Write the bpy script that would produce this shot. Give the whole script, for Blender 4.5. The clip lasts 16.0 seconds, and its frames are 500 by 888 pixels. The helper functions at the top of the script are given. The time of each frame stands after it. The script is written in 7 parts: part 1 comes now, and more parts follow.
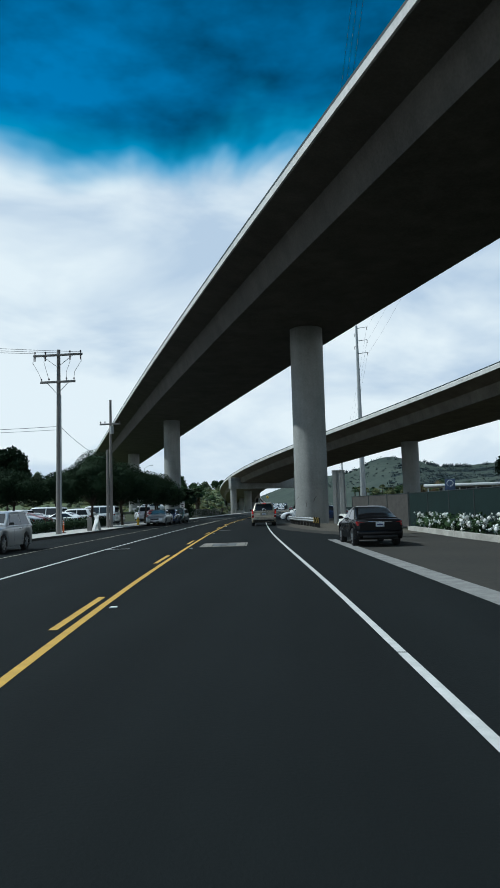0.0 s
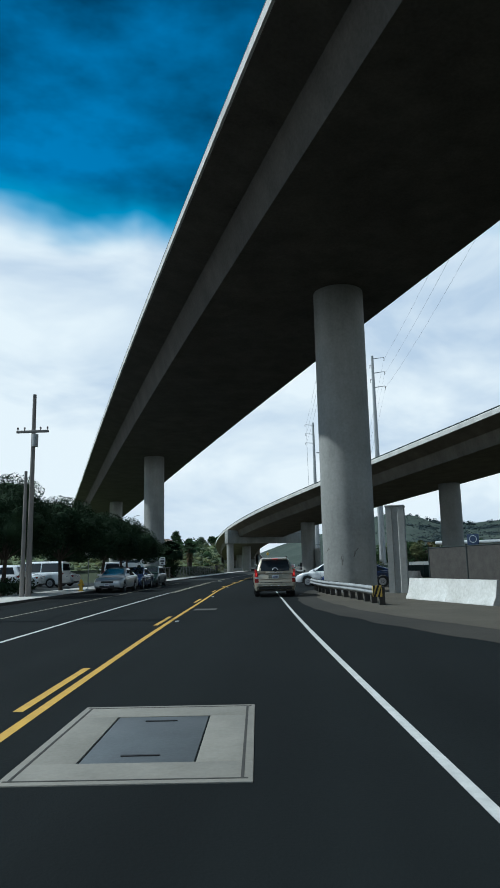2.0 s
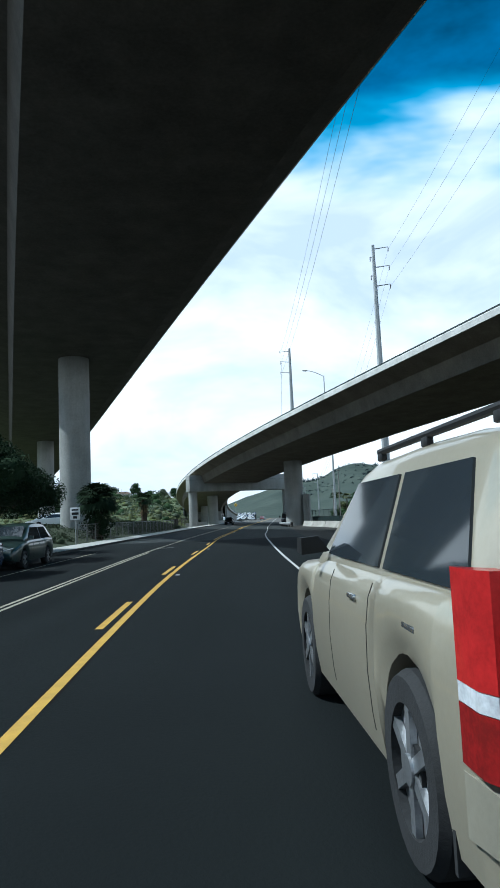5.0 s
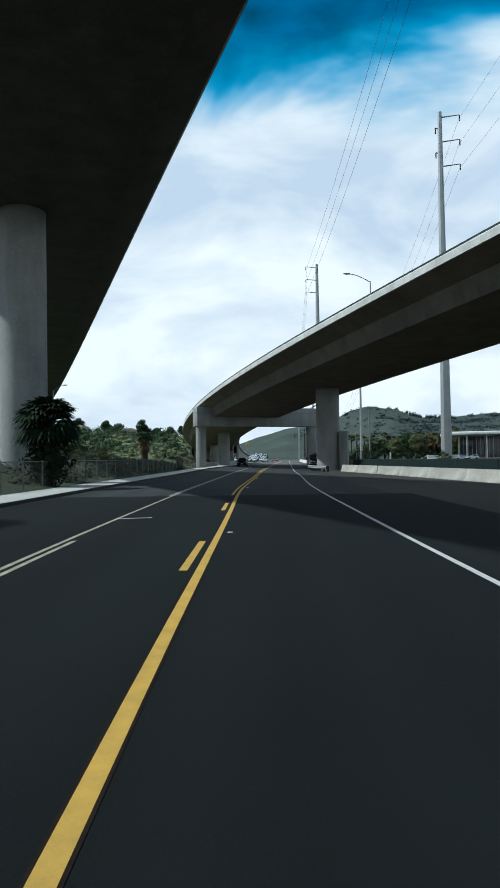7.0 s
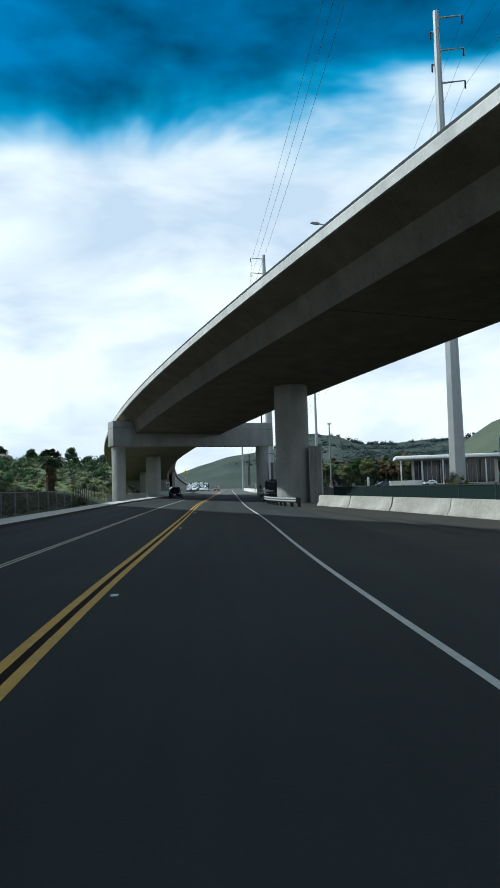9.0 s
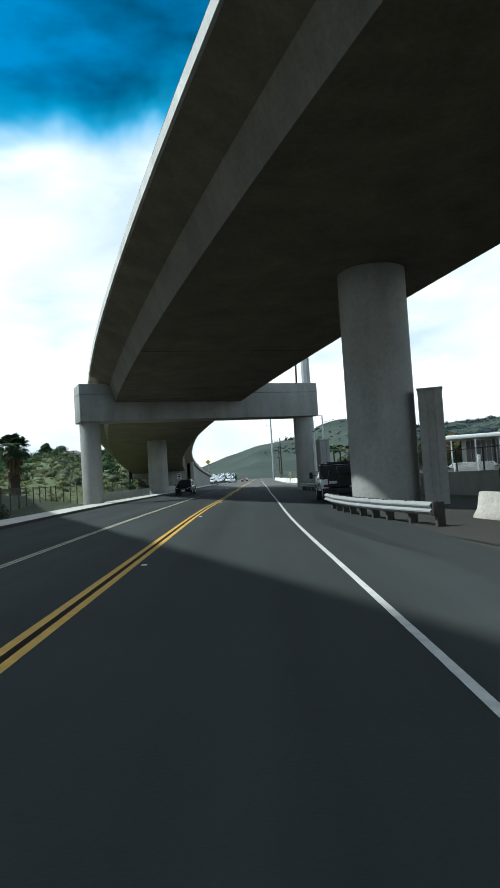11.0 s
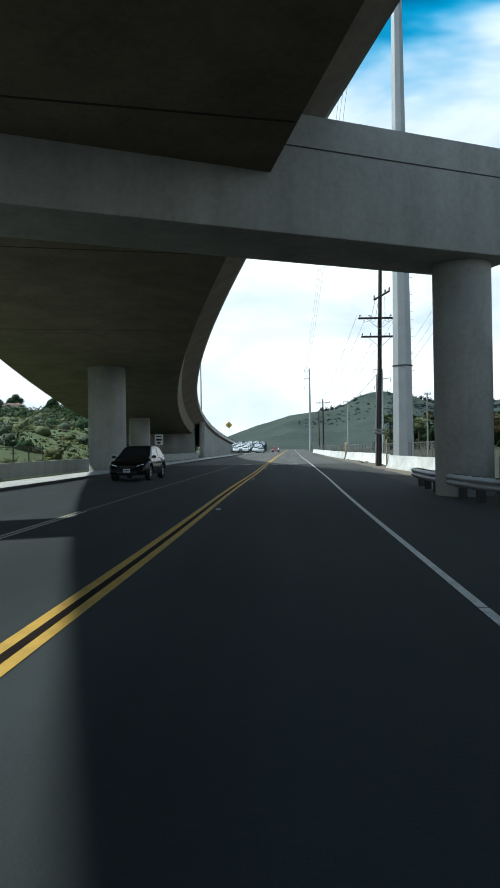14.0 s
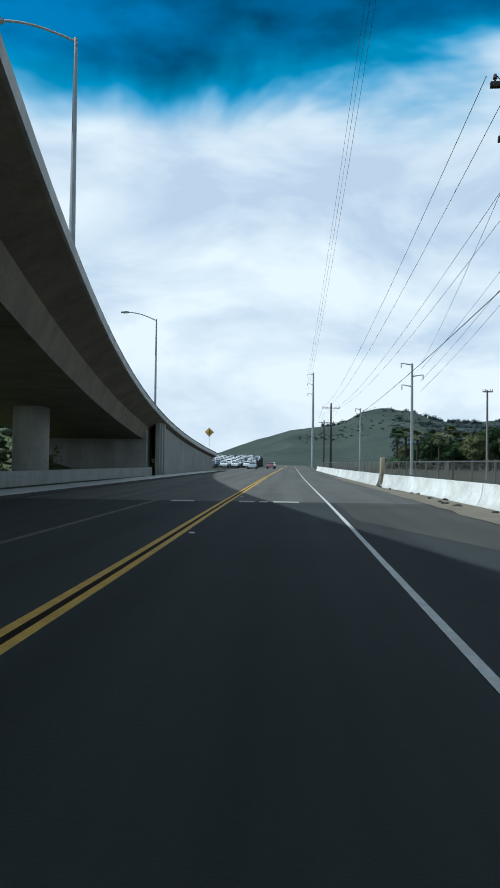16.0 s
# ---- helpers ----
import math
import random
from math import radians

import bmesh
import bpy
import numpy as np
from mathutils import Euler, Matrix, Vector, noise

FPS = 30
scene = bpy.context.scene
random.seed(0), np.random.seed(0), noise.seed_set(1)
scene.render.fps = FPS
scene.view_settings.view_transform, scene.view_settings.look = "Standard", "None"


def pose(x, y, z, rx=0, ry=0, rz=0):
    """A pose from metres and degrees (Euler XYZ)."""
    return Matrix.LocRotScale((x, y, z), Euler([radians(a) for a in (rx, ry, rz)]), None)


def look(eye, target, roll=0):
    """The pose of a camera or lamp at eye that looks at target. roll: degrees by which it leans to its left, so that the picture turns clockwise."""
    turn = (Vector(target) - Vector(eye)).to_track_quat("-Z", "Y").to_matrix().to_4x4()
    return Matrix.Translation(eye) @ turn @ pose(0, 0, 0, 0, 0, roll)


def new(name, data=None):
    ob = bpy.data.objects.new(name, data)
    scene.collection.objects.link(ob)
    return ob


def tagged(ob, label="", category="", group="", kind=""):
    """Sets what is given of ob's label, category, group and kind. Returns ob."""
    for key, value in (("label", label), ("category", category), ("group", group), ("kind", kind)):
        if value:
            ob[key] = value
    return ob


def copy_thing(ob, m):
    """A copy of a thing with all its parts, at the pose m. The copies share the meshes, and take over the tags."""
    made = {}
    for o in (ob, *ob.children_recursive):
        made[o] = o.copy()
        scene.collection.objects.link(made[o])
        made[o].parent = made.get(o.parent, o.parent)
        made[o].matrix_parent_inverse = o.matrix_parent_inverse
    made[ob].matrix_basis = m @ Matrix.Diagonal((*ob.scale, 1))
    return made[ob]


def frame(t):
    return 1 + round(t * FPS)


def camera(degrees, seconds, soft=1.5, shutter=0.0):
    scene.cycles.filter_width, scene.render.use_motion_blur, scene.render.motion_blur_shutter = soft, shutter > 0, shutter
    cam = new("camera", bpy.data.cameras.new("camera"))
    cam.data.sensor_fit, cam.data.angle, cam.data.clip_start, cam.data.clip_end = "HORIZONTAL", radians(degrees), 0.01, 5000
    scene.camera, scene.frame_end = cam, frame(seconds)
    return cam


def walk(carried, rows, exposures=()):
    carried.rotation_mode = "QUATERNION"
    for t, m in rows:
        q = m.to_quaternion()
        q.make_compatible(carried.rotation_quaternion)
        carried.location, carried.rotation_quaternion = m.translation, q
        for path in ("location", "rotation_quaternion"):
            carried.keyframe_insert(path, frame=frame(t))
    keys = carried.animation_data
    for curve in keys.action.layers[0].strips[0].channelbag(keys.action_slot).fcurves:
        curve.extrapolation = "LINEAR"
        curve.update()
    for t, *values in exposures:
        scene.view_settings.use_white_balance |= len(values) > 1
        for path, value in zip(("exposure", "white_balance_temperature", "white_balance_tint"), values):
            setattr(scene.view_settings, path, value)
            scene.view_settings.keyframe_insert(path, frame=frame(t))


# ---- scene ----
cam = camera(39.96, 16.0, soft=1.6)
# seconds, x, y, z, yaw, pitch, roll
PATH = [
    (0.0, 0.00, -0.00, 1.38, 4.64, 5.33, -1.57),
    (0.5, -0.41, 5.47, 1.39, 6.49, 5.40, -1.43),
    (1.0, -0.85, 10.77, 1.38, 3.11, 8.28, -3.77),
    (1.5, -1.38, 15.87, 1.39, 5.96, 5.13, -2.40),
    (2.0, -1.88, 20.51, 1.43, 4.44, 10.03, -1.20),
    (2.5, -2.27, 25.51, 1.39, 3.90, 14.21, -2.55),
    (3.0, -2.89, 30.26, 1.40, 5.81, 8.37, 0.82),
    (3.5, -3.21, 34.92, 1.42, 7.52, 8.48, -0.25),
    (4.0, -3.64, 40.00, 1.44, 4.45, 7.33, -1.95),
    (6.5, -6.57, 65.19, 1.41, 0.67, 4.50, -2.55),
    (7.0, -6.90, 70.07, 1.40, 2.40, 1.20, -0.86),
    (7.5, -7.06, 75.64, 1.39, 0.45, -0.18, 0.47),
    (8.0, -7.13, 81.86, 1.40, 1.68, 3.31, -1.47),
    (8.5, -7.07, 88.23, 1.36, -0.36, 1.42, -1.83),
    (9.0, -7.02, 93.91, 1.37, -2.54, 3.50, -1.73),
    (11.5, -6.51, 126.68, 1.41, 0.34, 2.00, -3.71),
    (12.0, -6.59, 132.69, 1.39, 0.77, 0.78, -2.90),
    (12.5, -6.69, 139.42, 1.39, 1.68, 2.40, -3.03),
    (13.0, -6.76, 146.74, 1.42, -1.22, 1.84, -4.11),
    (13.5, -6.85, 153.73, 1.41, 0.20, 2.83, 1.36),
    (14.0, -6.74, 160.73, 1.38, 2.66, 0.31, -0.87),
    (14.5, -6.60, 168.42, 1.38, 0.99, 5.62, 0.76),
    (15.0, -6.43, 176.48, 1.40, -0.11, 4.69, -1.33),
    (15.5, -6.21, 184.42, 1.41, -0.48, 2.84, -1.49),
    (16.0, -6.07, 191.95, 1.40, 2.67, 1.53, 0.74),
]
ROWS = [(t, pose(x, y, z, 90 + pitch, 0, yaw) @ pose(0, 0, 0, 0, 0, roll)) for t, x, y, z, yaw, pitch, roll in PATH]
# seconds, stops, kelvin, tint
EXPOSURES = [(t, e, k + 170, -1) for t, e, k in ((0.0, -0.08, 5350), (2.5, 0.0, 5300), (3.2, 0.45, 5150), (4.2, 0.55, 5050), (6.3, 0.1, 5400), (9.2, 0.22, 5450), (11.3, 0.48, 5600), (13.8, 0.48, 5600), (14.5, -0.05, 5250), (16.0, 0.02, 5300))]
walk(cam, ROWS, EXPOSURES)

# ---- light ----
SUN_EL, SUN_AZ = radians(50.6), radians(271.0)      # azimuth clockwise from +y


def node(nt, kind, **values):
    n = nt.nodes.new(kind)
    for k, v in values.items():
        n.inputs[k.replace("_", " ")].default_value = v
    return n


def build_world():
    w = bpy.data.worlds.new("sky")
    scene.world = w
    w.use_nodes = True
    nt = w.node_tree
    nt.nodes.clear()
    ln = nt.links.new
    sky = nt.nodes.new("ShaderNodeTexSky")
    sky.sky_type = "NISHITA"
    sky.sun_disc = False
    sky.sun_elevation, sky.sun_rotation = SUN_EL, SUN_AZ
    sky.altitude, sky.air_density, sky.dust_density, sky.ozone_density = 50, 1.0, 0.3, 4.0
    hsv = node(nt, "ShaderNodeHueSaturation", Hue=0.478, Saturation=1.7, Value=0.085)
    ln(sky.outputs[0], hsv.inputs["Color"])
    co = nt.nodes.new("ShaderNodeTexCoord")
    sep = nt.nodes.new("ShaderNodeSeparateXYZ")
    ln(co.outputs["Generated"], sep.inputs[0])
    up = nt.nodes.new("ShaderNodeMath")
    up.operation = "MAXIMUM"
    up.inputs[1].default_value = 0.0
    ln(sep.outputs["Z"], up.inputs[0])
    mp = nt.nodes.new("ShaderNodeMapping")
    mp.inputs["Scale"].default_value = (1.0, 1.0, 2.3)
    mp.inputs["Location"].default_value = (0.35, 0.2, 0.1)
    ln(co.outputs["Generated"], mp.inputs["Vector"])
    n1 = node(nt, "ShaderNodeTexNoise", Scale=2.2, Detail=5.0, Roughness=0.5, Distortion=0.3)
    n2 = node(nt, "ShaderNodeTexNoise", Scale=3.2, Detail=5.0, Roughness=0.52, Distortion=0.4)
    n3 = node(nt, "ShaderNodeTexNoise", Scale=5.0, Detail=5.0, Roughness=0.55)
    for n in (n1, n2, n3):
        ln(mp.outputs[0], n.inputs["Vector"])
    # cover falls off with height above the horizon
    cover = nt.nodes.new("ShaderNodeMapRange")
    cover.inputs["From Min"].default_value, cover.inputs["From Max"].default_value = 0.35, 0.56
    cover.inputs["To Min"].default_value, cover.inputs["To Max"].default_value = 0.24, -0.34
    ln(up.outputs[0], cover.inputs["Value"])
    add = nt.nodes.new("ShaderNodeMath")
    ln(n1.outputs["Fac"], add.inputs[0])
    # broken white cloud closes in again overhead
    lid = nt.nodes.new("ShaderNodeMapRange")
    lid.inputs["From Min"].default_value, lid.inputs["From Max"].default_value = 0.70, 0.84
    lid.inputs["To Min"].default_value, lid.inputs["To Max"].default_value = 0.0, 0.5
    ln(up.outputs[0], lid.inputs["Value"])
    both = nt.nodes.new("ShaderNodeMath")
    ln(cover.outputs[0], both.inputs[0])
    ln(lid.outputs[0], both.inputs[1])
    ln(both.outputs[0], add.inputs[1])
    dens = nt.nodes.new("ShaderNodeMapRange")
    dens.interpolation_type = "SMOOTHSTEP"
    dens.inputs["From Min"].default_value, dens.inputs["From Max"].default_value = 0.22, 0.72
    ln(add.outputs[0], dens.inputs["Value"])
    tone = nt.nodes.new("ShaderNodeValToRGB")
    tone.color_ramp.elements[0].position, tone.color_ramp.elements[0].color = 0.36, (1.03, 1.11, 1.26, 1)
    tone.color_ramp.elements[1].position, tone.color_ramp.elements[1].color = 0.56, (1.64, 1.585, 1.54, 1)
    ln(n2.outputs["Fac"], tone.inputs["Fac"])
    # thin veils make the open sky uneven
    veil = nt.nodes.new("ShaderNodeMapRange")
    veil.inputs["From Min"].default_value, veil.inputs["From Max"].default_value = 0.35, 0.65
    veil.inputs["To Min"].default_value, veil.inputs["To Max"].default_value = 0.065, 0.19
    ln(n3.outputs["Fac"], veil.inputs["Value"])
    ln(veil.outputs[0], hsv.inputs["Value"])
    facs = []
    for lo, hi in ((0.05, 0.5), (0.3, 0.85)):
        mr = nt.nodes.new("ShaderNodeMapRange")
        mr.interpolation_type = "SMOOTHSTEP"
        mr.inputs["From Min"].default_value, mr.inputs["From Max"].default_value = lo, hi
        ln(dens.outputs[0], mr.inputs["Value"])
        facs.append(mr)
    thin = nt.nodes.new("ShaderNodeMix")
    thin.data_type = "RGBA"
    thin.inputs[7].default_value = (0.08, 0.60, 1.02, 1)
    ln(facs[0].outputs[0], thin.inputs["Factor"])
    ln(hsv.outputs[0], thin.inputs[6])
    mix = nt.nodes.new("ShaderNodeMix")
    mix.data_type = "RGBA"
    ln(facs[1].outputs[0], mix.inputs["Factor"])
    ln(thin.outputs[2], mix.inputs[6])
    ln(tone.outputs[0], mix.inputs[7])
    bg = node(nt, "ShaderNodeBackground", Strength=0.57)
    ln(mix.outputs[2], bg.inputs["Color"])
    out = nt.nodes.new("ShaderNodeOutputWorld")
    ln(bg.outputs[0], out.inputs["Surface"])


build_world()
sun = new("sun", bpy.data.lights.new("sun", "SUN"))
sun.data.energy, sun.data.angle, sun.data.color = 4.4, radians(1.0), (1.0, 0.96, 0.9)
SUN_DIR = Vector((math.sin(SUN_AZ) * math.cos(SUN_EL), math.cos(SUN_AZ) * math.cos(SUN_EL), math.sin(SUN_EL)))
sun.matrix_world = look(SUN_DIR * 300, (0, 0, 0))


# ---- materials ----
def material(name, base, rough=0.8, metal=0.0, dark=None, scale=1.0, fine=12.0, amount=0.5, bump=0.15, spec=0.4, coat=0.0, random_tone=0.0, stretch=(1, 1, 1), emit=0.0, coords="Object"):
    m = bpy.data.materials.new(name)
    m.use_nodes = True
    nt = m.node_tree
    ln = nt.links.new
    b = nt.nodes["Principled BSDF"]
    b.inputs["Roughness"].default_value, b.inputs["Metallic"].default_value = rough, metal
    b.inputs["Specular IOR Level"].default_value, b.inputs["Coat Weight"].default_value = spec, coat
    dark = dark or tuple(c * 0.6 for c in base)
    co = nt.nodes.new("ShaderNodeTexCoord")
    mp = nt.nodes.new("ShaderNodeMapping")
    mp.inputs["Scale"].default_value = stretch
    ln(co.outputs[coords], mp.inputs["Vector"])
    big = node(nt, "ShaderNodeTexNoise", Scale=scale, Detail=4.0, Roughness=0.6)
    small = node(nt, "ShaderNodeTexNoise", Scale=scale * fine, Detail=3.0, Roughness=0.7)
    ln(mp.outputs[0], big.inputs["Vector"])
    ln(mp.outputs[0], small.inputs["Vector"])
    avg = nt.nodes.new("ShaderNodeMath")
    avg.operation = "MULTIPLY_ADD"
    avg.inputs[1].default_value = 0.4
    ln(small.outputs["Fac"], avg.inputs[0])
    half = nt.nodes.new("ShaderNodeMath")
    half.operation = "MULTIPLY"
    half.inputs[1].default_value = 0.6
    ln(big.outputs["Fac"], half.inputs[0])
    ln(half.outputs[0], avg.inputs[2])
    ramp = nt.nodes.new("ShaderNodeValToRGB")
    ramp.color_ramp.elements[0].position, ramp.color_ramp.elements[1].position = 0.5 - amount * 0.3, 0.5 + amount * 0.3
    ramp.color_ramp.elements[0].color, ramp.color_ramp.elements[1].color = (*dark, 1), (*base, 1)
    ln(avg.outputs[0], ramp.inputs["Fac"])
    last = ramp.outputs["Color"]
    if random_tone:
        info = nt.nodes.new("ShaderNodeObjectInfo")
        mr = nt.nodes.new("ShaderNodeMapRange")
        mr.inputs["To Min"].default_value, mr.inputs["To Max"].default_value = 1 - random_tone, 1 + random_tone
        ln(info.outputs["Random"], mr.inputs["Value"])
        hs = node(nt, "ShaderNodeHueSaturation")
        ln(mr.outputs[0], hs.inputs["Value"])
        ln(last, hs.inputs["Color"])
        last = hs.outputs["Color"]
    ln(last, b.inputs["Base Color"])
    if bump:
        bp = node(nt, "ShaderNodeBump", Strength=bump, Distance=0.02)
        ln(small.outputs["Fac"], bp.inputs["Height"])
        ln(bp.outputs[0], b.inputs["Normal"])
    if emit:
        b.inputs["Emission Color"].default_value, b.inputs["Emission Strength"].default_value = (*base, 1), emit
    return m


def leaf_material(name, light, dark):
    m = material(name, light, 0.85, 0, dark, 0.6, 10, 0.8, 0.0, 0.08)
    nt = m.node_tree
    geo = nt.nodes.new("ShaderNodeNewGeometry")
    hs = node(nt, "ShaderNodeHueSaturation")
    mr = nt.nodes.new("ShaderNodeMapRange")
    mr.inputs["To Min"].default_value, mr.inputs["To Max"].default_value = 0.72, 1.28
    nt.links.new(geo.outputs["Random Per Island"], mr.inputs["Value"])
    nt.links.new(mr.outputs[0], hs.inputs["Value"])
    b = nt.nodes["Principled BSDF"]
    nt.links.new(b.inputs["Base Color"].links[0].from_socket, hs.inputs["Color"])
    nt.links.new(hs.outputs[0], b.inputs["Base Color"])
    return m


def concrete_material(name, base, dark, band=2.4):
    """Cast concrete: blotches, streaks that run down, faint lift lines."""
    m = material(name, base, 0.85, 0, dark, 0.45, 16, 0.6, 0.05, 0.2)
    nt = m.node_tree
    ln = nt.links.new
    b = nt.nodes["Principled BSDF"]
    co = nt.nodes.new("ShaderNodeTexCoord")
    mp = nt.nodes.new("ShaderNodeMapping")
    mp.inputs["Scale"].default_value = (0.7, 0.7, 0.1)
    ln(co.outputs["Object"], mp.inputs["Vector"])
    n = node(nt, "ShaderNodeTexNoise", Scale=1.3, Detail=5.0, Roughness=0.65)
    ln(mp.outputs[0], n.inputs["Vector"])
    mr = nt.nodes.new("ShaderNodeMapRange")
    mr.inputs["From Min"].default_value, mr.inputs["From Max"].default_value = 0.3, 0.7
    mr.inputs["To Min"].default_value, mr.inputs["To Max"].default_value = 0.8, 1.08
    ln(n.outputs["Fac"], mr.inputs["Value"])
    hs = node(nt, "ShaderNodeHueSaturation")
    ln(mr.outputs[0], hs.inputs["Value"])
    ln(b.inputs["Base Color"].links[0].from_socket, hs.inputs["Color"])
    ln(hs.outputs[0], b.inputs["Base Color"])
    return m


def asphalt_material(name, base, dark, crack=0.35):
    """Rolled asphalt: aggregate, worn wheel tracks along the road, hairline cracks."""
    m = material(name, base, 0.95, 0, dark, 0.3, 110, 0.8, 0.3, 0.08)
    nt = m.node_tree
    ln = nt.links.new
    b = nt.nodes["Principled BSDF"]
    co = nt.nodes.new("ShaderNodeTexCoord")
    mp = nt.nodes.new("ShaderNodeMapping")
    mp.inputs["Scale"].default_value = (1.1, 0.03, 1)
    ln(co.outputs["Object"], mp.inputs["Vector"])
    track = node(nt, "ShaderNodeTexNoise", Scale=0.9, Detail=3.0, Roughness=0.5)
    ln(mp.outputs[0], track.inputs["Vector"])
    mr = nt.nodes.new("ShaderNodeMapRange")
    mr.inputs["From Min"].default_value, mr.inputs["From Max"].default_value = 0.3, 0.7
    mr.inputs["To Min"].default_value, mr.inputs["To Max"].default_value = 0.8, 1.16
    ln(track.outputs["Fac"], mr.inputs["Value"])
    warp = node(nt, "ShaderNodeTexNoise", Scale=0.8, Detail=4.0)
    ln(co.outputs["Object"], warp.inputs["Vector"])
    vm = nt.nodes.new("ShaderNodeVectorMath")
    vm.operation = "MULTIPLY_ADD"
    vm.inputs[1].default_value = (1.6, 1.6, 0)
    ln(warp.outputs["Color"], vm.inputs[0])
    ln(co.outputs["Object"], vm.inputs[2])
    vor = node(nt, "ShaderNodeTexVoronoi", Scale=0.11)
    vor.feature = "DISTANCE_TO_EDGE"
    ln(vm.outputs[0], vor.inputs["Vector"])
    line = nt.nodes.new("ShaderNodeMapRange")
    line.inputs["From Min"].default_value, line.inputs["From Max"].default_value = 0.0, 0.0022
    line.inputs["To Min"].default_value, line.inputs["To Max"].default_value = 1 - crack, 1.0
    ln(vor.outputs["Distance"], line.inputs["Value"])
    mul = nt.nodes.new("ShaderNodeMath")
    mul.operation = "MULTIPLY"
    ln(mr.outputs[0], mul.inputs[0])
    ln(line.outputs[0], mul.inputs[1])
    hs = node(nt, "ShaderNodeHueSaturation")
    ln(mul.outputs[0], hs.inputs["Value"])
    ln(b.inputs["Base Color"].links[0].from_socket, hs.inputs["Color"])
    ln(hs.outputs[0], b.inputs["Base Color"])
    return m


def glass_material(name, tint=(0.02, 0.025, 0.03)):
    m = material(name, tint, 0.05, 0, tint, 1, 5, 0.1, 0, 0.4)
    return m


def mesh_fence_material(name):
    """Woven wire at its real size: thin diagonal strands with gaps between them."""
    m = bpy.data.materials.new(name)
    m.use_nodes = True
    nt = m.node_tree
    ln = nt.links.new
    b = nt.nodes["Principled BSDF"]
    b.inputs["Base Color"].default_value, b.inputs["Metallic"].default_value, b.inputs["Roughness"].default_value = (0.12, 0.11, 0.10, 1), 0.3, 0.7
    co = nt.nodes.new("ShaderNodeTexCoord")
    facs = []
    for ang in (45, -45):
        mp = nt.nodes.new("ShaderNodeMapping")
        mp.inputs["Rotation"].default_value = (0, 0, radians(ang))
        ln(co.outputs["UV"], mp.inputs["Vector"])
        wv = node(nt, "ShaderNodeTexWave", Scale=5.2)
        ln(mp.outputs[0], wv.inputs["Vector"])
        gt = nt.nodes.new("ShaderNodeMath")
        gt.operation = "GREATER_THAN"
        gt.inputs[1].default_value = 0.965
        ln(wv.outputs["Fac"], gt.inputs[0])
        facs.append(gt)
    mx = nt.nodes.new("ShaderNodeMath")
    mx.operation = "MAXIMUM"
    ln(facs[0].outputs[0], mx.inputs[0])
    ln(facs[1].outputs[0], mx.inputs[1])
    tr = nt.nodes.new("ShaderNodeBsdfTransparent")
    ms = nt.nodes.new("ShaderNodeMixShader")
    ln(mx.outputs[0], ms.inputs["Fac"])
    ln(tr.outputs[0], ms.inputs[1])
    ln(b.outputs[0], ms.inputs[2])
    ln(ms.outputs[0], nt.nodes["Material Output"].inputs["Surface"])
    return m


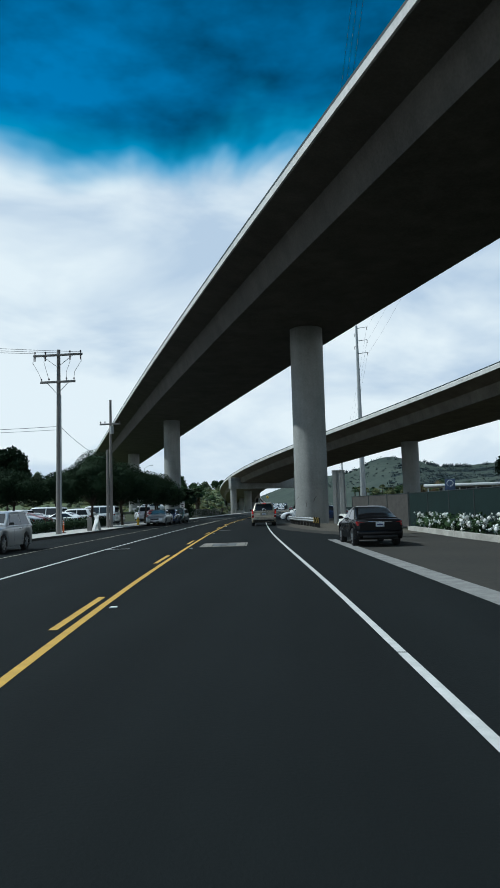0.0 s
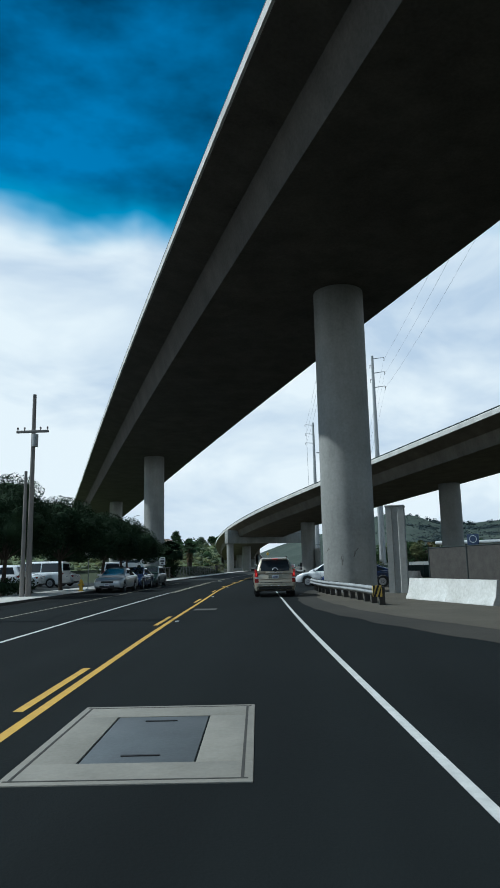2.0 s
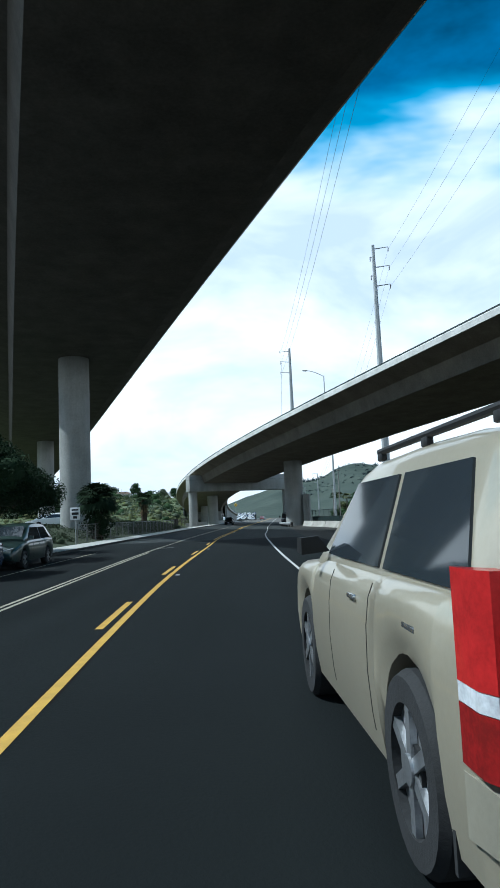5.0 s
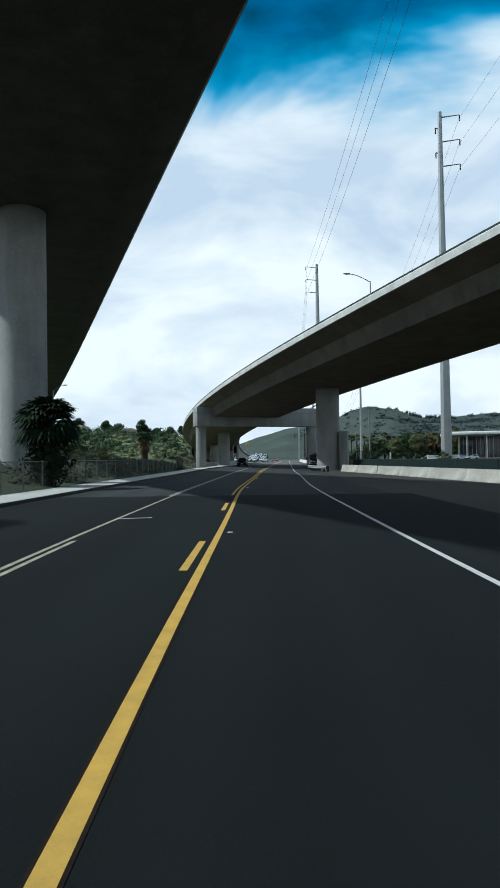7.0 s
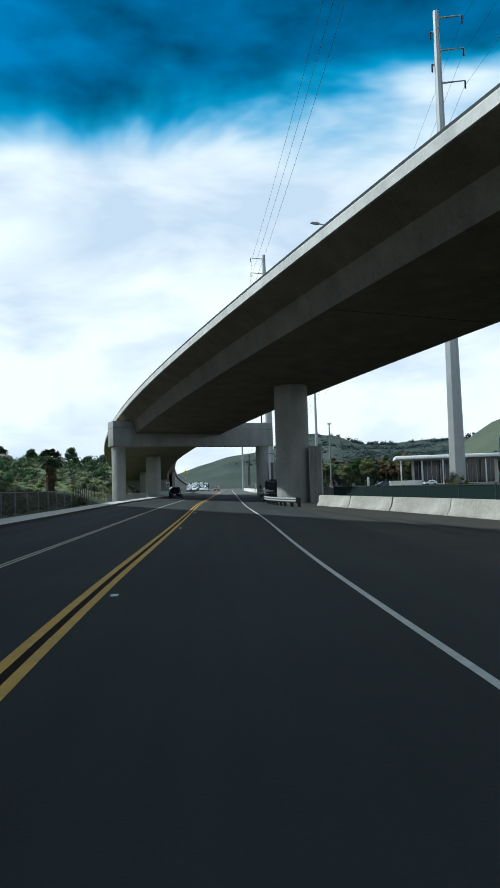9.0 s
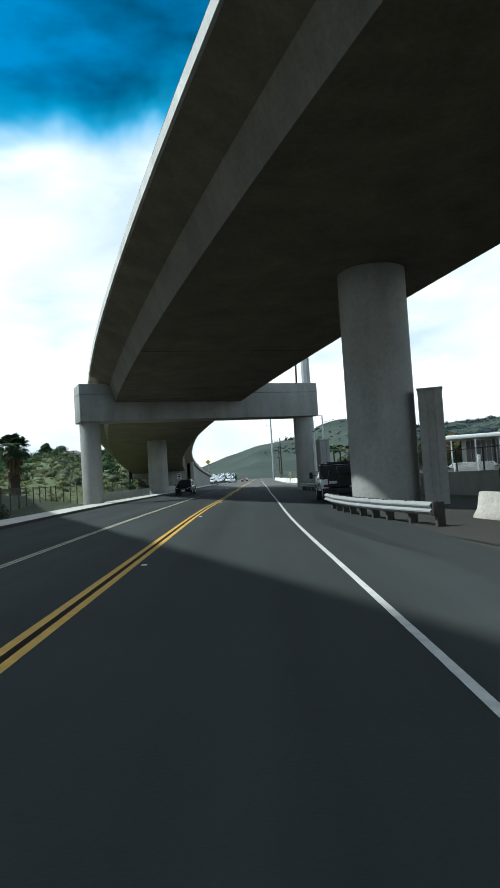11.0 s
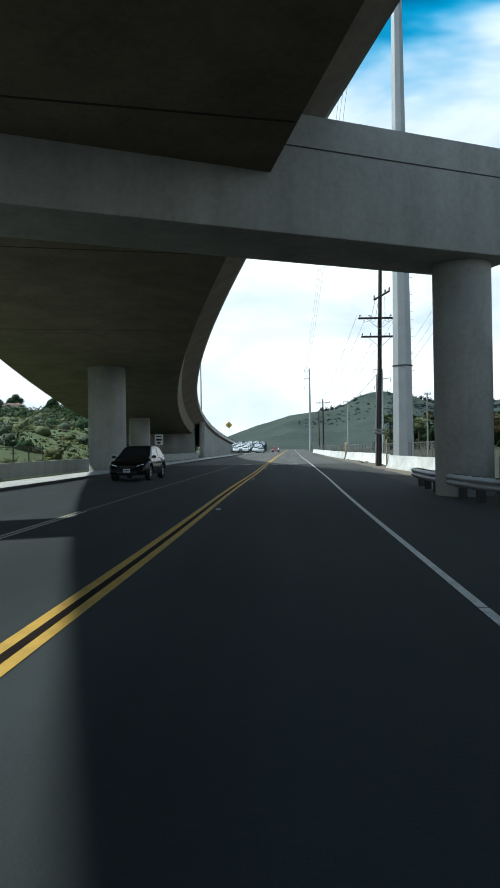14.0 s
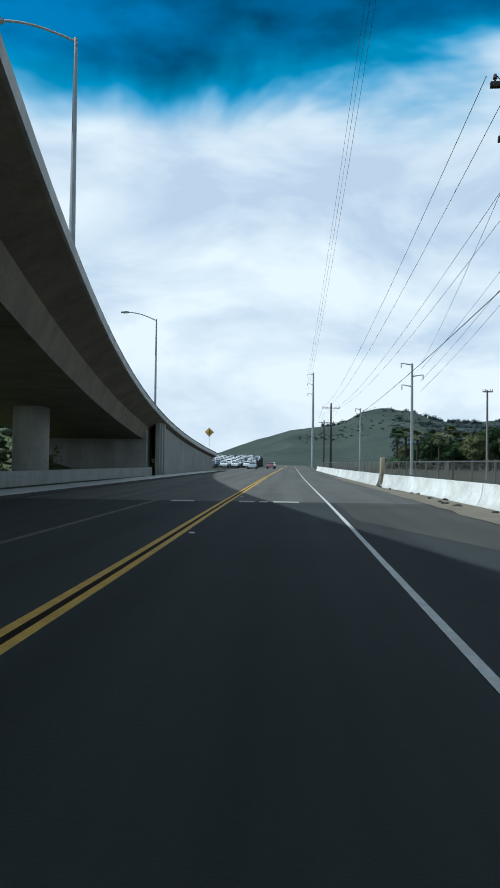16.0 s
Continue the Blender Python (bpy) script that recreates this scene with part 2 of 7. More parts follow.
M = {
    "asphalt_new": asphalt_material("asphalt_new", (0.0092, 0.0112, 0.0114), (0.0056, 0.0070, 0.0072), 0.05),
    "asphalt_old": asphalt_material("asphalt_old", (0.0385, 0.0425, 0.042), (0.028, 0.0315, 0.0315), 0.1),
    # paler copies of the old asphalt that hold sunlight; also real patches
    "asphalt_pale": asphalt_material("asphalt_pale", (0.105, 0.102, 0.095), (0.075, 0.073, 0.068), 0.1),
    "asphalt_mid": asphalt_material("asphalt_mid", (0.066, 0.064, 0.058), (0.048, 0.047, 0.043), 0.1),
    "shoulder": material("shoulder", (0.050, 0.045, 0.037), 0.95, 0, (0.021, 0.0215, 0.02), 0.22, 30, 0.95, 0.35, 0.15),
    "tyre_mark": material("tyre_mark", (0.021, 0.0225, 0.022), 0.9, 0, (0.030, 0.032, 0.0315), 1.2, 10, 0.9, 0.1, 0.1),
    "earth": material("earth", (0.052, 0.05, 0.034), 0.95, 0, (0.026, 0.029, 0.019), 0.12, 40, 0.9, 0.5, 0.1),
    "dirt": material("dirt", (0.098, 0.086, 0.066), 0.95, 0, (0.045, 0.041, 0.033), 0.5, 25, 0.9, 0.5, 0.2),
    "sand": material("sand", (0.20, 0.172, 0.13), 0.95, 0, (0.10, 0.088, 0.07), 1.2, 18, 0.9, 0.4, 0.1),
    "sidewalk": material("sidewalk", (0.46, 0.445, 0.41), 0.9, 0, (0.31, 0.30, 0.275), 0.8, 20, 0.7, 0.2, 0.3),
    "concrete": concrete_material("concrete", (0.33, 0.328, 0.308), (0.222, 0.222, 0.208)),
    # shade under the viaduct is put into this dark girder concrete
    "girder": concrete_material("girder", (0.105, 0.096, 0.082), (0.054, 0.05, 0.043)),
    # warmer, lighter girder copy: light bounced off the road is in its colour
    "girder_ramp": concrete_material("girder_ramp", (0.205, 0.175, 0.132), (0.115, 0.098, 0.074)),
    "parapet": concrete_material("parapet", (0.6, 0.585, 0.55), (0.44, 0.43, 0.4)),
    "tar": material("tar", (0.022, 0.015, 0.011), 0.9, 0, (0.010, 0.008, 0.007), 3, 8, 0.7, 0.1, 0.03),
    "barrier_tan": material("barrier_tan", (0.44, 0.42, 0.375), 0.9, 0, (0.15, 0.14, 0.12), 0.9, 13, 0.75, 0.3, 0.2, random_tone=0.1),
    "barrier": material("barrier", (0.68, 0.67, 0.64), 0.88, 0, (0.38, 0.365, 0.33), 0.9, 11, 0.62, 0.25, 0.2, random_tone=0.12),
    "white_paint": material("white_paint", (0.56, 0.555, 0.53), 0.75, 0, (0.30, 0.297, 0.285), 5.0, 30, 0.7, 0.1, 0.2),
    "yellow_paint": material("yellow_paint", (0.54, 0.33, 0.055), 0.75, 0, (0.30, 0.19, 0.045), 4.5, 26, 0.75, 0.1, 0.2),
    "gore_paint": material("gore_paint", (0.27, 0.265, 0.25), 0.85, 0, (0.10, 0.1, 0.097), 3.5, 30, 0.8, 0.1, 0.1),
    "faded_paint": material("faded_paint", (0.42, 0.385, 0.29), 0.8, 0, (0.14, 0.13, 0.105), 3.2, 24, 0.8, 0.1, 0.2),
    "ghost_paint": material("ghost_paint", (0.15, 0.14, 0.11), 0.85, 0, (0.035, 0.035, 0.033), 1.8, 9, 0.8, 0.1, 0.1),
    "galvanized": material("galvanized", (0.36, 0.37, 0.37), 0.55, 0.45, (0.23, 0.235, 0.235), 1.5, 12, 0.6, 0.08),
    "pole_steel": material("pole_steel", (0.36, 0.37, 0.37), 0.55, 0.35, (0.27, 0.28, 0.28), 0.8, 14, 0.6, 0.05),
    "wood": material("wood", (0.058, 0.047, 0.041), 0.9, 0, (0.02, 0.017, 0.016), 1.2, 10, 0.8, 0.4, 0.2, stretch=(4, 4, 0.35)),
    "wood_grey": material("wood_grey", (0.27, 0.25, 0.23), 0.9, 0, (0.13, 0.12, 0.11), 1.2, 10, 0.8, 0.4, 0.2, stretch=(4, 4, 0.35)),
    "rail_post": material("rail_post", (0.075, 0.07, 0.062), 0.9, 0, (0.035, 0.032, 0.03), 3, 8, 0.8, 0.4, 0.2),
    "black": material("black", (0.012, 0.012, 0.013), 0.6, 0, (0.006, 0.006, 0.006), 3, 8, 0.5, 0.05),
    "rubber": material("rubber", (0.018, 0.018, 0.019), 0.85, 0, (0.01, 0.01, 0.01), 6, 8, 0.6, 0.2),
    "rim": material("rim", (0.45, 0.46, 0.47), 0.35, 0.8, (0.25, 0.25, 0.26), 4, 8, 0.5, 0.03),
    "chrome": material("chrome", (0.6, 0.6, 0.6), 0.2, 0.9, (0.4, 0.4, 0.4), 4, 8, 0.4, 0.0),
    "glass": glass_material("glass"),
    "lamp_glass": material("lamp_glass", (0.7, 0.72, 0.74), 0.1, 0.2, (0.4, 0.4, 0.42), 6, 4, 0.4, 0),
    "red_lens": material("red_lens", (0.13, 0.008, 0.008), 0.25, 0, (0.22, 0.01, 0.01), 8, 4, 0.4, 0, emit=0.0),
    "brake_lens": material("brake_lens", (0.62, 0.03, 0.025), 0.2, 0, (0.36, 0.012, 0.012), 8, 4, 0.4, 0, emit=0.55),
    "tail_lens": material("tail_lens", (0.42, 0.018, 0.018), 0.2, 0, (0.22, 0.01, 0.01), 9, 5, 0.6, 0, emit=0.06),
    "plate": material("plate", (0.6, 0.62, 0.64), 0.5, 0, (0.45, 0.46, 0.48), 8, 4, 0.4, 0),
    "plate_ink": material("plate_ink", (0.05, 0.06, 0.15), 0.6, 0, (0.04, 0.04, 0.1), 8, 4, 0.4, 0),
    "gold_paint": material("gold_paint", (0.37, 0.33, 0.25), 0.35, 0.35, (0.33, 0.295, 0.22), 0.7, 40, 0.5, 0.02, 0.5, 0.6),
    "gold_trim": material("gold_trim", (0.30, 0.275, 0.215), 0.45, 0.2, (0.24, 0.22, 0.17), 1.5, 20, 0.6, 0.03, 0.5),
    "black_paint": material("black_paint", (0.006, 0.006, 0.0068), 0.2, 0, (0.004, 0.004, 0.0047), 0.7, 30, 0.5, 0.0, 0.17, 0.0),
    "white_car": material("white_car", (0.72, 0.73, 0.73), 0.25, 0, (0.62, 0.63, 0.63), 0.7, 30, 0.5, 0.0, 0.5, 0.7),
    "silver_car": material("silver_car", (0.42, 0.43, 0.44), 0.3, 0.5, (0.36, 0.37, 0.38), 0.7, 30, 0.5, 0.0, 0.5, 0.7),
    "blue_car": material("blue_car", (0.02, 0.04, 0.11), 0.25, 0.2, (0.015, 0.03, 0.08), 0.7, 30, 0.5, 0.0, 0.5, 0.8),
    "green_car": material("green_car", (0.03, 0.05, 0.045), 0.3, 0.2, (0.02, 0.035, 0.03), 0.7, 30, 0.5, 0.0, 0.5, 0.8),
    "red_car": material("red_car", (0.20, 0.02, 0.02), 0.3, 0.1, (0.13, 0.012, 0.012), 0.7, 30, 0.5, 0.0, 0.5, 0.8),
    "bark": material("bark", (0.07, 0.055, 0.04), 0.95, 0, (0.03, 0.024, 0.02), 3, 8, 0.8, 0.6, 0.2, stretch=(3, 3, 0.6)),
    "leaf": leaf_material("leaf", (0.038, 0.066, 0.026), (0.014, 0.028, 0.012)),
    "leaf_dark": leaf_material("leaf_dark", (0.024, 0.042, 0.019), (0.009, 0.018, 0.009)),
    "leaf_bank": leaf_material("leaf_bank", (0.062, 0.078, 0.045), (0.028, 0.038, 0.022)),
    "leaf_pale": leaf_material("leaf_pale", (0.105, 0.125, 0.082), (0.055, 0.07, 0.046)),
    "leaf_yellow": leaf_material("leaf_yellow", (0.17, 0.18, 0.06), (0.085, 0.1, 0.035)),
    "dry_grass": leaf_material("dry_grass", (0.17, 0.15, 0.092), (0.095, 0.085, 0.055)),
    "fence_grey": material("fence_grey", (0.16, 0.16, 0.155), 0.6, 0.4, (0.1, 0.1, 0.1), 4, 8, 0.6, 0.05),
    "rust": material("rust", (0.13, 0.075, 0.045), 0.9, 0, (0.05, 0.032, 0.024), 4, 8, 0.8, 0.2),
    "dark_steel": material("dark_steel", (0.03, 0.04, 0.038), 0.7, 0.2, (0.018, 0.022, 0.022), 4, 8, 0.6, 0.05),
    "stain": material("stain", (0.2, 0.19, 0.17), 0.95, 0, (0.09, 0.085, 0.078), 5, 8, 0.9, 0.05, 0.1),
    "leaf_olive": leaf_material("leaf_olive", (0.11, 0.118, 0.052), (0.052, 0.062, 0.03)),
    "leaf_brown": leaf_material("leaf_brown", (0.14, 0.10, 0.05), (0.06, 0.045, 0.028)),
    "palm_leaf": leaf_material("palm_leaf", (0.04, 0.06, 0.028), (0.015, 0.025, 0.012)),
    "white_flower": leaf_material("white_flower", (0.75, 0.75, 0.72), (0.5, 0.5, 0.47)),
    "grass": material("grass", (0.125, 0.148, 0.07), 0.95, 0, (0.06, 0.08, 0.04), 0.05, 26, 0.95, 0.6, 0.1),
    "hill": material("hill", (0.10, 0.115, 0.07), 0.98, 0, (0.045, 0.056, 0.045), 0.012, 14, 0.9, 0.3, 0.1),
    # bluish leaf tone carries the haze of distance
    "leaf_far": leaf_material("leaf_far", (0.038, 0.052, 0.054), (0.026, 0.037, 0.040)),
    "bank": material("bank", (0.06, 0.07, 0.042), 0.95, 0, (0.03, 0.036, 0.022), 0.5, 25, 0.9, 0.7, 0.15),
    # hill green is cooled towards blue to paint in distance haze
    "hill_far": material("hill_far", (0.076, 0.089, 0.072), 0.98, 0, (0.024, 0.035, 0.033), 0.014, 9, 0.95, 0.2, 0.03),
    "green_screen": material("green_screen", (0.0075, 0.019, 0.0175), 0.95, 0, (0.005, 0.012, 0.011), 1.2, 20, 0.7, 0.2, 0.2),
    "wire": material("wire", (0.09, 0.09, 0.095), 0.6, 0.2, (0.02, 0.02, 0.02), 3, 4, 0.3, 0),
    "insulator": material("insulator", (0.09, 0.06, 0.05), 0.3, 0, (0.05, 0.035, 0.03), 6, 4, 0.4, 0),
    "white_board": material("white_board", (0.72, 0.72, 0.7), 0.6, 0, (0.55, 0.55, 0.53), 2, 9, 0.5, 0.03),
    "sign_yellow": material("sign_yellow", (0.62, 0.42, 0.08), 0.5, 0, (0.5, 0.33, 0.06), 3, 9, 0.5, 0.03),
    "orange": material("orange", (0.55, 0.12, 0.03), 0.6, 0, (0.36, 0.08, 0.02), 3, 9, 0.6, 0.05),
    "stucco": material("stucco", (0.62, 0.60, 0.56), 0.9, 0, (0.45, 0.43, 0.4), 0.6, 20, 0.6, 0.1),
    "roof_tile": material("roof_tile", (0.16, 0.11, 0.085), 0.9, 0, (0.10, 0.07, 0.055), 0.8, 14, 0.7, 0.3),
    "fence_wire": mesh_fence_material("fence_wire"),
    "tan_post": material("tan_post", (0.48, 0.40, 0.25), 0.85, 0, (0.3, 0.25, 0.16), 2, 10, 0.7, 0.2),
    # near-black for joints, and for the shade painted on the kerb face
    "joint_and_shade": material("joint_and_shade", (0.05, 0.045, 0.04), 0.95, 0, (0.02, 0.02, 0.018), 2, 8, 0.9, 0.1),
    "steel_plate": material("steel_plate", (0.10, 0.11, 0.115), 0.6, 0.3, (0.06, 0.065, 0.07), 2, 12, 0.7, 0.15),
    "frame_concrete": material("frame_concrete", (0.21, 0.197, 0.168), 0.9, 0, (0.135, 0.127, 0.108), 2, 12, 0.7, 0.2),
    "blue_sign": material("blue_sign", (0.02, 0.04, 0.09), 0.5, 0, (0.015, 0.03, 0.07), 2, 9, 0.4, 0.02),
    "yellow_plastic": material("yellow_plastic", (0.55, 0.36, 0.03), 0.5, 0, (0.4, 0.25, 0.02), 2, 9, 0.4, 0.02),
}


# ---- mesh helpers ----
def part(name, bm, mat, parent=None, label="", smooth=False):
    """Links a bmesh as one mesh object under a thing or a part."""
    me = bpy.data.meshes.new(name)
    bm.normal_update()
    for f in bm.faces:
        f.smooth = True
    bm.to_mesh(me)
    bm.free()
    if not smooth:
        me.set_sharp_from_angle(angle=radians(34))
    me.materials.append(M[mat])
    ob = new(name, me)
    ob.parent = parent
    if label:
        tagged(ob, label)
    return ob


def same_mesh(name, other, m, parent):
    ob = new(name, other.data)
    ob.parent = parent
    ob.matrix_basis = m
    return ob


def thing(name, label, category, group="", kind="", at=None):
    ob = new(name)
    if at is not None:
        ob.matrix_basis = at
    return tagged(ob, label, category, group, kind)


def box(bm, center, size, m=None, bevel=0.0):
    r = bmesh.ops.create_cube(bm, size=1.0, matrix=(m or Matrix()) @ Matrix.Translation(center) @ Matrix.Diagonal((*size, 1)))
    if bevel:
        edges = list({e for v in r["verts"] for e in v.link_edges})
        bmesh.ops.bevel(bm, geom=edges, offset=bevel, segments=2, affect="EDGES", profile=0.5)
    return bm


def tube(bm, a, b, ra, rb=None, n=12):
    a, b = Vector(a), Vector(b)
    d = b - a
    m = Matrix.Translation((a + b) / 2) @ d.to_track_quat("Z", "Y").to_matrix().to_4x4()
    bmesh.ops.create_cone(bm, cap_ends=True, segments=n, radius1=ra, radius2=ra if rb is None else rb, depth=d.length, matrix=m)
    return bm


def hull(bm, points):
    vs = [bm.verts.new(p) for p in points]
    bmesh.ops.convex_hull(bm, input=vs)
    return bm


def loft(bm, sections, closed=True, caps=True):
    """Joins rings of points with the same count."""
    rings = [[bm.verts.new(p) for p in s] for s in sections]
    n = len(rings[0])
    for a, b in zip(rings, rings[1:]):
        for i in range(n if closed else n - 1):
            j = (i + 1) % n
            bm.faces.new((a[i], a[j], b[j], b[i]))
    if caps and closed:
        bm.faces.new(rings[0][::-1])
        bm.faces.new(rings[-1])
    bmesh.ops.recalc_face_normals(bm, faces=bm.faces[:])
    return bm


def smooth_line(nodes, step=2.0, lo=-40.0, hi=700.0):
    ys = np.arange(lo, hi, step)
    xs = np.interp(ys, [n[0] for n in nodes], [n[1] for n in nodes])
    k = int(12 / step) | 1
    pad = np.pad(xs, k // 2, mode="reflect", reflect_type="odd")
    return ys, np.convolve(pad, np.ones(k) / k, mode="valid")


def line_at(line, y):
    return float(np.interp(y, line[0], line[1]))


# ---- plan: lines along the road, as (y, x) ----
EDGE_LINE = smooth_line([(-60, 6.6), (-30, 4.0)] + list(zip(range(-10, 211, 10), [2.23, 1.37, .57, -.38, -1.33, -2.19, -2.92, -3.69, -4.21, -4.65, -4.97, -5.28, -5.37, -5.2, -5.26, -5.36, -5.26, -5.12, -5.04, -4.96, -4.74, -4.64, -4.49])) + [(255, -4.1), (400, -2.0), (700, 3.0)])
CENTRE_LINE = smooth_line([(-60, 3.6), (-30, 1.2)] + list(zip(range(-10, 211, 10), [-.76, -1.9, -3.11, -4.01, -4.87, -5.66, -6.31, -7.08, -7.66, -7.95, -8.26, -8.67, -8.64, -8.63, -8.66, -8.74, -8.79, -8.65, -8.4, -8.4, -8.24, -8.04, -8.0])) + [(255, -7.5), (400, -5.4), (700, -0.4)])
TURN_LINE = smooth_line([(-60, -1.0), (-20, -4.0), (14, -6.6), (25, -7.5), (45, -8.8), (60, -9.7), (80, -10.7), (100, -11.15), (145, -11.5), (180, -11.2), (205, -10.7), (255, -10.1), (400, -8.0), (700, -3.0)])
CURB_LINE = smooth_line([(-60, -12.4), (20, -13.9), (42, -14.1), (60, -14.9), (75, -15.1), (100, -15.6), (130, -15.9), (165, -16.7), (200, -16.0), (255, -15.2), (400, -13.4), (700, -9)])
RIGHT_LINE = smooth_line([(-60, 14), (0, 8.0), (30, 6.0), (45, 3.6), (60, 3.2), (100, 5.6), (140, 0.2), (165, 0.6), (200, -0.1), (255, 0.2), (400, 2.5), (700, 8)])


def ribbon(bm, left, right, z, lo, hi, step=4.0, uv=False):
    """A flat strip between two lines (or fixed offsets of a line)."""
    ys = list(np.arange(lo, hi, step)) + [hi]
    prev = None
    for y in ys:
        a, b = bm.verts.new((left(y), y, z)), bm.verts.new((right(y), y, z))
        if prev:
            bm.faces.new((prev[0], prev[1], b, a))
        prev = (a, b)
    return bm


def stripe(line, off, width, z, lo, hi, step=2.0):
    return ribbon(bmesh.new(), lambda y: line_at(line, y) + off - width / 2, lambda y: line_at(line, y) + off + width / 2, z, lo, hi, step)


# ---- ground, road, pavements ----
bm = bmesh.new()
bmesh.ops.create_grid(bm, x_segments=40, y_segments=40, size=3000, matrix=Matrix.Translation((0, 800, -0.06)))
tagged(part("ground", bm, "earth"), "bare brown earth and dry grass around the road", "ground", kind="structure")

road = thing("road", "dark resurfaced asphalt road with worn lane paint", "road", kind="structure")
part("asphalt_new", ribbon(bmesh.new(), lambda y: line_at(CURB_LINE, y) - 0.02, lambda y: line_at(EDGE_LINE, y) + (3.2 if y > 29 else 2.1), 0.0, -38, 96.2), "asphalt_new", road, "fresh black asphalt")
part("asphalt_old", ribbon(bmesh.new(), lambda y: line_at(CURB_LINE, y) - 0.02, lambda y: line_at(EDGE_LINE, y) + 2.6, 0.0, 96.2, 216.6), "asphalt_old", road, "older grey asphalt")
# past the seam the paler tone stands in for full sun
part("asphalt_pale", ribbon(bmesh.new(), lambda y: line_at(CURB_LINE, y) - 0.02, lambda y: line_at(EDGE_LINE, y) + 2.6, 0.0, 216.6, 690), "asphalt_pale", road, "pale asphalt with sunlight put into its tone")
part("shoulder", ribbon(bmesh.new(), lambda y: line_at(EDGE_LINE, y) + 2.6, lambda y: line_at(RIGHT_LINE, y) + 0.3, -0.008, 96.2, 193), "shoulder", road, "dusty paved shoulder")
# dusty stretch and the one after it are also lightened for sun
part("dusty_shoulder", ribbon(bmesh.new(), lambda y: line_at(EDGE_LINE, y) + 2.6, lambda y: line_at(RIGHT_LINE, y) + 0.3, -0.008, 193, 216.6), "asphalt_mid", road, "dusty paved shoulder")
part("pale_shoulder", ribbon(bmesh.new(), lambda y: line_at(EDGE_LINE, y) + 2.6, lambda y: line_at(RIGHT_LINE, y) + 0.3, -0.008, 216.6, 690), "asphalt_pale", road, "paved shoulder paled for full sun")
part("paved_shoulder", ribbon(bmesh.new(), lambda y: line_at(EDGE_LINE, y) + (3.2 if y > 29 else 2.1), lambda y: max(line_at(RIGHT_LINE, y) + 0.6, line_at(EDGE_LINE, y) + 4), -0.012, -38, 96.2), "shoulder", road, "dark paved shoulder with thin dust")
for x0, w in ((-7.3, 0.55), (-5.9, 0.9), (-6.7, 0.3), (-9.6, 0.8)):
    part("pale_patch", box(bmesh.new(), (0, 0, 0), (w, 0.55, 0.008), pose(x0, 216.5, 0.003, 0, 0, 3)), "sidewalk", road, "whitish patch along the paving seam")
part("joint", ribbon(bmesh.new(), lambda y: line_at(CURB_LINE, y), lambda y: line_at(EDGE_LINE, y) + 2.6, 0.003, 96.17, 96.23, 1), "tar", road, "tar joint across the road")

# slanting edge follows the sunlit area; the brightness is in the colour
part("dusty_margin", ribbon(bmesh.new(), lambda y: line_at(EDGE_LINE, y) + 0.3 + max(0.0, 209 - y) * 0.33 + 0.1 * noise.noise(Vector((y * 0.3, 2, 0))), lambda y: line_at(EDGE_LINE, y) + 2.66, 0.0035, 202.5, 216.6, 1.0), "asphalt_mid", road, "dusty paving paled for full sun")

rng = random.Random(5)
y = -38.0
while y < 262:
    end = y + rng.uniform(9.0, 26.0)
    part("edge_line", stripe(EDGE_LINE, 0, 0.088 + rng.uniform(-0.006, 0.006), 0.005, y, end, 1.0), "white_paint", road, "white edge line")
    y = end + rng.uniform(0.012, 0.04)
part("edge_line", stripe(EDGE_LINE, 0, 0.09, 0.005, y, 500), "white_paint", road, "white edge line")
part("centre_line", stripe(CENTRE_LINE, 0.0, 0.11, 0.005, -38, 500), "yellow_paint", road, "solid yellow line")
part("centre_line_inner", stripe(CENTRE_LINE, -0.205, 0.11, 0.005, 96.4, 500), "yellow_paint", road, "second solid yellow line")
part("turn_line", stripe(TURN_LINE, 0, 0.1, 0.005, -38, 60), "white_paint", road, "faded solid line of the turning lane")
part("turn_line", stripe(TURN_LINE, 0.055, 0.085, 0.005, 60, 176), "faded_paint", road, "faded yellow line")
part("turn_line", stripe(TURN_LINE, -0.065, 0.085, 0.005, 96.4, 176), "faded_paint", road, "second faded yellow line")
part("turn_line", stripe(TURN_LINE, 0, 0.16, 0.005, 176, 300), "ghost_paint", road, "almost worn-off yellow line")
part("turn_line", stripe(TURN_LINE, 0.225, 0.085, 0.005, 60, 82), "faded_paint", road, "second faded yellow line")
part("old_line", stripe(CENTRE_LINE, 0.0, 0.15, 0.0035, 56, 96.2), "tar", road, "dark old line under the yellow one")
part("old_line", stripe(CENTRE_LINE, -0.10, 0.1, 0.004, 96.4, 500), "tar", road, "blacked-out old line between the yellow lines")
part("parking_line", stripe(TURN_LINE, -2.6, 0.075, 0.005, 10, 84), "faded_paint", road, "thin worn parking line")
dash_y = [-12.0, -2.0, 8.1, 18.0, 27.7, 38.0, 48.8, 59.8, 68.8, 78.7, 88.7]
for y in dash_y:
    part("dash", stripe(CENTRE_LINE, -0.215, 0.11, 0.005, y, y + 3.05, 1.0), "yellow_paint", road, "short yellow dash")
for y in (25.2, 86.5):
    x = line_at(TURN_LINE, y)
    part("tick", box(bmesh.new(), (0, 0, 0.004), (0.85, 0.1, 0.004), pose(x + 0.45, y, 0, 0, 0, 18)), "white_paint", road, "short white tick mark")
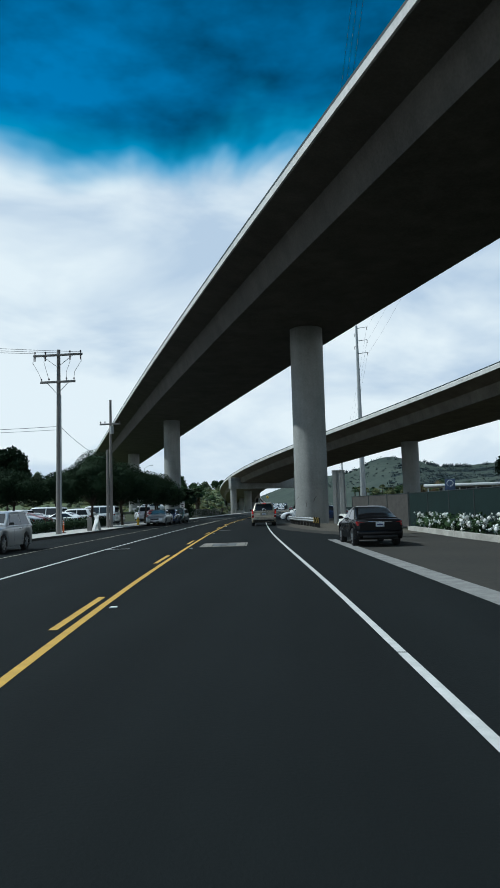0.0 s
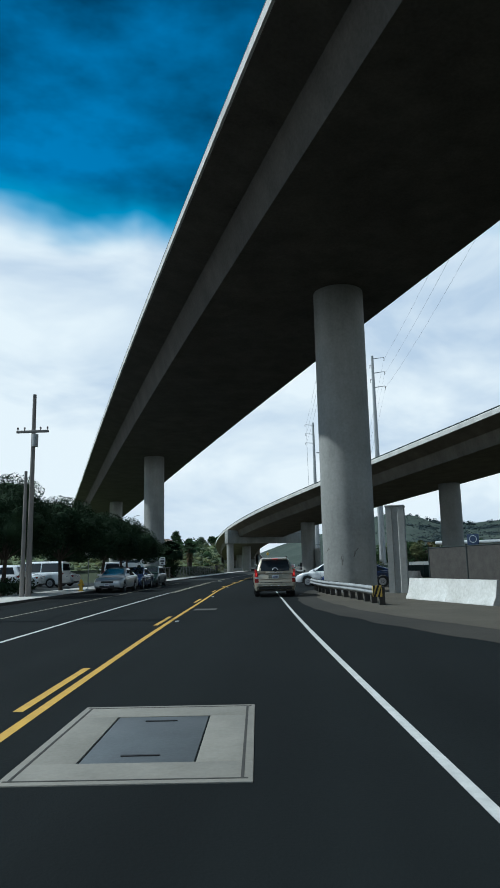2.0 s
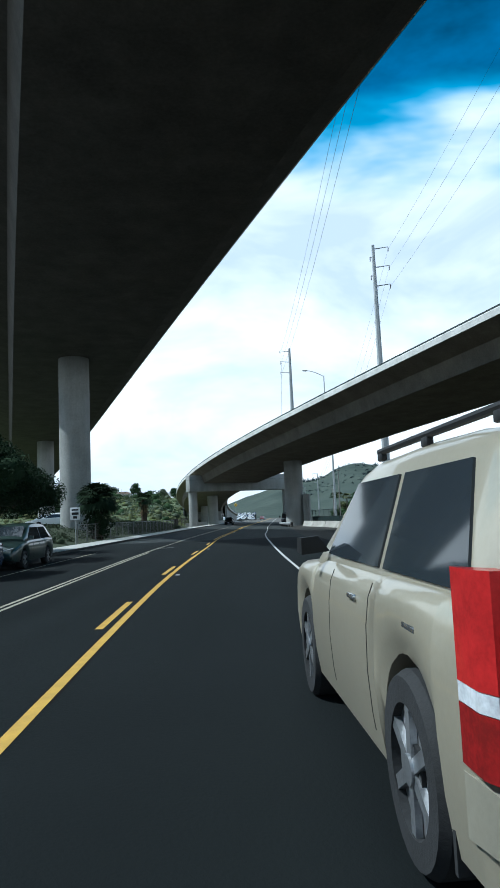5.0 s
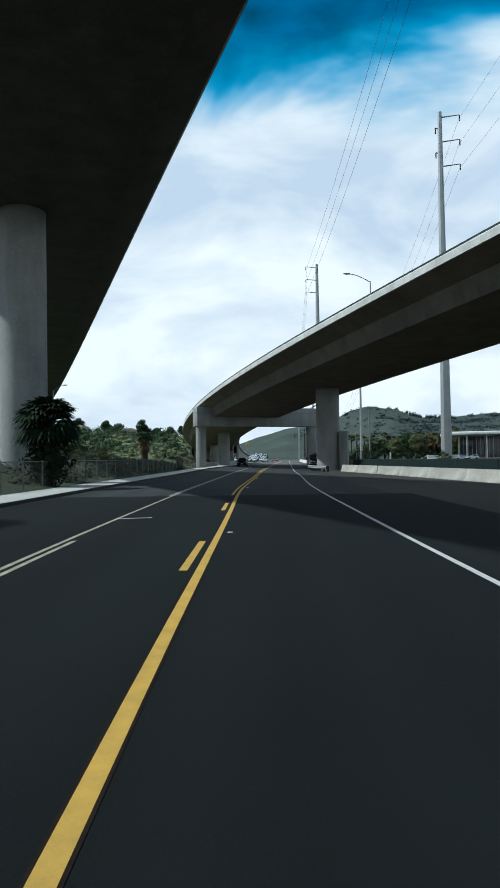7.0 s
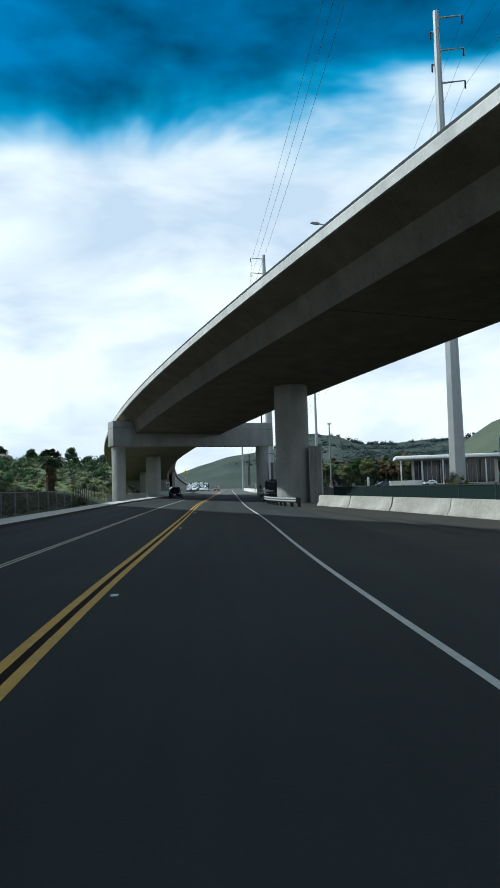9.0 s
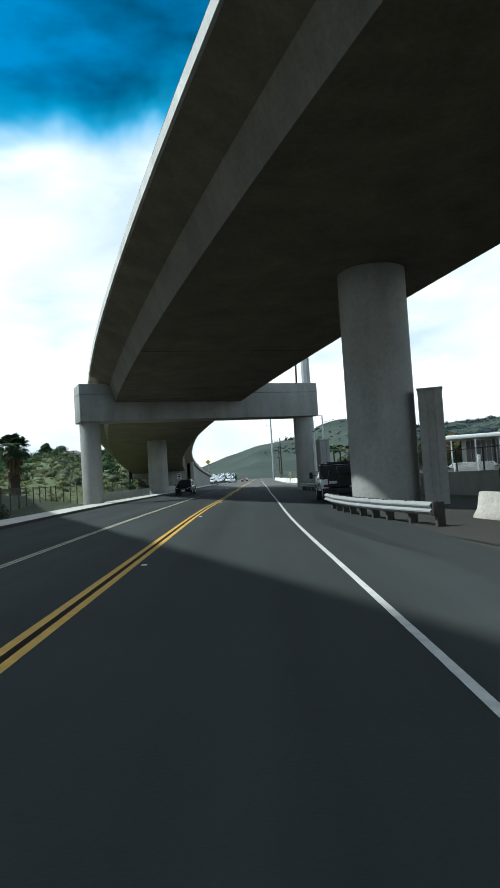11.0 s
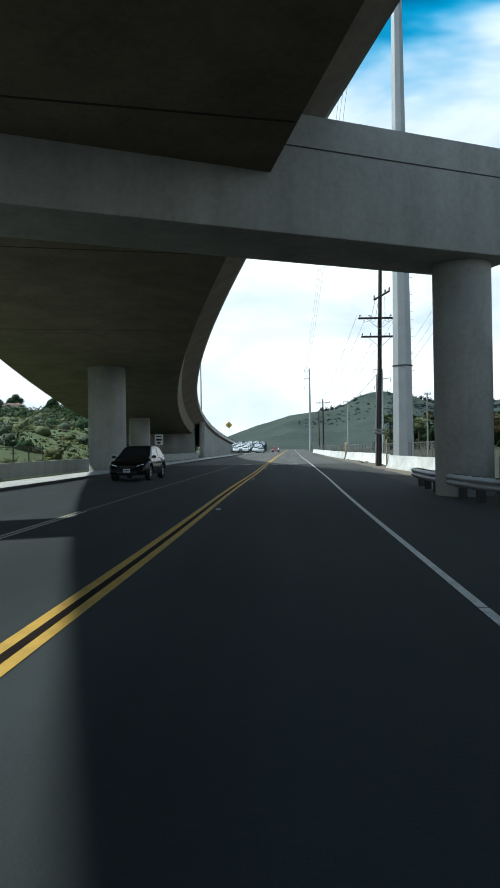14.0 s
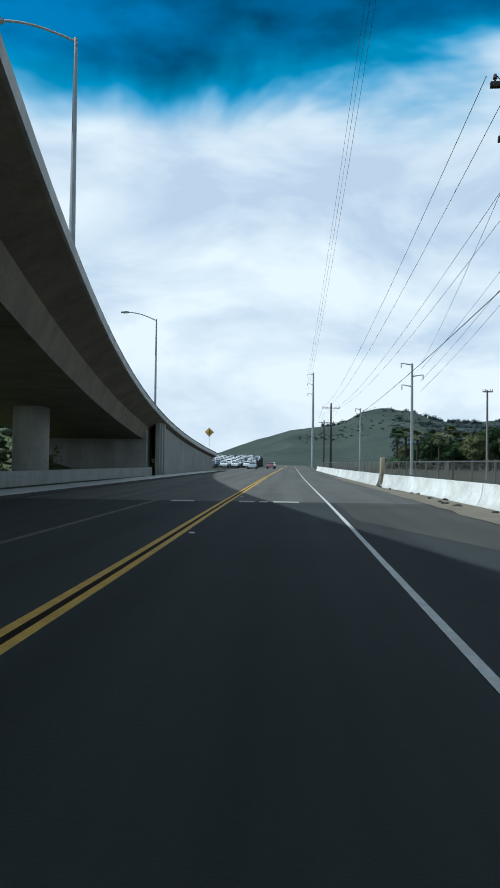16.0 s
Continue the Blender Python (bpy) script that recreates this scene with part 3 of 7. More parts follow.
# the wide gore stripe beside the parked black car
part("gore_line", ribbon(bmesh.new(), lambda y: 0.76 + (28.8 - y) * 0.0905, lambda y: 1.12 + (28.8 - y) * 0.098, 0.005, -14, 28.8, 1), "gore_paint", road, "broad white channelling line")
bm = bmesh.new()
box(bm, (0, 0, 0.009), (0.1, 0.1, 0.018), bevel=0.008)
marker = part("marker", bm, "white_board", road)
marker.matrix_basis = pose(line_at(CENTRE_LINE, 9.9) + 0.2, 9.9, 0.002)
for y in [9.9 + 14.63 * k for k in range(1, 6)] + [103.0 + 14.63 * k for k in range(14)]:
    same_mesh("marker", marker, pose(line_at(CENTRE_LINE, y) + 0.2, y, 0.002), road)

def fade(q):
    return 0.04 + 0.96 * math.sin(math.pi * min(1.0, max(0.0, q))) ** 0.7


# dark curved tyre marks and a pale trench patch on the paved shoulder
for x0, y0, bend, length, wide in ((-1.0, 110, 0.012, 24, 0.30), (0.2, 104, 0.014, 18, 0.4)):
    part("tyre_mark", ribbon(bmesh.new(), lambda y: x0 - bend * (y - y0) ** 2 / 4 - wide / 2 * fade((y - y0) / length), lambda y: x0 - bend * (y - y0) ** 2 / 4 + wide / 2 * fade((y - y0) / length), 0.0035, y0, y0 + length, 1.0), "tyre_mark", road, "dark curved tyre mark")
SKID = smooth_line([(132, -3.6), (135, -4.15), (138, -4.5), (141, -4.53), (144, -4.42), (147, -4.1), (149, -3.8)], 1.0, 130, 150)
part("tyre_mark", ribbon(bmesh.new(), lambda y: line_at(SKID, y) - 0.3 * fade((y - 131) / 17.5), lambda y: line_at(SKID, y) + 0.25 * fade((y - 131) / 17.5), 0.0035, 131, 148.5, 0.5), "tyre_mark", road, "broad dark curved tyre mark")
part("trench_patch", box(bmesh.new(), (0, 0, 0), (0.5, 1.4, 0.008), pose(-4.65, 97.5, 0.001, 0, 0, 6)), "asphalt_mid", road, "pale patch beside the edge line")

# sandy dirt spread over the shoulder round the column
DUST = smooth_line([(28, 3.4), (33, 1.6), (37, -0.1), (41, -1.5), (46, -2.2), (52, -2.5), (60, -2.1), (66, -0.5), (72, 1.8)])
part("dust", ribbon(bmesh.new(), lambda y: line_at(DUST, y) + 0.25 * noise.noise(Vector((y * 0.7, 9, 0))), lambda y: line_at(DUST, y) + 3.2, 0.0035, 30, 70, 0.5), "shoulder", road, "thin brown dust over the asphalt")
DIRT = smooth_line([(16, 6.4), (31, 4.6), (36, 1.6), (40, 0.2), (46, -1.15), (54, -1.75), (60, -1.3), (64, 0.6), (68, 2.6), (90, 4.2)])
part("dirt_verge", ribbon(bmesh.new(), lambda y: line_at(DIRT, y) + 0.22 * noise.noise(Vector((y * 0.5, 3, 0))), lambda y: max(line_at(RIGHT_LINE, y) + 0.5, line_at(DIRT, y) + 1.0), 0.008, 33, 66, 0.5), "dirt", road, "brown sandy verge")

# covered service vault flush in the lane
vault = thing("road_vault", "pale concrete road vault with a dark steel cover", "manhole", at=pose(-3.25, 26.65, 0, 0, 0, 4))
bm = bmesh.new()
for cx, cy, sx, sy in ((0, 1.05, 1.75, 0.5), (0, -1.05, 1.75, 0.5), (-0.66, 0, 0.43, 1.6), (0.66, 0, 0.43, 1.6)):
    box(bm, (cx, cy, -0.04), (sx, sy, 0.1), bevel=0.006)
part("frame", bm, "frame_concrete", vault)
bm = bmesh.new()
box(bm, (0, 0, -0.045), (0.86, 1.58, 0.1), bevel=0.005)
part("cover", bm, "steel_plate", vault, "dark steel cover plate")
for cx, cy, sx, sy in ((0, 1.22, 1.68, 0.022), (0, -1.22, 1.68, 0.022), (-0.8, 0, 0.022, 2.42), (0.8, 0, 0.022, 2.42)):
    part("seam", box(bmesh.new(), (cx, cy, 0.0095), (sx, sy, 0.006)), "joint_and_shade", vault)
for s in (-1, 1):
    part("lifting_bar", box(bmesh.new(), (0, s * 0.6, 0.008), (0.3, 0.03, 0.01)), "black", vault)
patch = thing("road_patch", "pale grey square patch in the lane", "patch", at=pose(-5.35, 44.2, 0, 0, 0, 3))
bm = bmesh.new()
box(bm, (0, 0, -0.043), (0.75, 0.8, 0.1), bevel=0.005)
part("slab", bm, "asphalt_pale", patch)

# kerb and sidewalk
bm = bmesh.new()
secs = []
for y in np.arange(-38, 690, 3.0):
    x = line_at(CURB_LINE, y)
    secs.append([(x, y, -0.06), (x - 0.02, y, 0.13), (x - 0.05, y, 0.15), (x - 0.17, y, 0.15), (x - 0.17, y, -0.06)])
kerb = tagged(part("curb", loft(bm, secs), "sidewalk"), "grey concrete kerb with a shade-dark painted face along the road", "kerb", kind="structure")
# kerb face turned from the sun gets its shade as dark colour
secs = []
for y in np.arange(-38, 300, 3.0):
    x = line_at(CURB_LINE, y)
    secs.append([(x + 0.004, y, -0.03), (x - 0.016, y, 0.128), (x - 0.03, y, 0.128), (x - 0.012, y, -0.03)])
part("shade_face", loft(bmesh.new(), secs), "joint_and_shade", kerb, "kerb face coloured dark for its shade")
# dark strip paints the kerb's shadow line along the gutter
part("gutter", ribbon(bmesh.new(), lambda y: line_at(CURB_LINE, y) + 0.002, lambda y: line_at(CURB_LINE, y) + 0.16 + 0.08 * noise.noise(Vector((y * 0.3, 5, 1))), 0.004, -38, 300, 1.0), "tyre_mark", kerb, "dark gutter strip for the kerb's shadow line")
for y in (232.0, 246.0):
    x = line_at(CURB_LINE, y)
    dr = thing("storm_drain", "dark slotted storm drain in the kerb face", "drain", "kerb drains", at=pose(x + 0.004, y, 0))
    part("opening", box(bmesh.new(), (-0.06, 0, 0.085), (0.14, 2.4, 0.085), bevel=0.01), "black", dr)
    part("frame", box(bmesh.new(), (-0.02, 0, 0.133), (0.06, 2.6, 0.014), bevel=0.004), "rust", dr)
pavement = thing("pavement", "pale concrete sidewalk slabs beside the kerb", "sidewalk", kind="structure")
for k in range(200):
    y = -30 + 1.6 * k
    wide = 2.6 if y < 88 else 1.65
    bm = bmesh.new()
    pts = []
    for yy in (y + 0.008, y + 1.592):
        x = line_at(CURB_LINE, yy) - 0.178
        pts += [(x, yy, 0.146), (x - wide, yy, 0.15), (x, yy, 0.04), (x - wide, yy, 0.04)]
    part("slab", hull(bm, pts), "sidewalk", pavement)

# parking lot ground on the far side of the road
bm = bmesh.new()
bmesh.ops.create_grid(bm, x_segments=8, y_segments=8, size=1, matrix=Matrix.Translation((-42, 62, 0.03)) @ Matrix.Diagonal((24, 42, 1, 1)))
tagged(part("parking_lot", bm, "asphalt_old"), "grey asphalt parking lot", "parking lot", kind="structure")
bm = hull(bmesh.new(), [(x, y, z) for x in (-40, -12.9) for y, z in ((345, -0.2), (346, -0.05), (440, 2.95), (441, -0.2))])
tagged(part("far_lot", bm, "asphalt_old"), "sloping asphalt lot packed with far cars", "parking lot", kind="structure")


# ---- elevated roads ----
def curve_at(c, y0, y):
    u = (y - y0) / 50
    x = sum(ci * u ** i for i, ci in enumerate(c))
    dx = sum(i * ci * u ** (i - 1) for i, ci in enumerate(c) if i) / 50
    return x, dx


VIADUCT = dict(c=(-1.2367, -19.7357, 0.5524, -0.1355), y0=57, z=(16.1865, -0.3082, -0.1478))
RAMP = dict(c=(-4.0314, -16.1689, 3.0757, 0.3092, -0.2136, 0.0419), y0=150, z=(8.7338, -2.124, 0.0158, -0.0683))


def deck_point(br, y, off, dz):
    x, dx = curve_at(br["c"], br["y0"], y)
    u = (y - br["y0"]) / 50
    z = sum(zi * u ** i for i, zi in enumerate(br["z"]))
    n = math.hypot(1, dx)
    return (x + off / n, y - off * dx / n, z + dz)


def sweep(br, profile, lo, hi, step=3.0):
    ys = list(np.arange(lo, hi, step)) + [hi]
    return loft(bmesh.new(), [[deck_point(br, y, o, z) for o, z in profile] for y in ys])


def rounded_column(name, parent, x, y, z0, z1, r, label=""):
    bm = bmesh.new()
    secs = []
    zs = [z0, z0 + 0.02] + list(np.linspace(z0 + 0.4, z1, 9))
    for z in zs:
        secs.append([(x + r * math.cos(a), y + r * math.sin(a), z) for a in np.linspace(0, 2 * math.pi, 64, endpoint=False)])
    loft(bm, secs)
    col = part(name, bm, "concrete", parent, label, smooth=False)
    # form-work lift rings, cut slightly proud
    zz = z0 + 3.95
    while zz < z1 - 1:
        bm = bmesh.new()
        bmesh.ops.create_cone(bm, segments=64, radius1=r + 0.004, radius2=r + 0.004, depth=0.02, matrix=Matrix.Translation((x, y, zz)))
        part("lift_ring", bm, "concrete", col)
        zz += 3.66
    return col


viaduct = thing("viaduct", "tall grey concrete box-girder viaduct on round columns", "overpass", kind="structure")
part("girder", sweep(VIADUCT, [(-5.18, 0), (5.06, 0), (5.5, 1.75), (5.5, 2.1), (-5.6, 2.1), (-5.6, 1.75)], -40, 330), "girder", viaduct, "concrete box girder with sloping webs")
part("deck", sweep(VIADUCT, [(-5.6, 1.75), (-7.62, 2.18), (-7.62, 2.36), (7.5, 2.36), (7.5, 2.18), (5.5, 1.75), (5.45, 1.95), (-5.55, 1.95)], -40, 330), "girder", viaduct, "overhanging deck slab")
for s, w in ((-1, 7.73), (1, 7.61)):
    prof = [(s * w, 2.22), (s * w, 2.62), (s * (w - 0.06), 2.70), (s * (w - 0.26), 2.70), (s * (w - 0.3), 2.6), (s * (w - 0.4), 2.36), (s * (w - 0.108), 2.35), (s * (w - 0.108), 2.22)]
    part("parapet", sweep(VIADUCT, prof, -40, 330), "parapet", viaduct, "low concrete parapet")
    part("hand_rail", sweep(VIADUCT, [(s * (w - 0.06), 2.69), (s * (w - 0.2), 2.69), (s * (w - 0.2), 2.87), (s * (w - 0.06), 2.87)], -40, 330), "dark_steel", viaduct, "dark steel rail on the parapet")
for y, r in ((57.0, 1.36), (108.7, 1.3), (160.0, 1.3), (5.0, 1.36)):
    x, zt = deck_point(VIADUCT, y, 0, 0.05)[0], deck_point(VIADUCT, y, 0, 0.05)[2]
    if y == 57.0:
        x = 0.35
    if y == 108.7:
        x = -21.4
    rounded_column("column", viaduct, x, y, -0.1, zt, r, label="round cast concrete column")



def column_mark(parent, x, y, r, a0, a1, z0, z1, skew=0.0):
    """A drip or scrape on a round column, laid a few millimetres proud."""
    bm = bmesh.new()
    secs = []
    for q in np.linspace(0, 1, 7):
        z = z0 + (z1 - z0) * q
        wob = 0.25 * (a1 - a0) * noise.noise(Vector((q * 4, a0 * 3, z)))
        lo, hi = radians(a0 + skew * q + wob), radians(a1 + skew * q + wob - (a1 - a0) * 0.5 * abs(q - 0.5))
        secs.append([(x + (r + d) * math.cos(a), y + (r + d) * math.sin(a), z) for d, a in ((0.003, lo), (0.003, hi), (-0.02, hi), (-0.02, lo))])
    part("stain", loft(bm, secs), "stain", parent, "dark scraped mark")


for a0, w, z0, z1, sk in ((-152, 2.5, 2.0, 2.25, 8), (-146, 5, 2.12, 2.2, 3), (-110, 2.6, 1.35, 1.8, -2), (-85, 2.8, 1.75, 2.05, 3), (-150, 2, 0.9, 1.9, 3), (-108, 1.5, 1.5, 1.9, 0), (-80, 3, 2.05, 2.2, 5)):
    column_mark(viaduct, 0.35, 57.0, 1.36, a0, a0 + w, z0, z1, sk)

ramp = thing("ramp", "curved grey concrete ramp bridge over the road", "overpass", kind="structure")
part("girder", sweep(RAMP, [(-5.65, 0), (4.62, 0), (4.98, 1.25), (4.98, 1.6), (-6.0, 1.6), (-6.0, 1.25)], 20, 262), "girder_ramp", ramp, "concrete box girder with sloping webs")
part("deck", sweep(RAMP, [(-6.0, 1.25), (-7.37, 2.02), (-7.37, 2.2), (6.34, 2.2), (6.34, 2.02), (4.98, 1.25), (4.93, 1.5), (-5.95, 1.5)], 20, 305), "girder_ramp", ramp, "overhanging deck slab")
for s, w in ((-1, 7.48), (1, 6.45)):
    prof = [(s * w, 2.06), (s * w, 2.49), (s * (w - 0.07), 2.57), (s * (w - 0.23), 2.57), (s * (w - 0.3), 2.48), (s * (w - 0.4), 2.2), (s * (w - 0.108), 2.19), (s * (w - 0.108), 2.06)]
    part("parapet", sweep(RAMP, prof, 20, 305), "parapet", ramp, "low concrete parapet")
    part("hand_rail", sweep(RAMP, [(s * (w - 0.08), 2.56), (s * (w - 0.22), 2.56), (s * (w - 0.22), 2.71), (s * (w - 0.08), 2.71)], 20, 305), "dark_steel", ramp, "dark steel rail on the parapet")
for y in (60.0, 105.4, 146.4, 203.0, 236.0):
    x, _, zt = deck_point(RAMP, y, 0, 0.05)
    if y == 105.4:
        x = 15.7
    if y == 146.4:
        x = -1.45
    rounded_column("column", ramp, x, y, -0.1, zt, 1.15 if y > 200 else 1.28, label="round cast concrete column")
for y in (128.0, 158.0, 169.0, 173.0, 181.0, 192.0, 214.0):
    part("soffit_joint", sweep(RAMP, [(-5.6, -0.005), (4.57, -0.005), (4.57, 0.02), (-5.6, 0.02)], y, y + 0.07, 0.07), "joint_and_shade", ramp, "dark joint across the soffit")
# portal bent that carries the ramp across the road
bm = bmesh.new()
ang = math.degrees(math.atan2(179.45 - 171.25, -0.45 + 19.35))
capm = pose(-9.9, 176.35, 0, 0, 0, ang)
box(bm, (-0.2, 0, 7.72), (20.2, 2.3, 2.85), capm, bevel=0.06)
part("bent_cap", bm, "concrete", ramp, "deep concrete cross beam")
bm = bmesh.new()
box(bm, (-0.2, 0, 8.35), (20.22, 2.32, 0.03), capm)
part("form_line", bm, "joint_and_shade", ramp, "dark casting joint")
for off in (-9.4, 8.9):
    p = capm @ Vector((off, 0, 0))
    rounded_column("column", ramp, p.x, p.y, -0.1, 6.33, 0.78, label="round cast concrete column")
# abutment and retaining walls where the ramp comes down
bm = bmesh.new()
loft(bm, [[deck_point(RAMP, y, o, 0)[:2] + (z,) for o, z in ((-5.9, -0.1), (4.9, -0.1), (4.9, deck_point(RAMP, y, 0, 1.5)[2]), (-5.9, deck_point(RAMP, y, 0, 1.5)[2]))] for y in (258.0, 262.0)])
part("abutment", bm, "concrete", ramp, "concrete abutment wall")
for s, wd in ((-1, 7.1), (1, 6.1)):
    bm = bmesh.new()
    secs = []
    for y in np.arange(259, 305, 4.0):
        zt = deck_point(RAMP, y, 0, 1.7)[2]
        secs.append([deck_point(RAMP, y, s * o, 0)[:2] + (z,) for o, z in ((wd, -0.1), (wd, max(zt, 0.2)), (wd - 0.4, max(zt, 0.2)), (wd - 0.4, -0.1))])
    part("retaining_wall", loft(bm, secs), "concrete", ramp, "plain concrete retaining wall")
bm = bmesh.new()
for y in (259.6, 261.6):
    p = deck_point(RAMP, y, 5.95, 0)
    box(bm, (p[0], p[1], 2.6), (0.7, 0.5, 5.2), bevel=0.02)
part("pilaster", bm, "concrete", ramp, "concrete pilasters at the abutment")


# ---- land around ----
def terrain(name, label, mat, az0, az1, d0, d1, ridge, n_az=70, n_d=26, centre=(-6, 130), rough=1.0, power=1.0, base=-0.3, edge=None, gully=0.0):
    """A hillside seen from the road: rises from distance d0 to its ridge at d1."""
    bm = bmesh.new()
    rows = []
    for i in range(n_az):
        az = az0 + (az1 - az0) * i / (n_az - 1)
        el = np.interp(az, [r[0] for r in ridge], [r[1] for r in ridge])
        row = []
        for j in range(n_d):
            q = j / (n_d - 1)
            d = d0 + (d1 * 1.25 - d0) * q
            rise = min(1.0, (d - d0) / (d1 - d0))
            h = math.tan(radians(el)) * d1 * (rise ** power * (1.0 if d <= d1 else max(0.0, 1 - (d - d1) / (0.3 * d1))))
            p = Vector((centre[0] + d * math.sin(radians(az)), centre[1] + d * math.cos(radians(az)), 0))
            h += rough * rise * 0.05 * h * (noise.fractal(p / (d1 * 0.08), 1.0, 2.0, 4)) if h > 0 else 0
            h -= gully * math.sin(math.pi * min(1.0, rise)) * abs(noise.noise(Vector((p.x / 130, p.y / 210, 4.0))))
            if edge is not None:
                h *= min(1.0, max(0.0, (edge - p.x) / 14))
            row.append(bm.verts.new((p.x, p.y, base + h)))
        rows.append(row)
    for a, b in zip(rows, rows[1:]):
        for j in range(n_d - 1):
            bm.faces.new((a[j], a[j + 1], b[j + 1], b[j]))
    bmesh.ops.recalc_face_normals(bm, faces=bm.faces[:])
    ob = part(name, bm, mat, smooth=True)
    return tagged(ob, label, "hill", kind="structure")


def land_height(az, d, d0, d1, ridge, power=1.0, base=-0.3):
    el = np.interp(az, [r[0] for r in ridge], [r[1] for r in ridge])
    return base + math.tan(radians(el)) * d1 * min(1.0, max(0.0, (d - d0) / (d1 - d0))) ** power


RIDGE = [(-30, 1.0), (-12, 0.3), (-5, 0.8), (-2, 1.9), (0.5, 2.6), (4.5, 3.2), (6.0, 3.9), (7.5, 4.25), (10, 4.1), (12, 3.45), (15, 3.3), (18, 3.4), (24, 4.0), (40, 4.0), (70, 3.0)]
RIDGE_R = [(17, 0.1), (19.3, 1.6), (21, 3.4), (23, 4.8), (26, 5.8), (30, 6.5), (45, 6.0), (70, 4.0)]
RIDGE_L = [(-75, 3.5), (-40, 3.6), (-25, 3.3), (-18, 3.0), (-13, 2.6), (-9, 2.5), (-6.5, 1.2), (-5, 0.4)]
terrain("hill", "distant wooded hill with blue haze in its colour", "hill_far", -30, 70, 420, 1100, RIDGE, 240, 60, power=1.3, gully=20.0)
terrain("hill", "bright grassy hillside behind the dealership", "hill", 16, 70, 300, 560, RIDGE_R, 60, 20, power=1.2)
terrain("hill", "green scrubby hillside beside the road", "grass", -75, -5, 34, 330, RIDGE_L, 90, 40, power=1.15, base=-0.05, rough=1.5, edge=-24)

# shaded grassy bank between the sidewalk and the hillside
bm = bmesh.new()
secs = []
for y in np.arange(92, 180, 2.0):
    x = line_at(CURB_LINE, y) - 1.85
    k = min(1.0, (y - 92) / 8, (178 - y) / 10)
    row = []
    for o, z in ((0, 0.08), (-1.0, 0.25), (-2.4, 0.7), (-4.0, 1.15), (-7.0, 1.35), (-14.0, 1.2), (-22.0, 0.9)):
        row.append((x + o, y, max(0.02, k * (z + 0.12 * noise.noise(Vector((o, y * 0.6, 0)))))))
    secs.append(row)
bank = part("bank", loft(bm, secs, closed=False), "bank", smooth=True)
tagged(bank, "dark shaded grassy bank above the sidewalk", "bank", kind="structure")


# ---- barriers, guard rails, fences ----
BARRIER = [(-0.3, 0), (-0.3, 0.07), (-0.17, 0.3), (-0.08, 0.82), (0.08, 0.82), (0.17, 0.3), (0.3, 0.07), (0.3, 0)]


def barrier_run(points, length=3.0, height=0.82, label="weathered white concrete road barrier", group="road barriers", mat="barrier"):
    """Separate barrier units laid end to end along a line of (x, y)."""
    pts = [Vector((x, y, 0)) for x, y in points]
    seg = [(b - a).length for a, b in zip(pts, pts[1:])]
    total, k, first = sum(seg), 0, None
    while (k + 1) * length <= total + 0.5:
        s = (k + 0.5) * length
        i, q = 0, s
        while i < len(seg) - 1 and q > seg[i]:
            q -= seg[i]
            i += 1
        p = pts[i] + (pts[i + 1] - pts[i]).normalized() * q
        d = (pts[i + 1] - pts[i]).normalized()
        m = pose(p.x, p.y, -0.01, 0, 0, math.degrees(math.atan2(d.y, d.x)) + random.uniform(-0.8, 0.8))
        if first is None:
            bm = bmesh.new()
            e = length / 2 - 0.02
            loft(bm, [[(x, y * w, z * height / 0.82) for y, z in BARRIER] for x, w in ((-e, 0.94), (-e + 0.06, 1), (e - 0.06, 1), (e, 0.94))])
            for sx in (-0.28, 0.28):
                box(bm, (sx * length, 0, 0.03), (0.5, 0.62, 0.05))
            first = part("road_barrier", bm, mat)
            tagged(first, label, "barrier", group)
            first.matrix_basis = m
        else:
            copy_thing(first, m)
        k += 1


barrier_run([(2.3, 49.2), (4.35, 43.2)])
barrier_run([(-0.6, 138.2), (1.4, 125.0), (3.6, 108.0), (5.2, 97.0), (8.5, 84.0)], 6.0, 0.66, "stained tan-grey concrete road barrier", "stained road barriers", "barrier_tan")
barrier_run([(0.5, 185.9), (0.5, 193.0), (0.0, 203.9)], 6.0, 0.79)
barrier_run([(0.85, 209.8), (0.9, 216.0), (0.6, 227.8), (0.2, 233.8)], 6.0, 0.79)
barrier_run([(0.2, 236.2), (0.2, 256.0), (0.9, 330.0)], 6.0, 0.79)
wall_r = thing("low_wall", "long grey concrete wall with a worn top", "wall", kind="structure")
bm = bmesh.new()
loft(bm, [[(x, y, 0), (x, y, 1.05), (x + 0.25, y, 1.05), (x + 0.25, y, 0)] for x, y in ((-0.3, 181.5), (-0.2, 175.0), (0.35, 164.0), (2.2, 154.0), (4.5, 146.0))])
part("wall", bm, "concrete", wall_r)


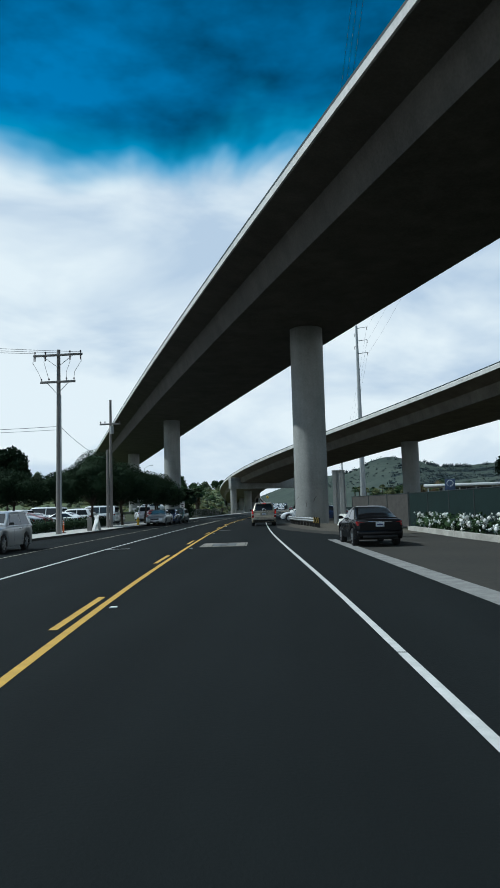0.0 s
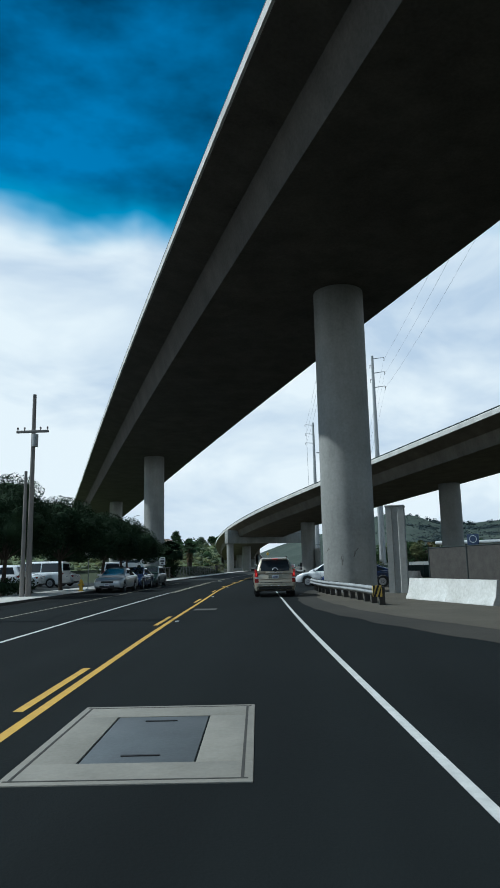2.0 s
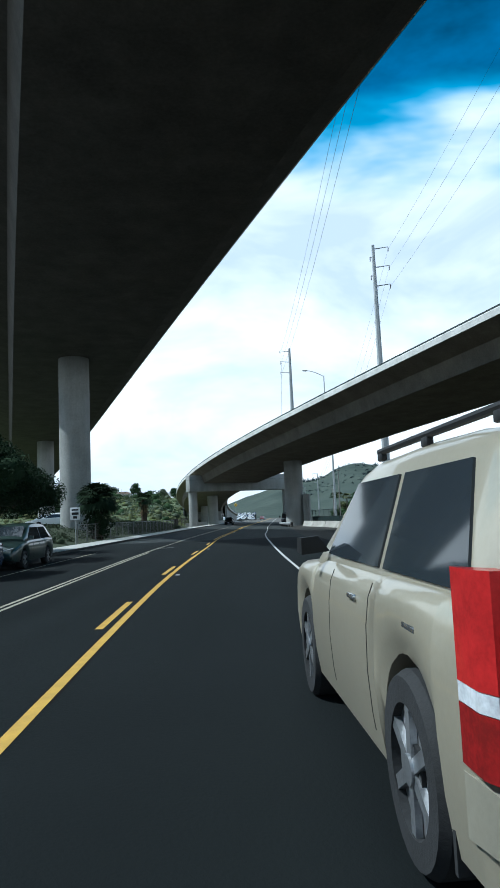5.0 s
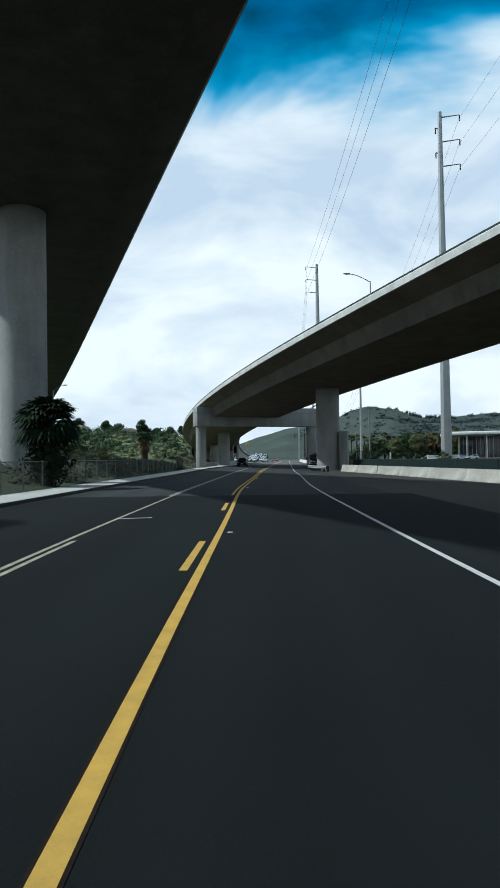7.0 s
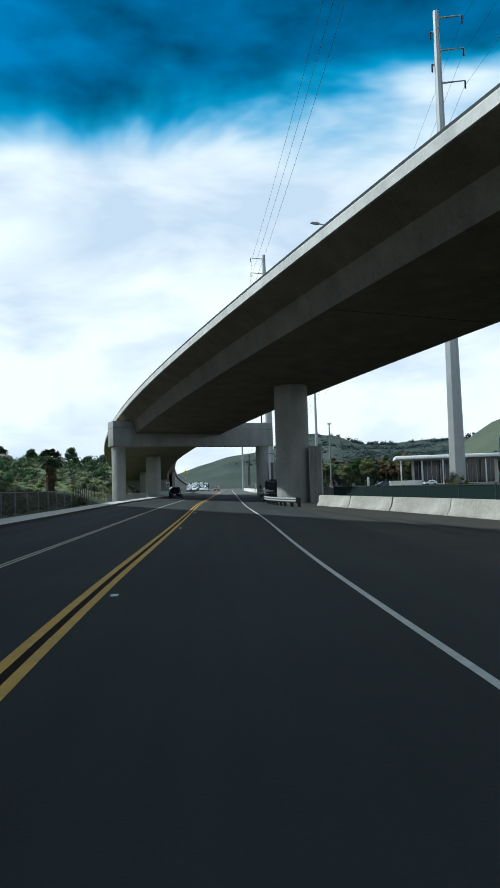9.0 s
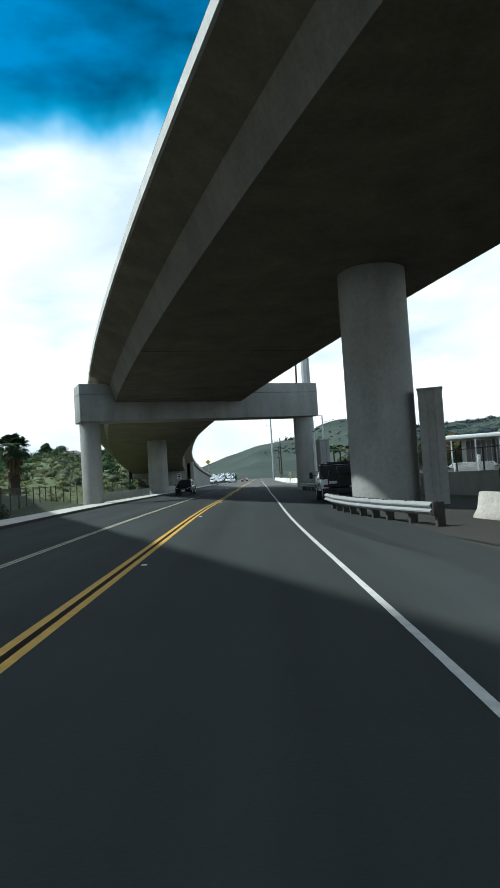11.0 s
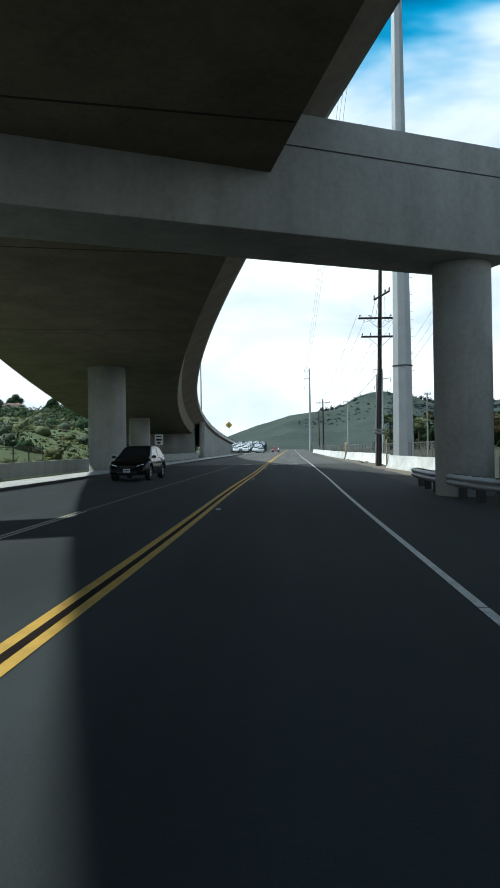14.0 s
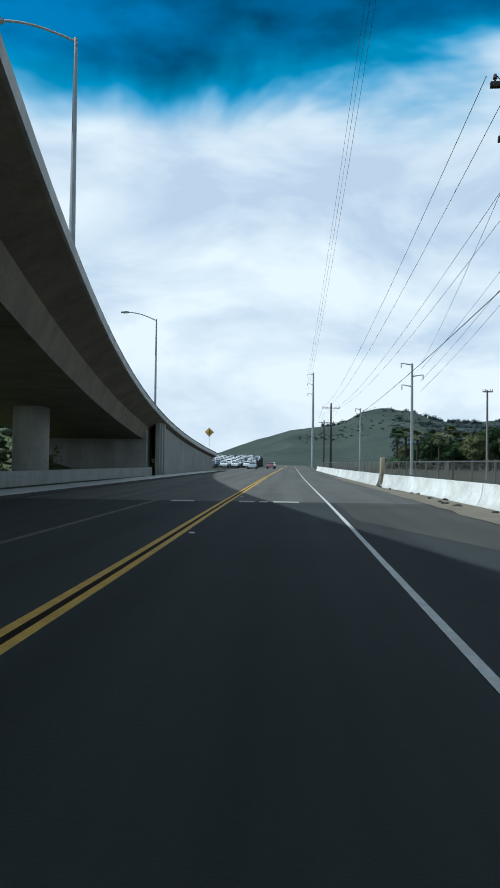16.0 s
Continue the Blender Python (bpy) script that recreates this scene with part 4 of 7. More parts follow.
def guard_rail(points, label, panel_mat="sign_yellow", drop=0.0):
    g = thing("guard_rail", label, "guard rail")
    pts = [Vector((x, y, 0)) for x, y in points]
    dense = []
    for a, b in zip(pts, pts[1:]):
        n = max(1, int((b - a).length / 0.6))
        dense += [a + (b - a) * k / n for k in range(n)]
    dense.append(pts[-1])
    prof = [(0.0, 0.40), (0.05, 0.43), (0.085, 0.47), (0.085, 0.50), (0.05, 0.53), (0.03, 0.555), (0.05, 0.58), (0.085, 0.61), (0.085, 0.64), (0.05, 0.68), (0.0, 0.71), (-0.012, 0.70), (0.035, 0.66), (0.07, 0.625), (0.035, 0.57), (0.015, 0.555), (0.035, 0.54), (0.07, 0.485), (0.035, 0.45), (-0.012, 0.41)]
    secs = []
    for i, p in enumerate(dense):
        d = (dense[min(i + 1, len(dense) - 1)] - dense[max(i - 1, 0)]).normalized()
        n = Vector((-d.y, d.x, 0))
        if n.x > 0:
            n = -n
        secs.append([tuple(p + n * o + Vector((0, 0, z - drop))) for o, z in prof])
    part("beam", loft(bmesh.new(), secs), "galvanized", g, "corrugated galvanized beam")
    travelled, last = 0.0, -9
    post = block = None
    for i, (a, b) in enumerate(zip(dense, dense[1:])):
        if travelled - last >= 1.15:
            d = (b - a).normalized()
            n = Vector((-d.y, d.x, 0))
            n = -n if n.x > 0 else n
            m = Matrix.Translation(a - n * 0.16) @ pose(0, 0, 0, 0, 0, math.degrees(math.atan2(d.y, d.x)))
            if post is None:
                post = part("post", box(bmesh.new(), (0, 0, 0.34 - drop), (0.15, 0.2, 0.72), bevel=0.012), "rail_post", g, "weathered timber post")
                post.matrix_basis = m
                block = part("block", box(bmesh.new(), (0, 0, 0), (0.14, 0.16, 0.34), bevel=0.01), "rail_post", g)
            else:
                same_mesh("post", post, m, g)
                block = same_mesh("block", block, Matrix(), g)
            block.matrix_basis = Matrix.Translation(a - n * 0.05 + Vector((0, 0, 0.555 - drop)))
            last = travelled
        travelled += (b - a).length
    if panel_mat:
        p = pts[0]
        panel = part("end_panel", box(bmesh.new(), (0, 0, 0), (0.34, 0.03, 0.38), bevel=0.01), panel_mat, g, "black striped end panel")
        panel.matrix_basis = pose(p.x, p.y - 0.12, 0.55 - drop, 0, 0, 14)
        for k in range(3):
            bm = bmesh.new()
            x = -0.3 + 0.15 * k
            hull(bm, [(x, dy, -0.19) for dy in (-0.022, -0.015)] + [(x + 0.075, dy, -0.19) for dy in (-0.022, -0.015)] + [(x + 0.225, dy, 0.19) for dy in (-0.022, -0.015)] + [(x + 0.15, dy, 0.19) for dy in (-0.022, -0.015)])
            for v in bm.verts:
                v.co.x = min(0.165, max(-0.165, v.co.x))
            part("stripe", bm, "black", panel)
    return g


guard_rail([(0.5, 45.0), (0.12, 48.0), (-0.4, 51.0), (-1.0, 54.0), (-1.45, 58.0), (-1.65, 61.0)], "galvanized guard rail on timber posts round a bridge column", drop=0.07)
guard_rail([(-2.4, 136.2), (-3.0, 139.0), (-3.42, 142.0), (-3.6, 145.0), (-3.58, 147.8)], "low galvanized guard rail on timber posts round a bridge column", None, 0.14)
guard_rail([(-1.05, 170.8), (-1.75, 174.3), (-2.25, 178.0), (-2.35, 182.0), (-2.2, 184.8)], "galvanized guard rail on timber posts beside the portal column", "plate", 0.1)


def chain_fence(points, height, label, step=3.0, mat="galvanized", screen="fence_wire"):
    mat = "dark_steel" if screen == "green_screen" else mat
    f = thing("chain_fence", label, "fence")
    pts = [Vector(p) for p in points]
    post = None
    for a, b in zip(pts, pts[1:]):
        n = max(1, round((b - a).length / step))
        for k in range(n + 1):
            p = a + (b - a) * k / n
            if post is None:
                post = part("post", tube(bmesh.new(), (0, 0, 0), (0, 0, height + 0.06), 0.038, n=8), mat, f)
                post.matrix_basis = Matrix.Translation(p)
            else:
                same_mesh("post", post, Matrix.Translation(p), f)
        up = Vector((0, 0, height))
        part("top_rail", tube(bmesh.new(), a + up, b + up, 0.022, n=6), mat, f)
        bm = bmesh.new()
        vs = [bm.verts.new(q) for q in (a + Vector((0, 0, 0.04)), b + Vector((0, 0, 0.04)), b + up, a + up)]
        face = bm.faces.new(vs)
        uv = bm.loops.layers.uv.new("UVMap")
        ln_ = (b - a).length
        for lp, co in zip(face.loops, ((0, 0), (ln_, 0), (ln_, height), (0, height))):
            lp[uv].uv = co
        part("wire_mesh", bm, screen, f, {"fence_wire": "woven wire mesh", "green_screen": "dark green screening cloth"}.get(screen, "grey-brown screening cloth"))
    return f


chain_fence([(3.2, 50.0, 0), (5.95, 41.6, 0)], 2.0, "chain-link fence hung with grey-brown screening", mat="dark_steel", screen="rail_post")
chain_fence([(6.0, 41.5, 0), (8.3, 30.0, 0), (11.0, 10.0, 0), (14.5, -18, 0)], 2.0, "chain-link fence hung with dark green screening", screen="green_screen")
chain_fence([(-0.2, 186.0, 0), (1.5, 196.0, 0), (1.3, 222.0, 0), (1.7, 260.0, 0), (2.2, 330.0, 0)], 1.55, "galvanized chain-link fence behind the barriers", mat="fence_grey")
chain_fence([(0.6, 140.0, 0), (5.0, 108.0, 0), (7.5, 92.0, 0), (11, 78, 0)], 1.15, "dark screened fence behind the barriers", screen="green_screen")
chain_fence([(-0.05, 181.0, 1.05), (0.6, 164.0, 1.05), (2.4, 154.0, 1.05), (4.7, 146.0, 1.05)], 1.0, "low chain-link fence on a concrete wall", 2.0, "dark_steel")
chain_fence([(-18.0, 97.0, 0.1), (-18.3, 120.0, 0.12), (-18.6, 148.0, 0.1)], 1.3, "dark weathered post fence below an ivy bank", 2.6, "fence_grey")
chain_fence([(-18.9, 150.0, 0.1), (-21.2, 172.0, 0.1), (-21.0, 190.0, 0.1), (-20.6, 200, 0.1)], 1.5, "dark weathered chain-link fence along the sidewalk", 2.0, "rail_post")
low = thing("low_wall", "low grey concrete wall under the ramp", "wall", kind="structure")
bm = bmesh.new()
loft(bm, [[(x, y, 0), (x, y, 0.8), (x - 0.25, y, 0.8), (x - 0.25, y, 0)] for x, y in ((-20.4, 178.0), (-20.2, 196.0), (-20.0, 215.0), (-19.4, 240.0), (-18.6, 258.0))])
part("wall", bm, "concrete", low)


# ---- pylons beside the columns ----
def pylon(x, y, h, turn, label):
    t = thing("concrete_pylon", label, "pillar", "pylons beside the columns", at=pose(x, y, 0, 0, 0, turn))
    bm = bmesh.new()
    prof = [(-0.43, -0.42), (-0.16, -0.42), (-0.12, -0.36), (0.12, -0.36), (0.16, -0.42), (0.43, -0.42), (0.43, 0.42), (-0.43, 0.42)]
    loft(bm, [[(a, b, z) for a, b in prof] for z in (-0.05, h)])
    part("shaft", bm, "concrete", t)
    part("cap", box(bmesh.new(), (0, 0, h + 0.03), (0.92, 0.9, 0.08), bevel=0.02), "concrete", t, "thin concrete cap")


pylon(2.5, 54.6, 4.1, -12, "grey grooved concrete pylon beside a viaduct column")
pylon(0.2, 145.4, 4.15, -15, "grey grooved concrete pylon beside a ramp column")
pylon(-0.15, 179.6, 4.15, 18, "grey grooved concrete pylon beside the portal column")


# ---- poles and wires ----
def steel_tower(x, y, h, r0, r1, arms, label, bolts=False, turn=0.0):
    t = thing("steel_pole", label, "power pole", "steel power poles", at=pose(x, y, 0, 0, 0, turn))
    bm = bmesh.new()
    loft(bm, [[(r * math.cos(a), r * math.sin(a), z) for a in np.linspace(0.2, 0.2 + 2 * math.pi, 8, endpoint=False)] for z, r in ((-0.1, r0), (h * 0.5, (r0 + r1) / 2), (h, r1))])
    part("shaft", bm, "pole_steel", t)
    if bolts:
        part("collar", tube(bmesh.new(), (0, 0, 6.5), (0, 0, 6.57), r0 * 0.95, n=8), "joint_and_shade", t, "dark cable clamp")
    for z, side, ln_ in arms:
        arm = part("cross_arm", tube(bmesh.new(), (0, 0, z), (side * ln_, 0, z + 0.25), 0.09, 0.05, 8), "pole_steel", t)
        bm = bmesh.new()
        for k in range(5):
            tube(bm, (side * ln_, 0, z + 0.2 - 0.14 * k), (side * ln_, 0, z + 0.12 - 0.14 * k), 0.09, 0.06, 8)
        part("insulator", bm, "insulator", arm)
    if bolts:
        for k in range(36):
            z = 2.4 + 0.55 * k
            r = r0 + (r1 - r0) * z / h
            part("step_bolt", tube(bmesh.new(), (r * 0.9, 0.1, z), (r + 0.16, 0.1, z), 0.012, n=5), "galvanized", t)
    return t


steel_tower(11.85, 147.9, 40.2, 0.66, 0.24, [(39.6, 1, 2.2), (36.8, 1, 2.2), (34.0, 1, 2.2), (38.2, -1, 0.5), (35.4, -1, 0.5)], "very tall tapered grey steel power pole with side arms")
steel_tower(1.15, 205.8, 39.6, 0.71, 0.26, [(38.9, -1, 2.2), (36.4, -1, 2.2), (33.9, -1, 2.2)], "thick tapered grey steel power pole with step bolts", True)
steel_tower(11.5, 224.3, 24.3, 0.34, 0.16, [(23.8, 1, 1.7), (22.2, 1, 1.7), (20.7, 1, 1.7)], "tall slim steel power pole with three arms")
steel_tower(2.64, 388.0, 27.2, 0.5, 0.2, [(26.6, -1, 1.6), (23.8, -1, 1.6), (21, -1, 1.6)], "distant tall steel power pole")
steel_tower(11.85, 288.0, 15.4, 0.26, 0.15, [(15.2, -1, 1.5), (13.6, 1, 1.5), (12.2, -1, 1.4)], "slim steel power pole with short arms")
steel_tower(9.5, 330.0, 12.5, 0.24, 0.14, [(12.2, -1, 1.0), (11.2, 1, 1.0)], "slim distant steel power pole")


def wood_pole(x, y, h, arms, label, mat="wood", turn=0.0, r=0.17, extra=None):
    t = thing("utility_pole", label, "utility pole", "wooden utility poles", at=pose(x, y, 0, 0, 0, turn))
    part("shaft", tube(bmesh.new(), (0, 0, -0.1), (0, 0, h), r, r * 0.62, 14), mat, t, smooth=False)
    for z, half, brace in arms:
        arm = part("cross_arm", box(bmesh.new(), (0, -0.13, z), (2 * half, 0.1, 0.13), bevel=0.008), mat, t)
        for s in ((-1, -0.93), (-1, -0.5), (1, 0.5), (1, 0.93)):
            bm = bmesh.new()
            px = s[1] * half
            tube(bm, (px, -0.13, z + 0.06), (px, -0.13, z + 0.14), 0.02, n=6)
            tube(bm, (px, -0.13, z + 0.14), (px, -0.13, z + 0.24), 0.055, 0.035, 8)
            part("insulator", bm, "insulator", arm)
        if brace:
            for s in (-1, 1):
                part("brace", tube(bmesh.new(), (s * half * 0.6, -0.13, z - 0.06), (0, -0.16, z - 0.75), 0.018, n=5), "galvanized", arm)
    if len(arms) == 2 and h < 12:
        (za, ha, _), (zc, hc, _) = arms
        for s in (-0.93, -0.5, 0.5, 0.93):
            bm = bmesh.new()
            pts = [Vector((s * ha, -0.15, za + 0.15)), Vector((s * ha * 1.06, -0.25, za - 0.45)), Vector((s * hc * 1.1, -0.3, zc + 0.55)), Vector((s * hc, -0.15, zc + 0.15))]
            for p, q in zip(pts, pts[1:]):
                tube(bm, p, q, 0.012, n=5)
            part("jumper", bm, "wire", t, "slack jumper wire")
            part("hanging_insulator", tube(bmesh.new(), (s * ha, -0.13, za - 0.07), (s * ha, -0.13, za - 0.34), 0.05, 0.035, 8), "insulator", t)
    for a, b, rr in extra or ():
        part("conduit", tube(bmesh.new(), a, b, rr, n=8), "galvanized", t, "pale riser conduit")
    return t


wood_pole(-14.8, 40.1, 11.3, [(10.95, 1.55, True), (9.3, 1.1, True)], "tall weathered wooden utility pole with two cross-arms", "wood_grey", -2, 0.17, [((0.2, -0.12, 0), (0.16, -0.1, 8.5), 0.05)])
pole_2 = wood_pole(-15.8, 54.6, 10.5, [(8.5, 0.85, False)], "slim wooden utility pole beside a shorter timber stub", "wood_grey", 0, 0.15)
bm = bmesh.new()
tube(bm, (0.16, -0.16, 7.7), (0.16, -0.16, 8.35), 0.16, n=12)
part("transformer", bm, "galvanized", pole_2, "grey pole transformer")
wood_pole(-15.98, 54.25, 6.4, [], "short bare wooden pole stub", "wood_grey", 0, 0.12)
pole_j = wood_pole(-0.2, 207.6, 15.6, [(10.0, 1.45, True), (8.75, 1.25, True)], "dark creosoted wooden utility pole with two cross-arms", "wood", -4, 0.175, [((-0.22, -0.1, 0), (-0.2, -0.1, 6.2), 0.04)])
pole_j.matrix_basis = pose(-0.2, 207.6, 0, 0, 1.2, -4)
bm = bmesh.new()
box(bm, (0, -0.26, 2.25), (0.75, 0.03, 0.16), bevel=0.006)
box(bm, (0, -0.26, 2.45), (0.75, 0.03, 0.14), bevel=0.006)
part("notice_board", bm, "wood_grey", pole_j, "two weathered boards nailed to the pole")
bm = bmesh.new()
box(bm, (0, 0, 0), (1.2, 0.1, 0.12), pose(0.1, -0.24, 11.5, 0, -30, 0), 0.008)
alley = part("alley_arm", bm, "wood", pole_j, "slanting timber arm")
for q in (-0.9, 0.4, 0.9):
    bm = bmesh.new()
    for k in range(4):
        z = 11.5 + 0.3 * q + 0.08 + 0.05 * k
        tube(bm, (0.1 + 0.55 * q, -0.24, z), (0.1 + 0.55 * q, -0.24, z + 0.04), 0.06, 0.04, 8)
    part("insulator", bm, "insulator", alley)
bm = bmesh.new()
for x, z in ((-1.3, 10.2), (-0.65, 10.2), (0.65, 10.2)):
    pts = [Vector((x, -0.13, z)), Vector((x * 0.8, -0.3, z - 0.5)), Vector((x * 0.5, -0.35, z - 0.4)), Vector((0.1 + 0.3 * x, -0.3, 11.4))]
    for a, b in zip(pts, pts[1:]):
        tube(bm, a, b, 0.012, n=5)
part("jumper", bm, "wire", pole_j, "slack black jumper wires")
wood_pole(2.1, 307.9, 11.5, [(10.7, 1.5, True)], "distant wooden utility pole with one cross-arm", "wood", 0, 0.2)
wood_pole(3.2, 345.0, 11.0, [(10.4, 1.2, False)], "distant wooden utility pole", "wood", 0, 0.18)
wood_pole(10.4, 201.9, 11.0, [(10.8, 0.35, False)], "slim grey pole with a short head", "wood_grey", 0, 0.14)
wood_pole(14.5, 262.0, 9.0, [(8.8, 0.5, False)], "slim far utility pole", "wood_grey", 0, 0.14)


def wire(a, b, sag, r=0.012):
    a, b = Vector(a), Vector(b)
    cu = bpy.data.curves.new("wire", "CURVE")
    cu.dimensions, cu.bevel_depth, cu.bevel_resolution = "3D", r, 1
    sp = cu.splines.new("POLY")
    n = 24
    sp.points.add(n)
    for k in range(n + 1):
        q = k / n
        p = a + (b - a) * q
        sp.points[k].co = (p.x, p.y, p.z - sag * 4 * q * (1 - q), 1)
    cu.materials.append(M["wire"])
    return tagged(new("power_line", cu), "thin dark overhead power cable", "cable", "overhead cables")


for dz in (39.3, 36.8, 34.3):
    wire((-0.75, 206.6, dz), (5.0, 40.0, dz + 1.0), 3.0, 0.016)
    wire((-0.75, 206.6, dz), (1.0, 388.0, dz - 12.6), 3.0, 0.014)
for dz in (39.4, 36.6, 33.8):
    wire((14.0, 147.9, dz), (17.0, 30.0, dz + 1), 2.0, 0.012)
    wire((14.0, 147.9, dz), (13.2, 224.3, dz - 15.8), 1.5, 0.012)
for dz, sx in ((23.6, 1.7), (22.0, 1.7), (20.6, 1.7)):
    wire((11.5 + sx, 224.3, dz), (11.85 + 1.2, 288.0, dz - 9), 0.8, 0.016)
for k, off in enumerate((-1.35, -0.7, 0.7, 1.35)):
    wire((-0.2 + off, 207.5, 10.2), (2.1 + off, 307.8, 10.9), 1.4, 0.009)
    wire((2.1 + off, 307.8, 10.9), (4.0 + off, 420.0, 10.9), 1.4, 0.009)
wire((-0.2, 207.5, 10.0), (12.0, 288.0, 13.8), 0.8, 0.009)
wire((-0.1, 207.5, 6.4), (2.1, 307.8, 7.5), 1.0, 0.014)
for off in (-1.4, 0.0, 1.4):
    wire((-14.8 + off, 40.0, 11.1), (-40 + off, 20.0, 11.0), 0.6, 0.012)
wire((-14.9, 40.1, 6.6), (-48.0, 36.0, 7.2), 0.5, 0.014)
wire((-14.9, 40.1, 6.4), (-48.0, 34.0, 6.9), 0.5, 0.012)
wire((-14.6, 40.1, 6.5), (-15.8, 54.6, 5.6), 0.35, 0.014)


def street_lamp(x, y, z, h, reach, label, turn=0.0):
    t = thing("street_lamp", label, "street lamp", "highway lamps", at=pose(x, y, z, 0, 0, turn))
    part("pole", tube(bmesh.new(), (0, 0, 0), (0, 0, h), 0.11, 0.06, 10), "pole_steel", t)
    bm = bmesh.new()
    pts = [Vector((-reach * q, 0, h - 0.12 + 0.75 * math.sin(q * math.pi / 2))) for q in np.linspace(0, 1, 8)]
    for a, b in zip(pts, pts[1:]):
        tube(bm, a, b, 0.045, n=8)
    arm = part("arm", bm, "pole_steel", t)
    bm = bmesh.new()
    hull(bm, [(-reach + 0.1 - 0.75 * a, s * w, h + 0.63 + dz) for a, w, dz in ((0, 0.07, 0.05), (0.25, 0.16, 0.08), (1, 0.12, 0.04), (0, 0.07, -0.05), (0.3, 0.16, -0.06), (1, 0.1, -0.04)) for s in (-1, 1)])
    head = part("head", bm, "galvanized", t, "flat cobra-head lamp")
    part("lens", box(bmesh.new(), (-reach - 0.3, 0, h + 0.56), (0.36, 0.2, 0.04), bevel=0.015), "lamp_glass", head)
    return t


for y, turn in ((213.4, 0), (253.3, 0), (145.0, 20)):
    p = deck_point(RAMP, y, 6.3, 2.5)
    top = {213.4: 15.6, 253.3: 14.3, 145.0: 21.0}[y]
    street_lamp(p[0], p[1], p[2], top - p[2], 2.6, "galvanized highway lamp on the ramp parapet", turn)
street_lamp(-42.0, 176.0, 3.0, 9.5, 2.4, "distant galvanized street lamp", 150)


def sign(x, y, z, w, h, kind, label, turn=0.0, post=True, bars=3):
    t = thing("road_sign", label, "sign", at=pose(x, y, 0, 0, 0, turn))
    if post:
        part("post", tube(bmesh.new(), (0, 0, -0.1 if z < 5 else z - 2.2), (0, 0, z + h / 2), 0.03, n=8), "galvanized", t)
    if kind == "diamond":
        bm = box(bmesh.new(), (0, 0, 0), (w, 0.02, w), pose(0, -0.05, z, 0, 45, 0), 0.004)
        pl = part("plate", bm, "sign_yellow", t, "yellow diamond plate")
        part("symbol", box(bmesh.new(), (0, -0.064, z), (w * 0.16, 0.006, w * 0.6)), "black", pl)
    else:
        pl = part("plate", box(bmesh.new(), (0, -0.05, z), (w, 0.02, h), bevel=0.004), "white_board", t)
        for k in range(bars):
            part("bar", box(bmesh.new(), (0, -0.064, z + h * (0.3 - 0.3 * k)), (w * (0.7 if k < 2 else 0.4), 0.006, h * (0.12 if k < 1 else 0.2))), "black", pl)
    return t


sign(-17.1, 93.4, 2.1, 0.62, 0.78, "plate", "white rectangular road sign on a steel post")
sign(-16.1, 212.8, 2.1, 0.62, 0.78, "plate", "white rectangular road sign on a steel post")
sign(-17.1, 295.7, 5.9, 1.0, 1.0, "diamond", "yellow diamond warning sign above the ramp")
sign(-15.9, 64.5, 2.6, 0.5, 0.7, "plate", "small white parking sign on a steel post", 180)


# ---- vehicles ----
def wheel(parent, x, y, r, w, side):
    t = part("wheel", tube(bmesh.new(), (x - side * w * 0.45, y, r), (x - side * 0.02, y, r), r * 0.3, n=10), "black", parent)
    bm = bmesh.new()
    prof = [(0.0, 0.66), (0.0, 0.93), (0.04, 1.0), (w - 0.04, 1.0), (w, 0.93), (w, 0.66)]
    secs = []
    for a in np.linspace(0, 2 * math.pi, 28, endpoint=False):
        secs.append([(x - side * o, y + r * q * math.cos(a), r + r * q * math.sin(a)) for o, q in prof])
    secs.append(secs[0])
    loft(bm, secs, closed=True, caps=False)
    part("tyre", bm, "rubber", t)
    bm = bmesh.new()
    tube(bm, (x - side * 0.06, y, r), (x - side * 0.04, y, r), r * 0.67, n=24)
    for k in range(6):
        a = k * math.pi / 3
        m = Matrix.Translation((x - side * 0.022, y, r)) @ Matrix.Rotation(a, 4, "X")
        box(bm, (0, 0, r * 0.36), (0.03, r * 0.15, r * 0.58), m)
    tube(bm, (x - side * 0.04, y, r), (x + side * 0.005, y, r), r * 0.16, n=12)
    part("rim", bm, "rim", t)


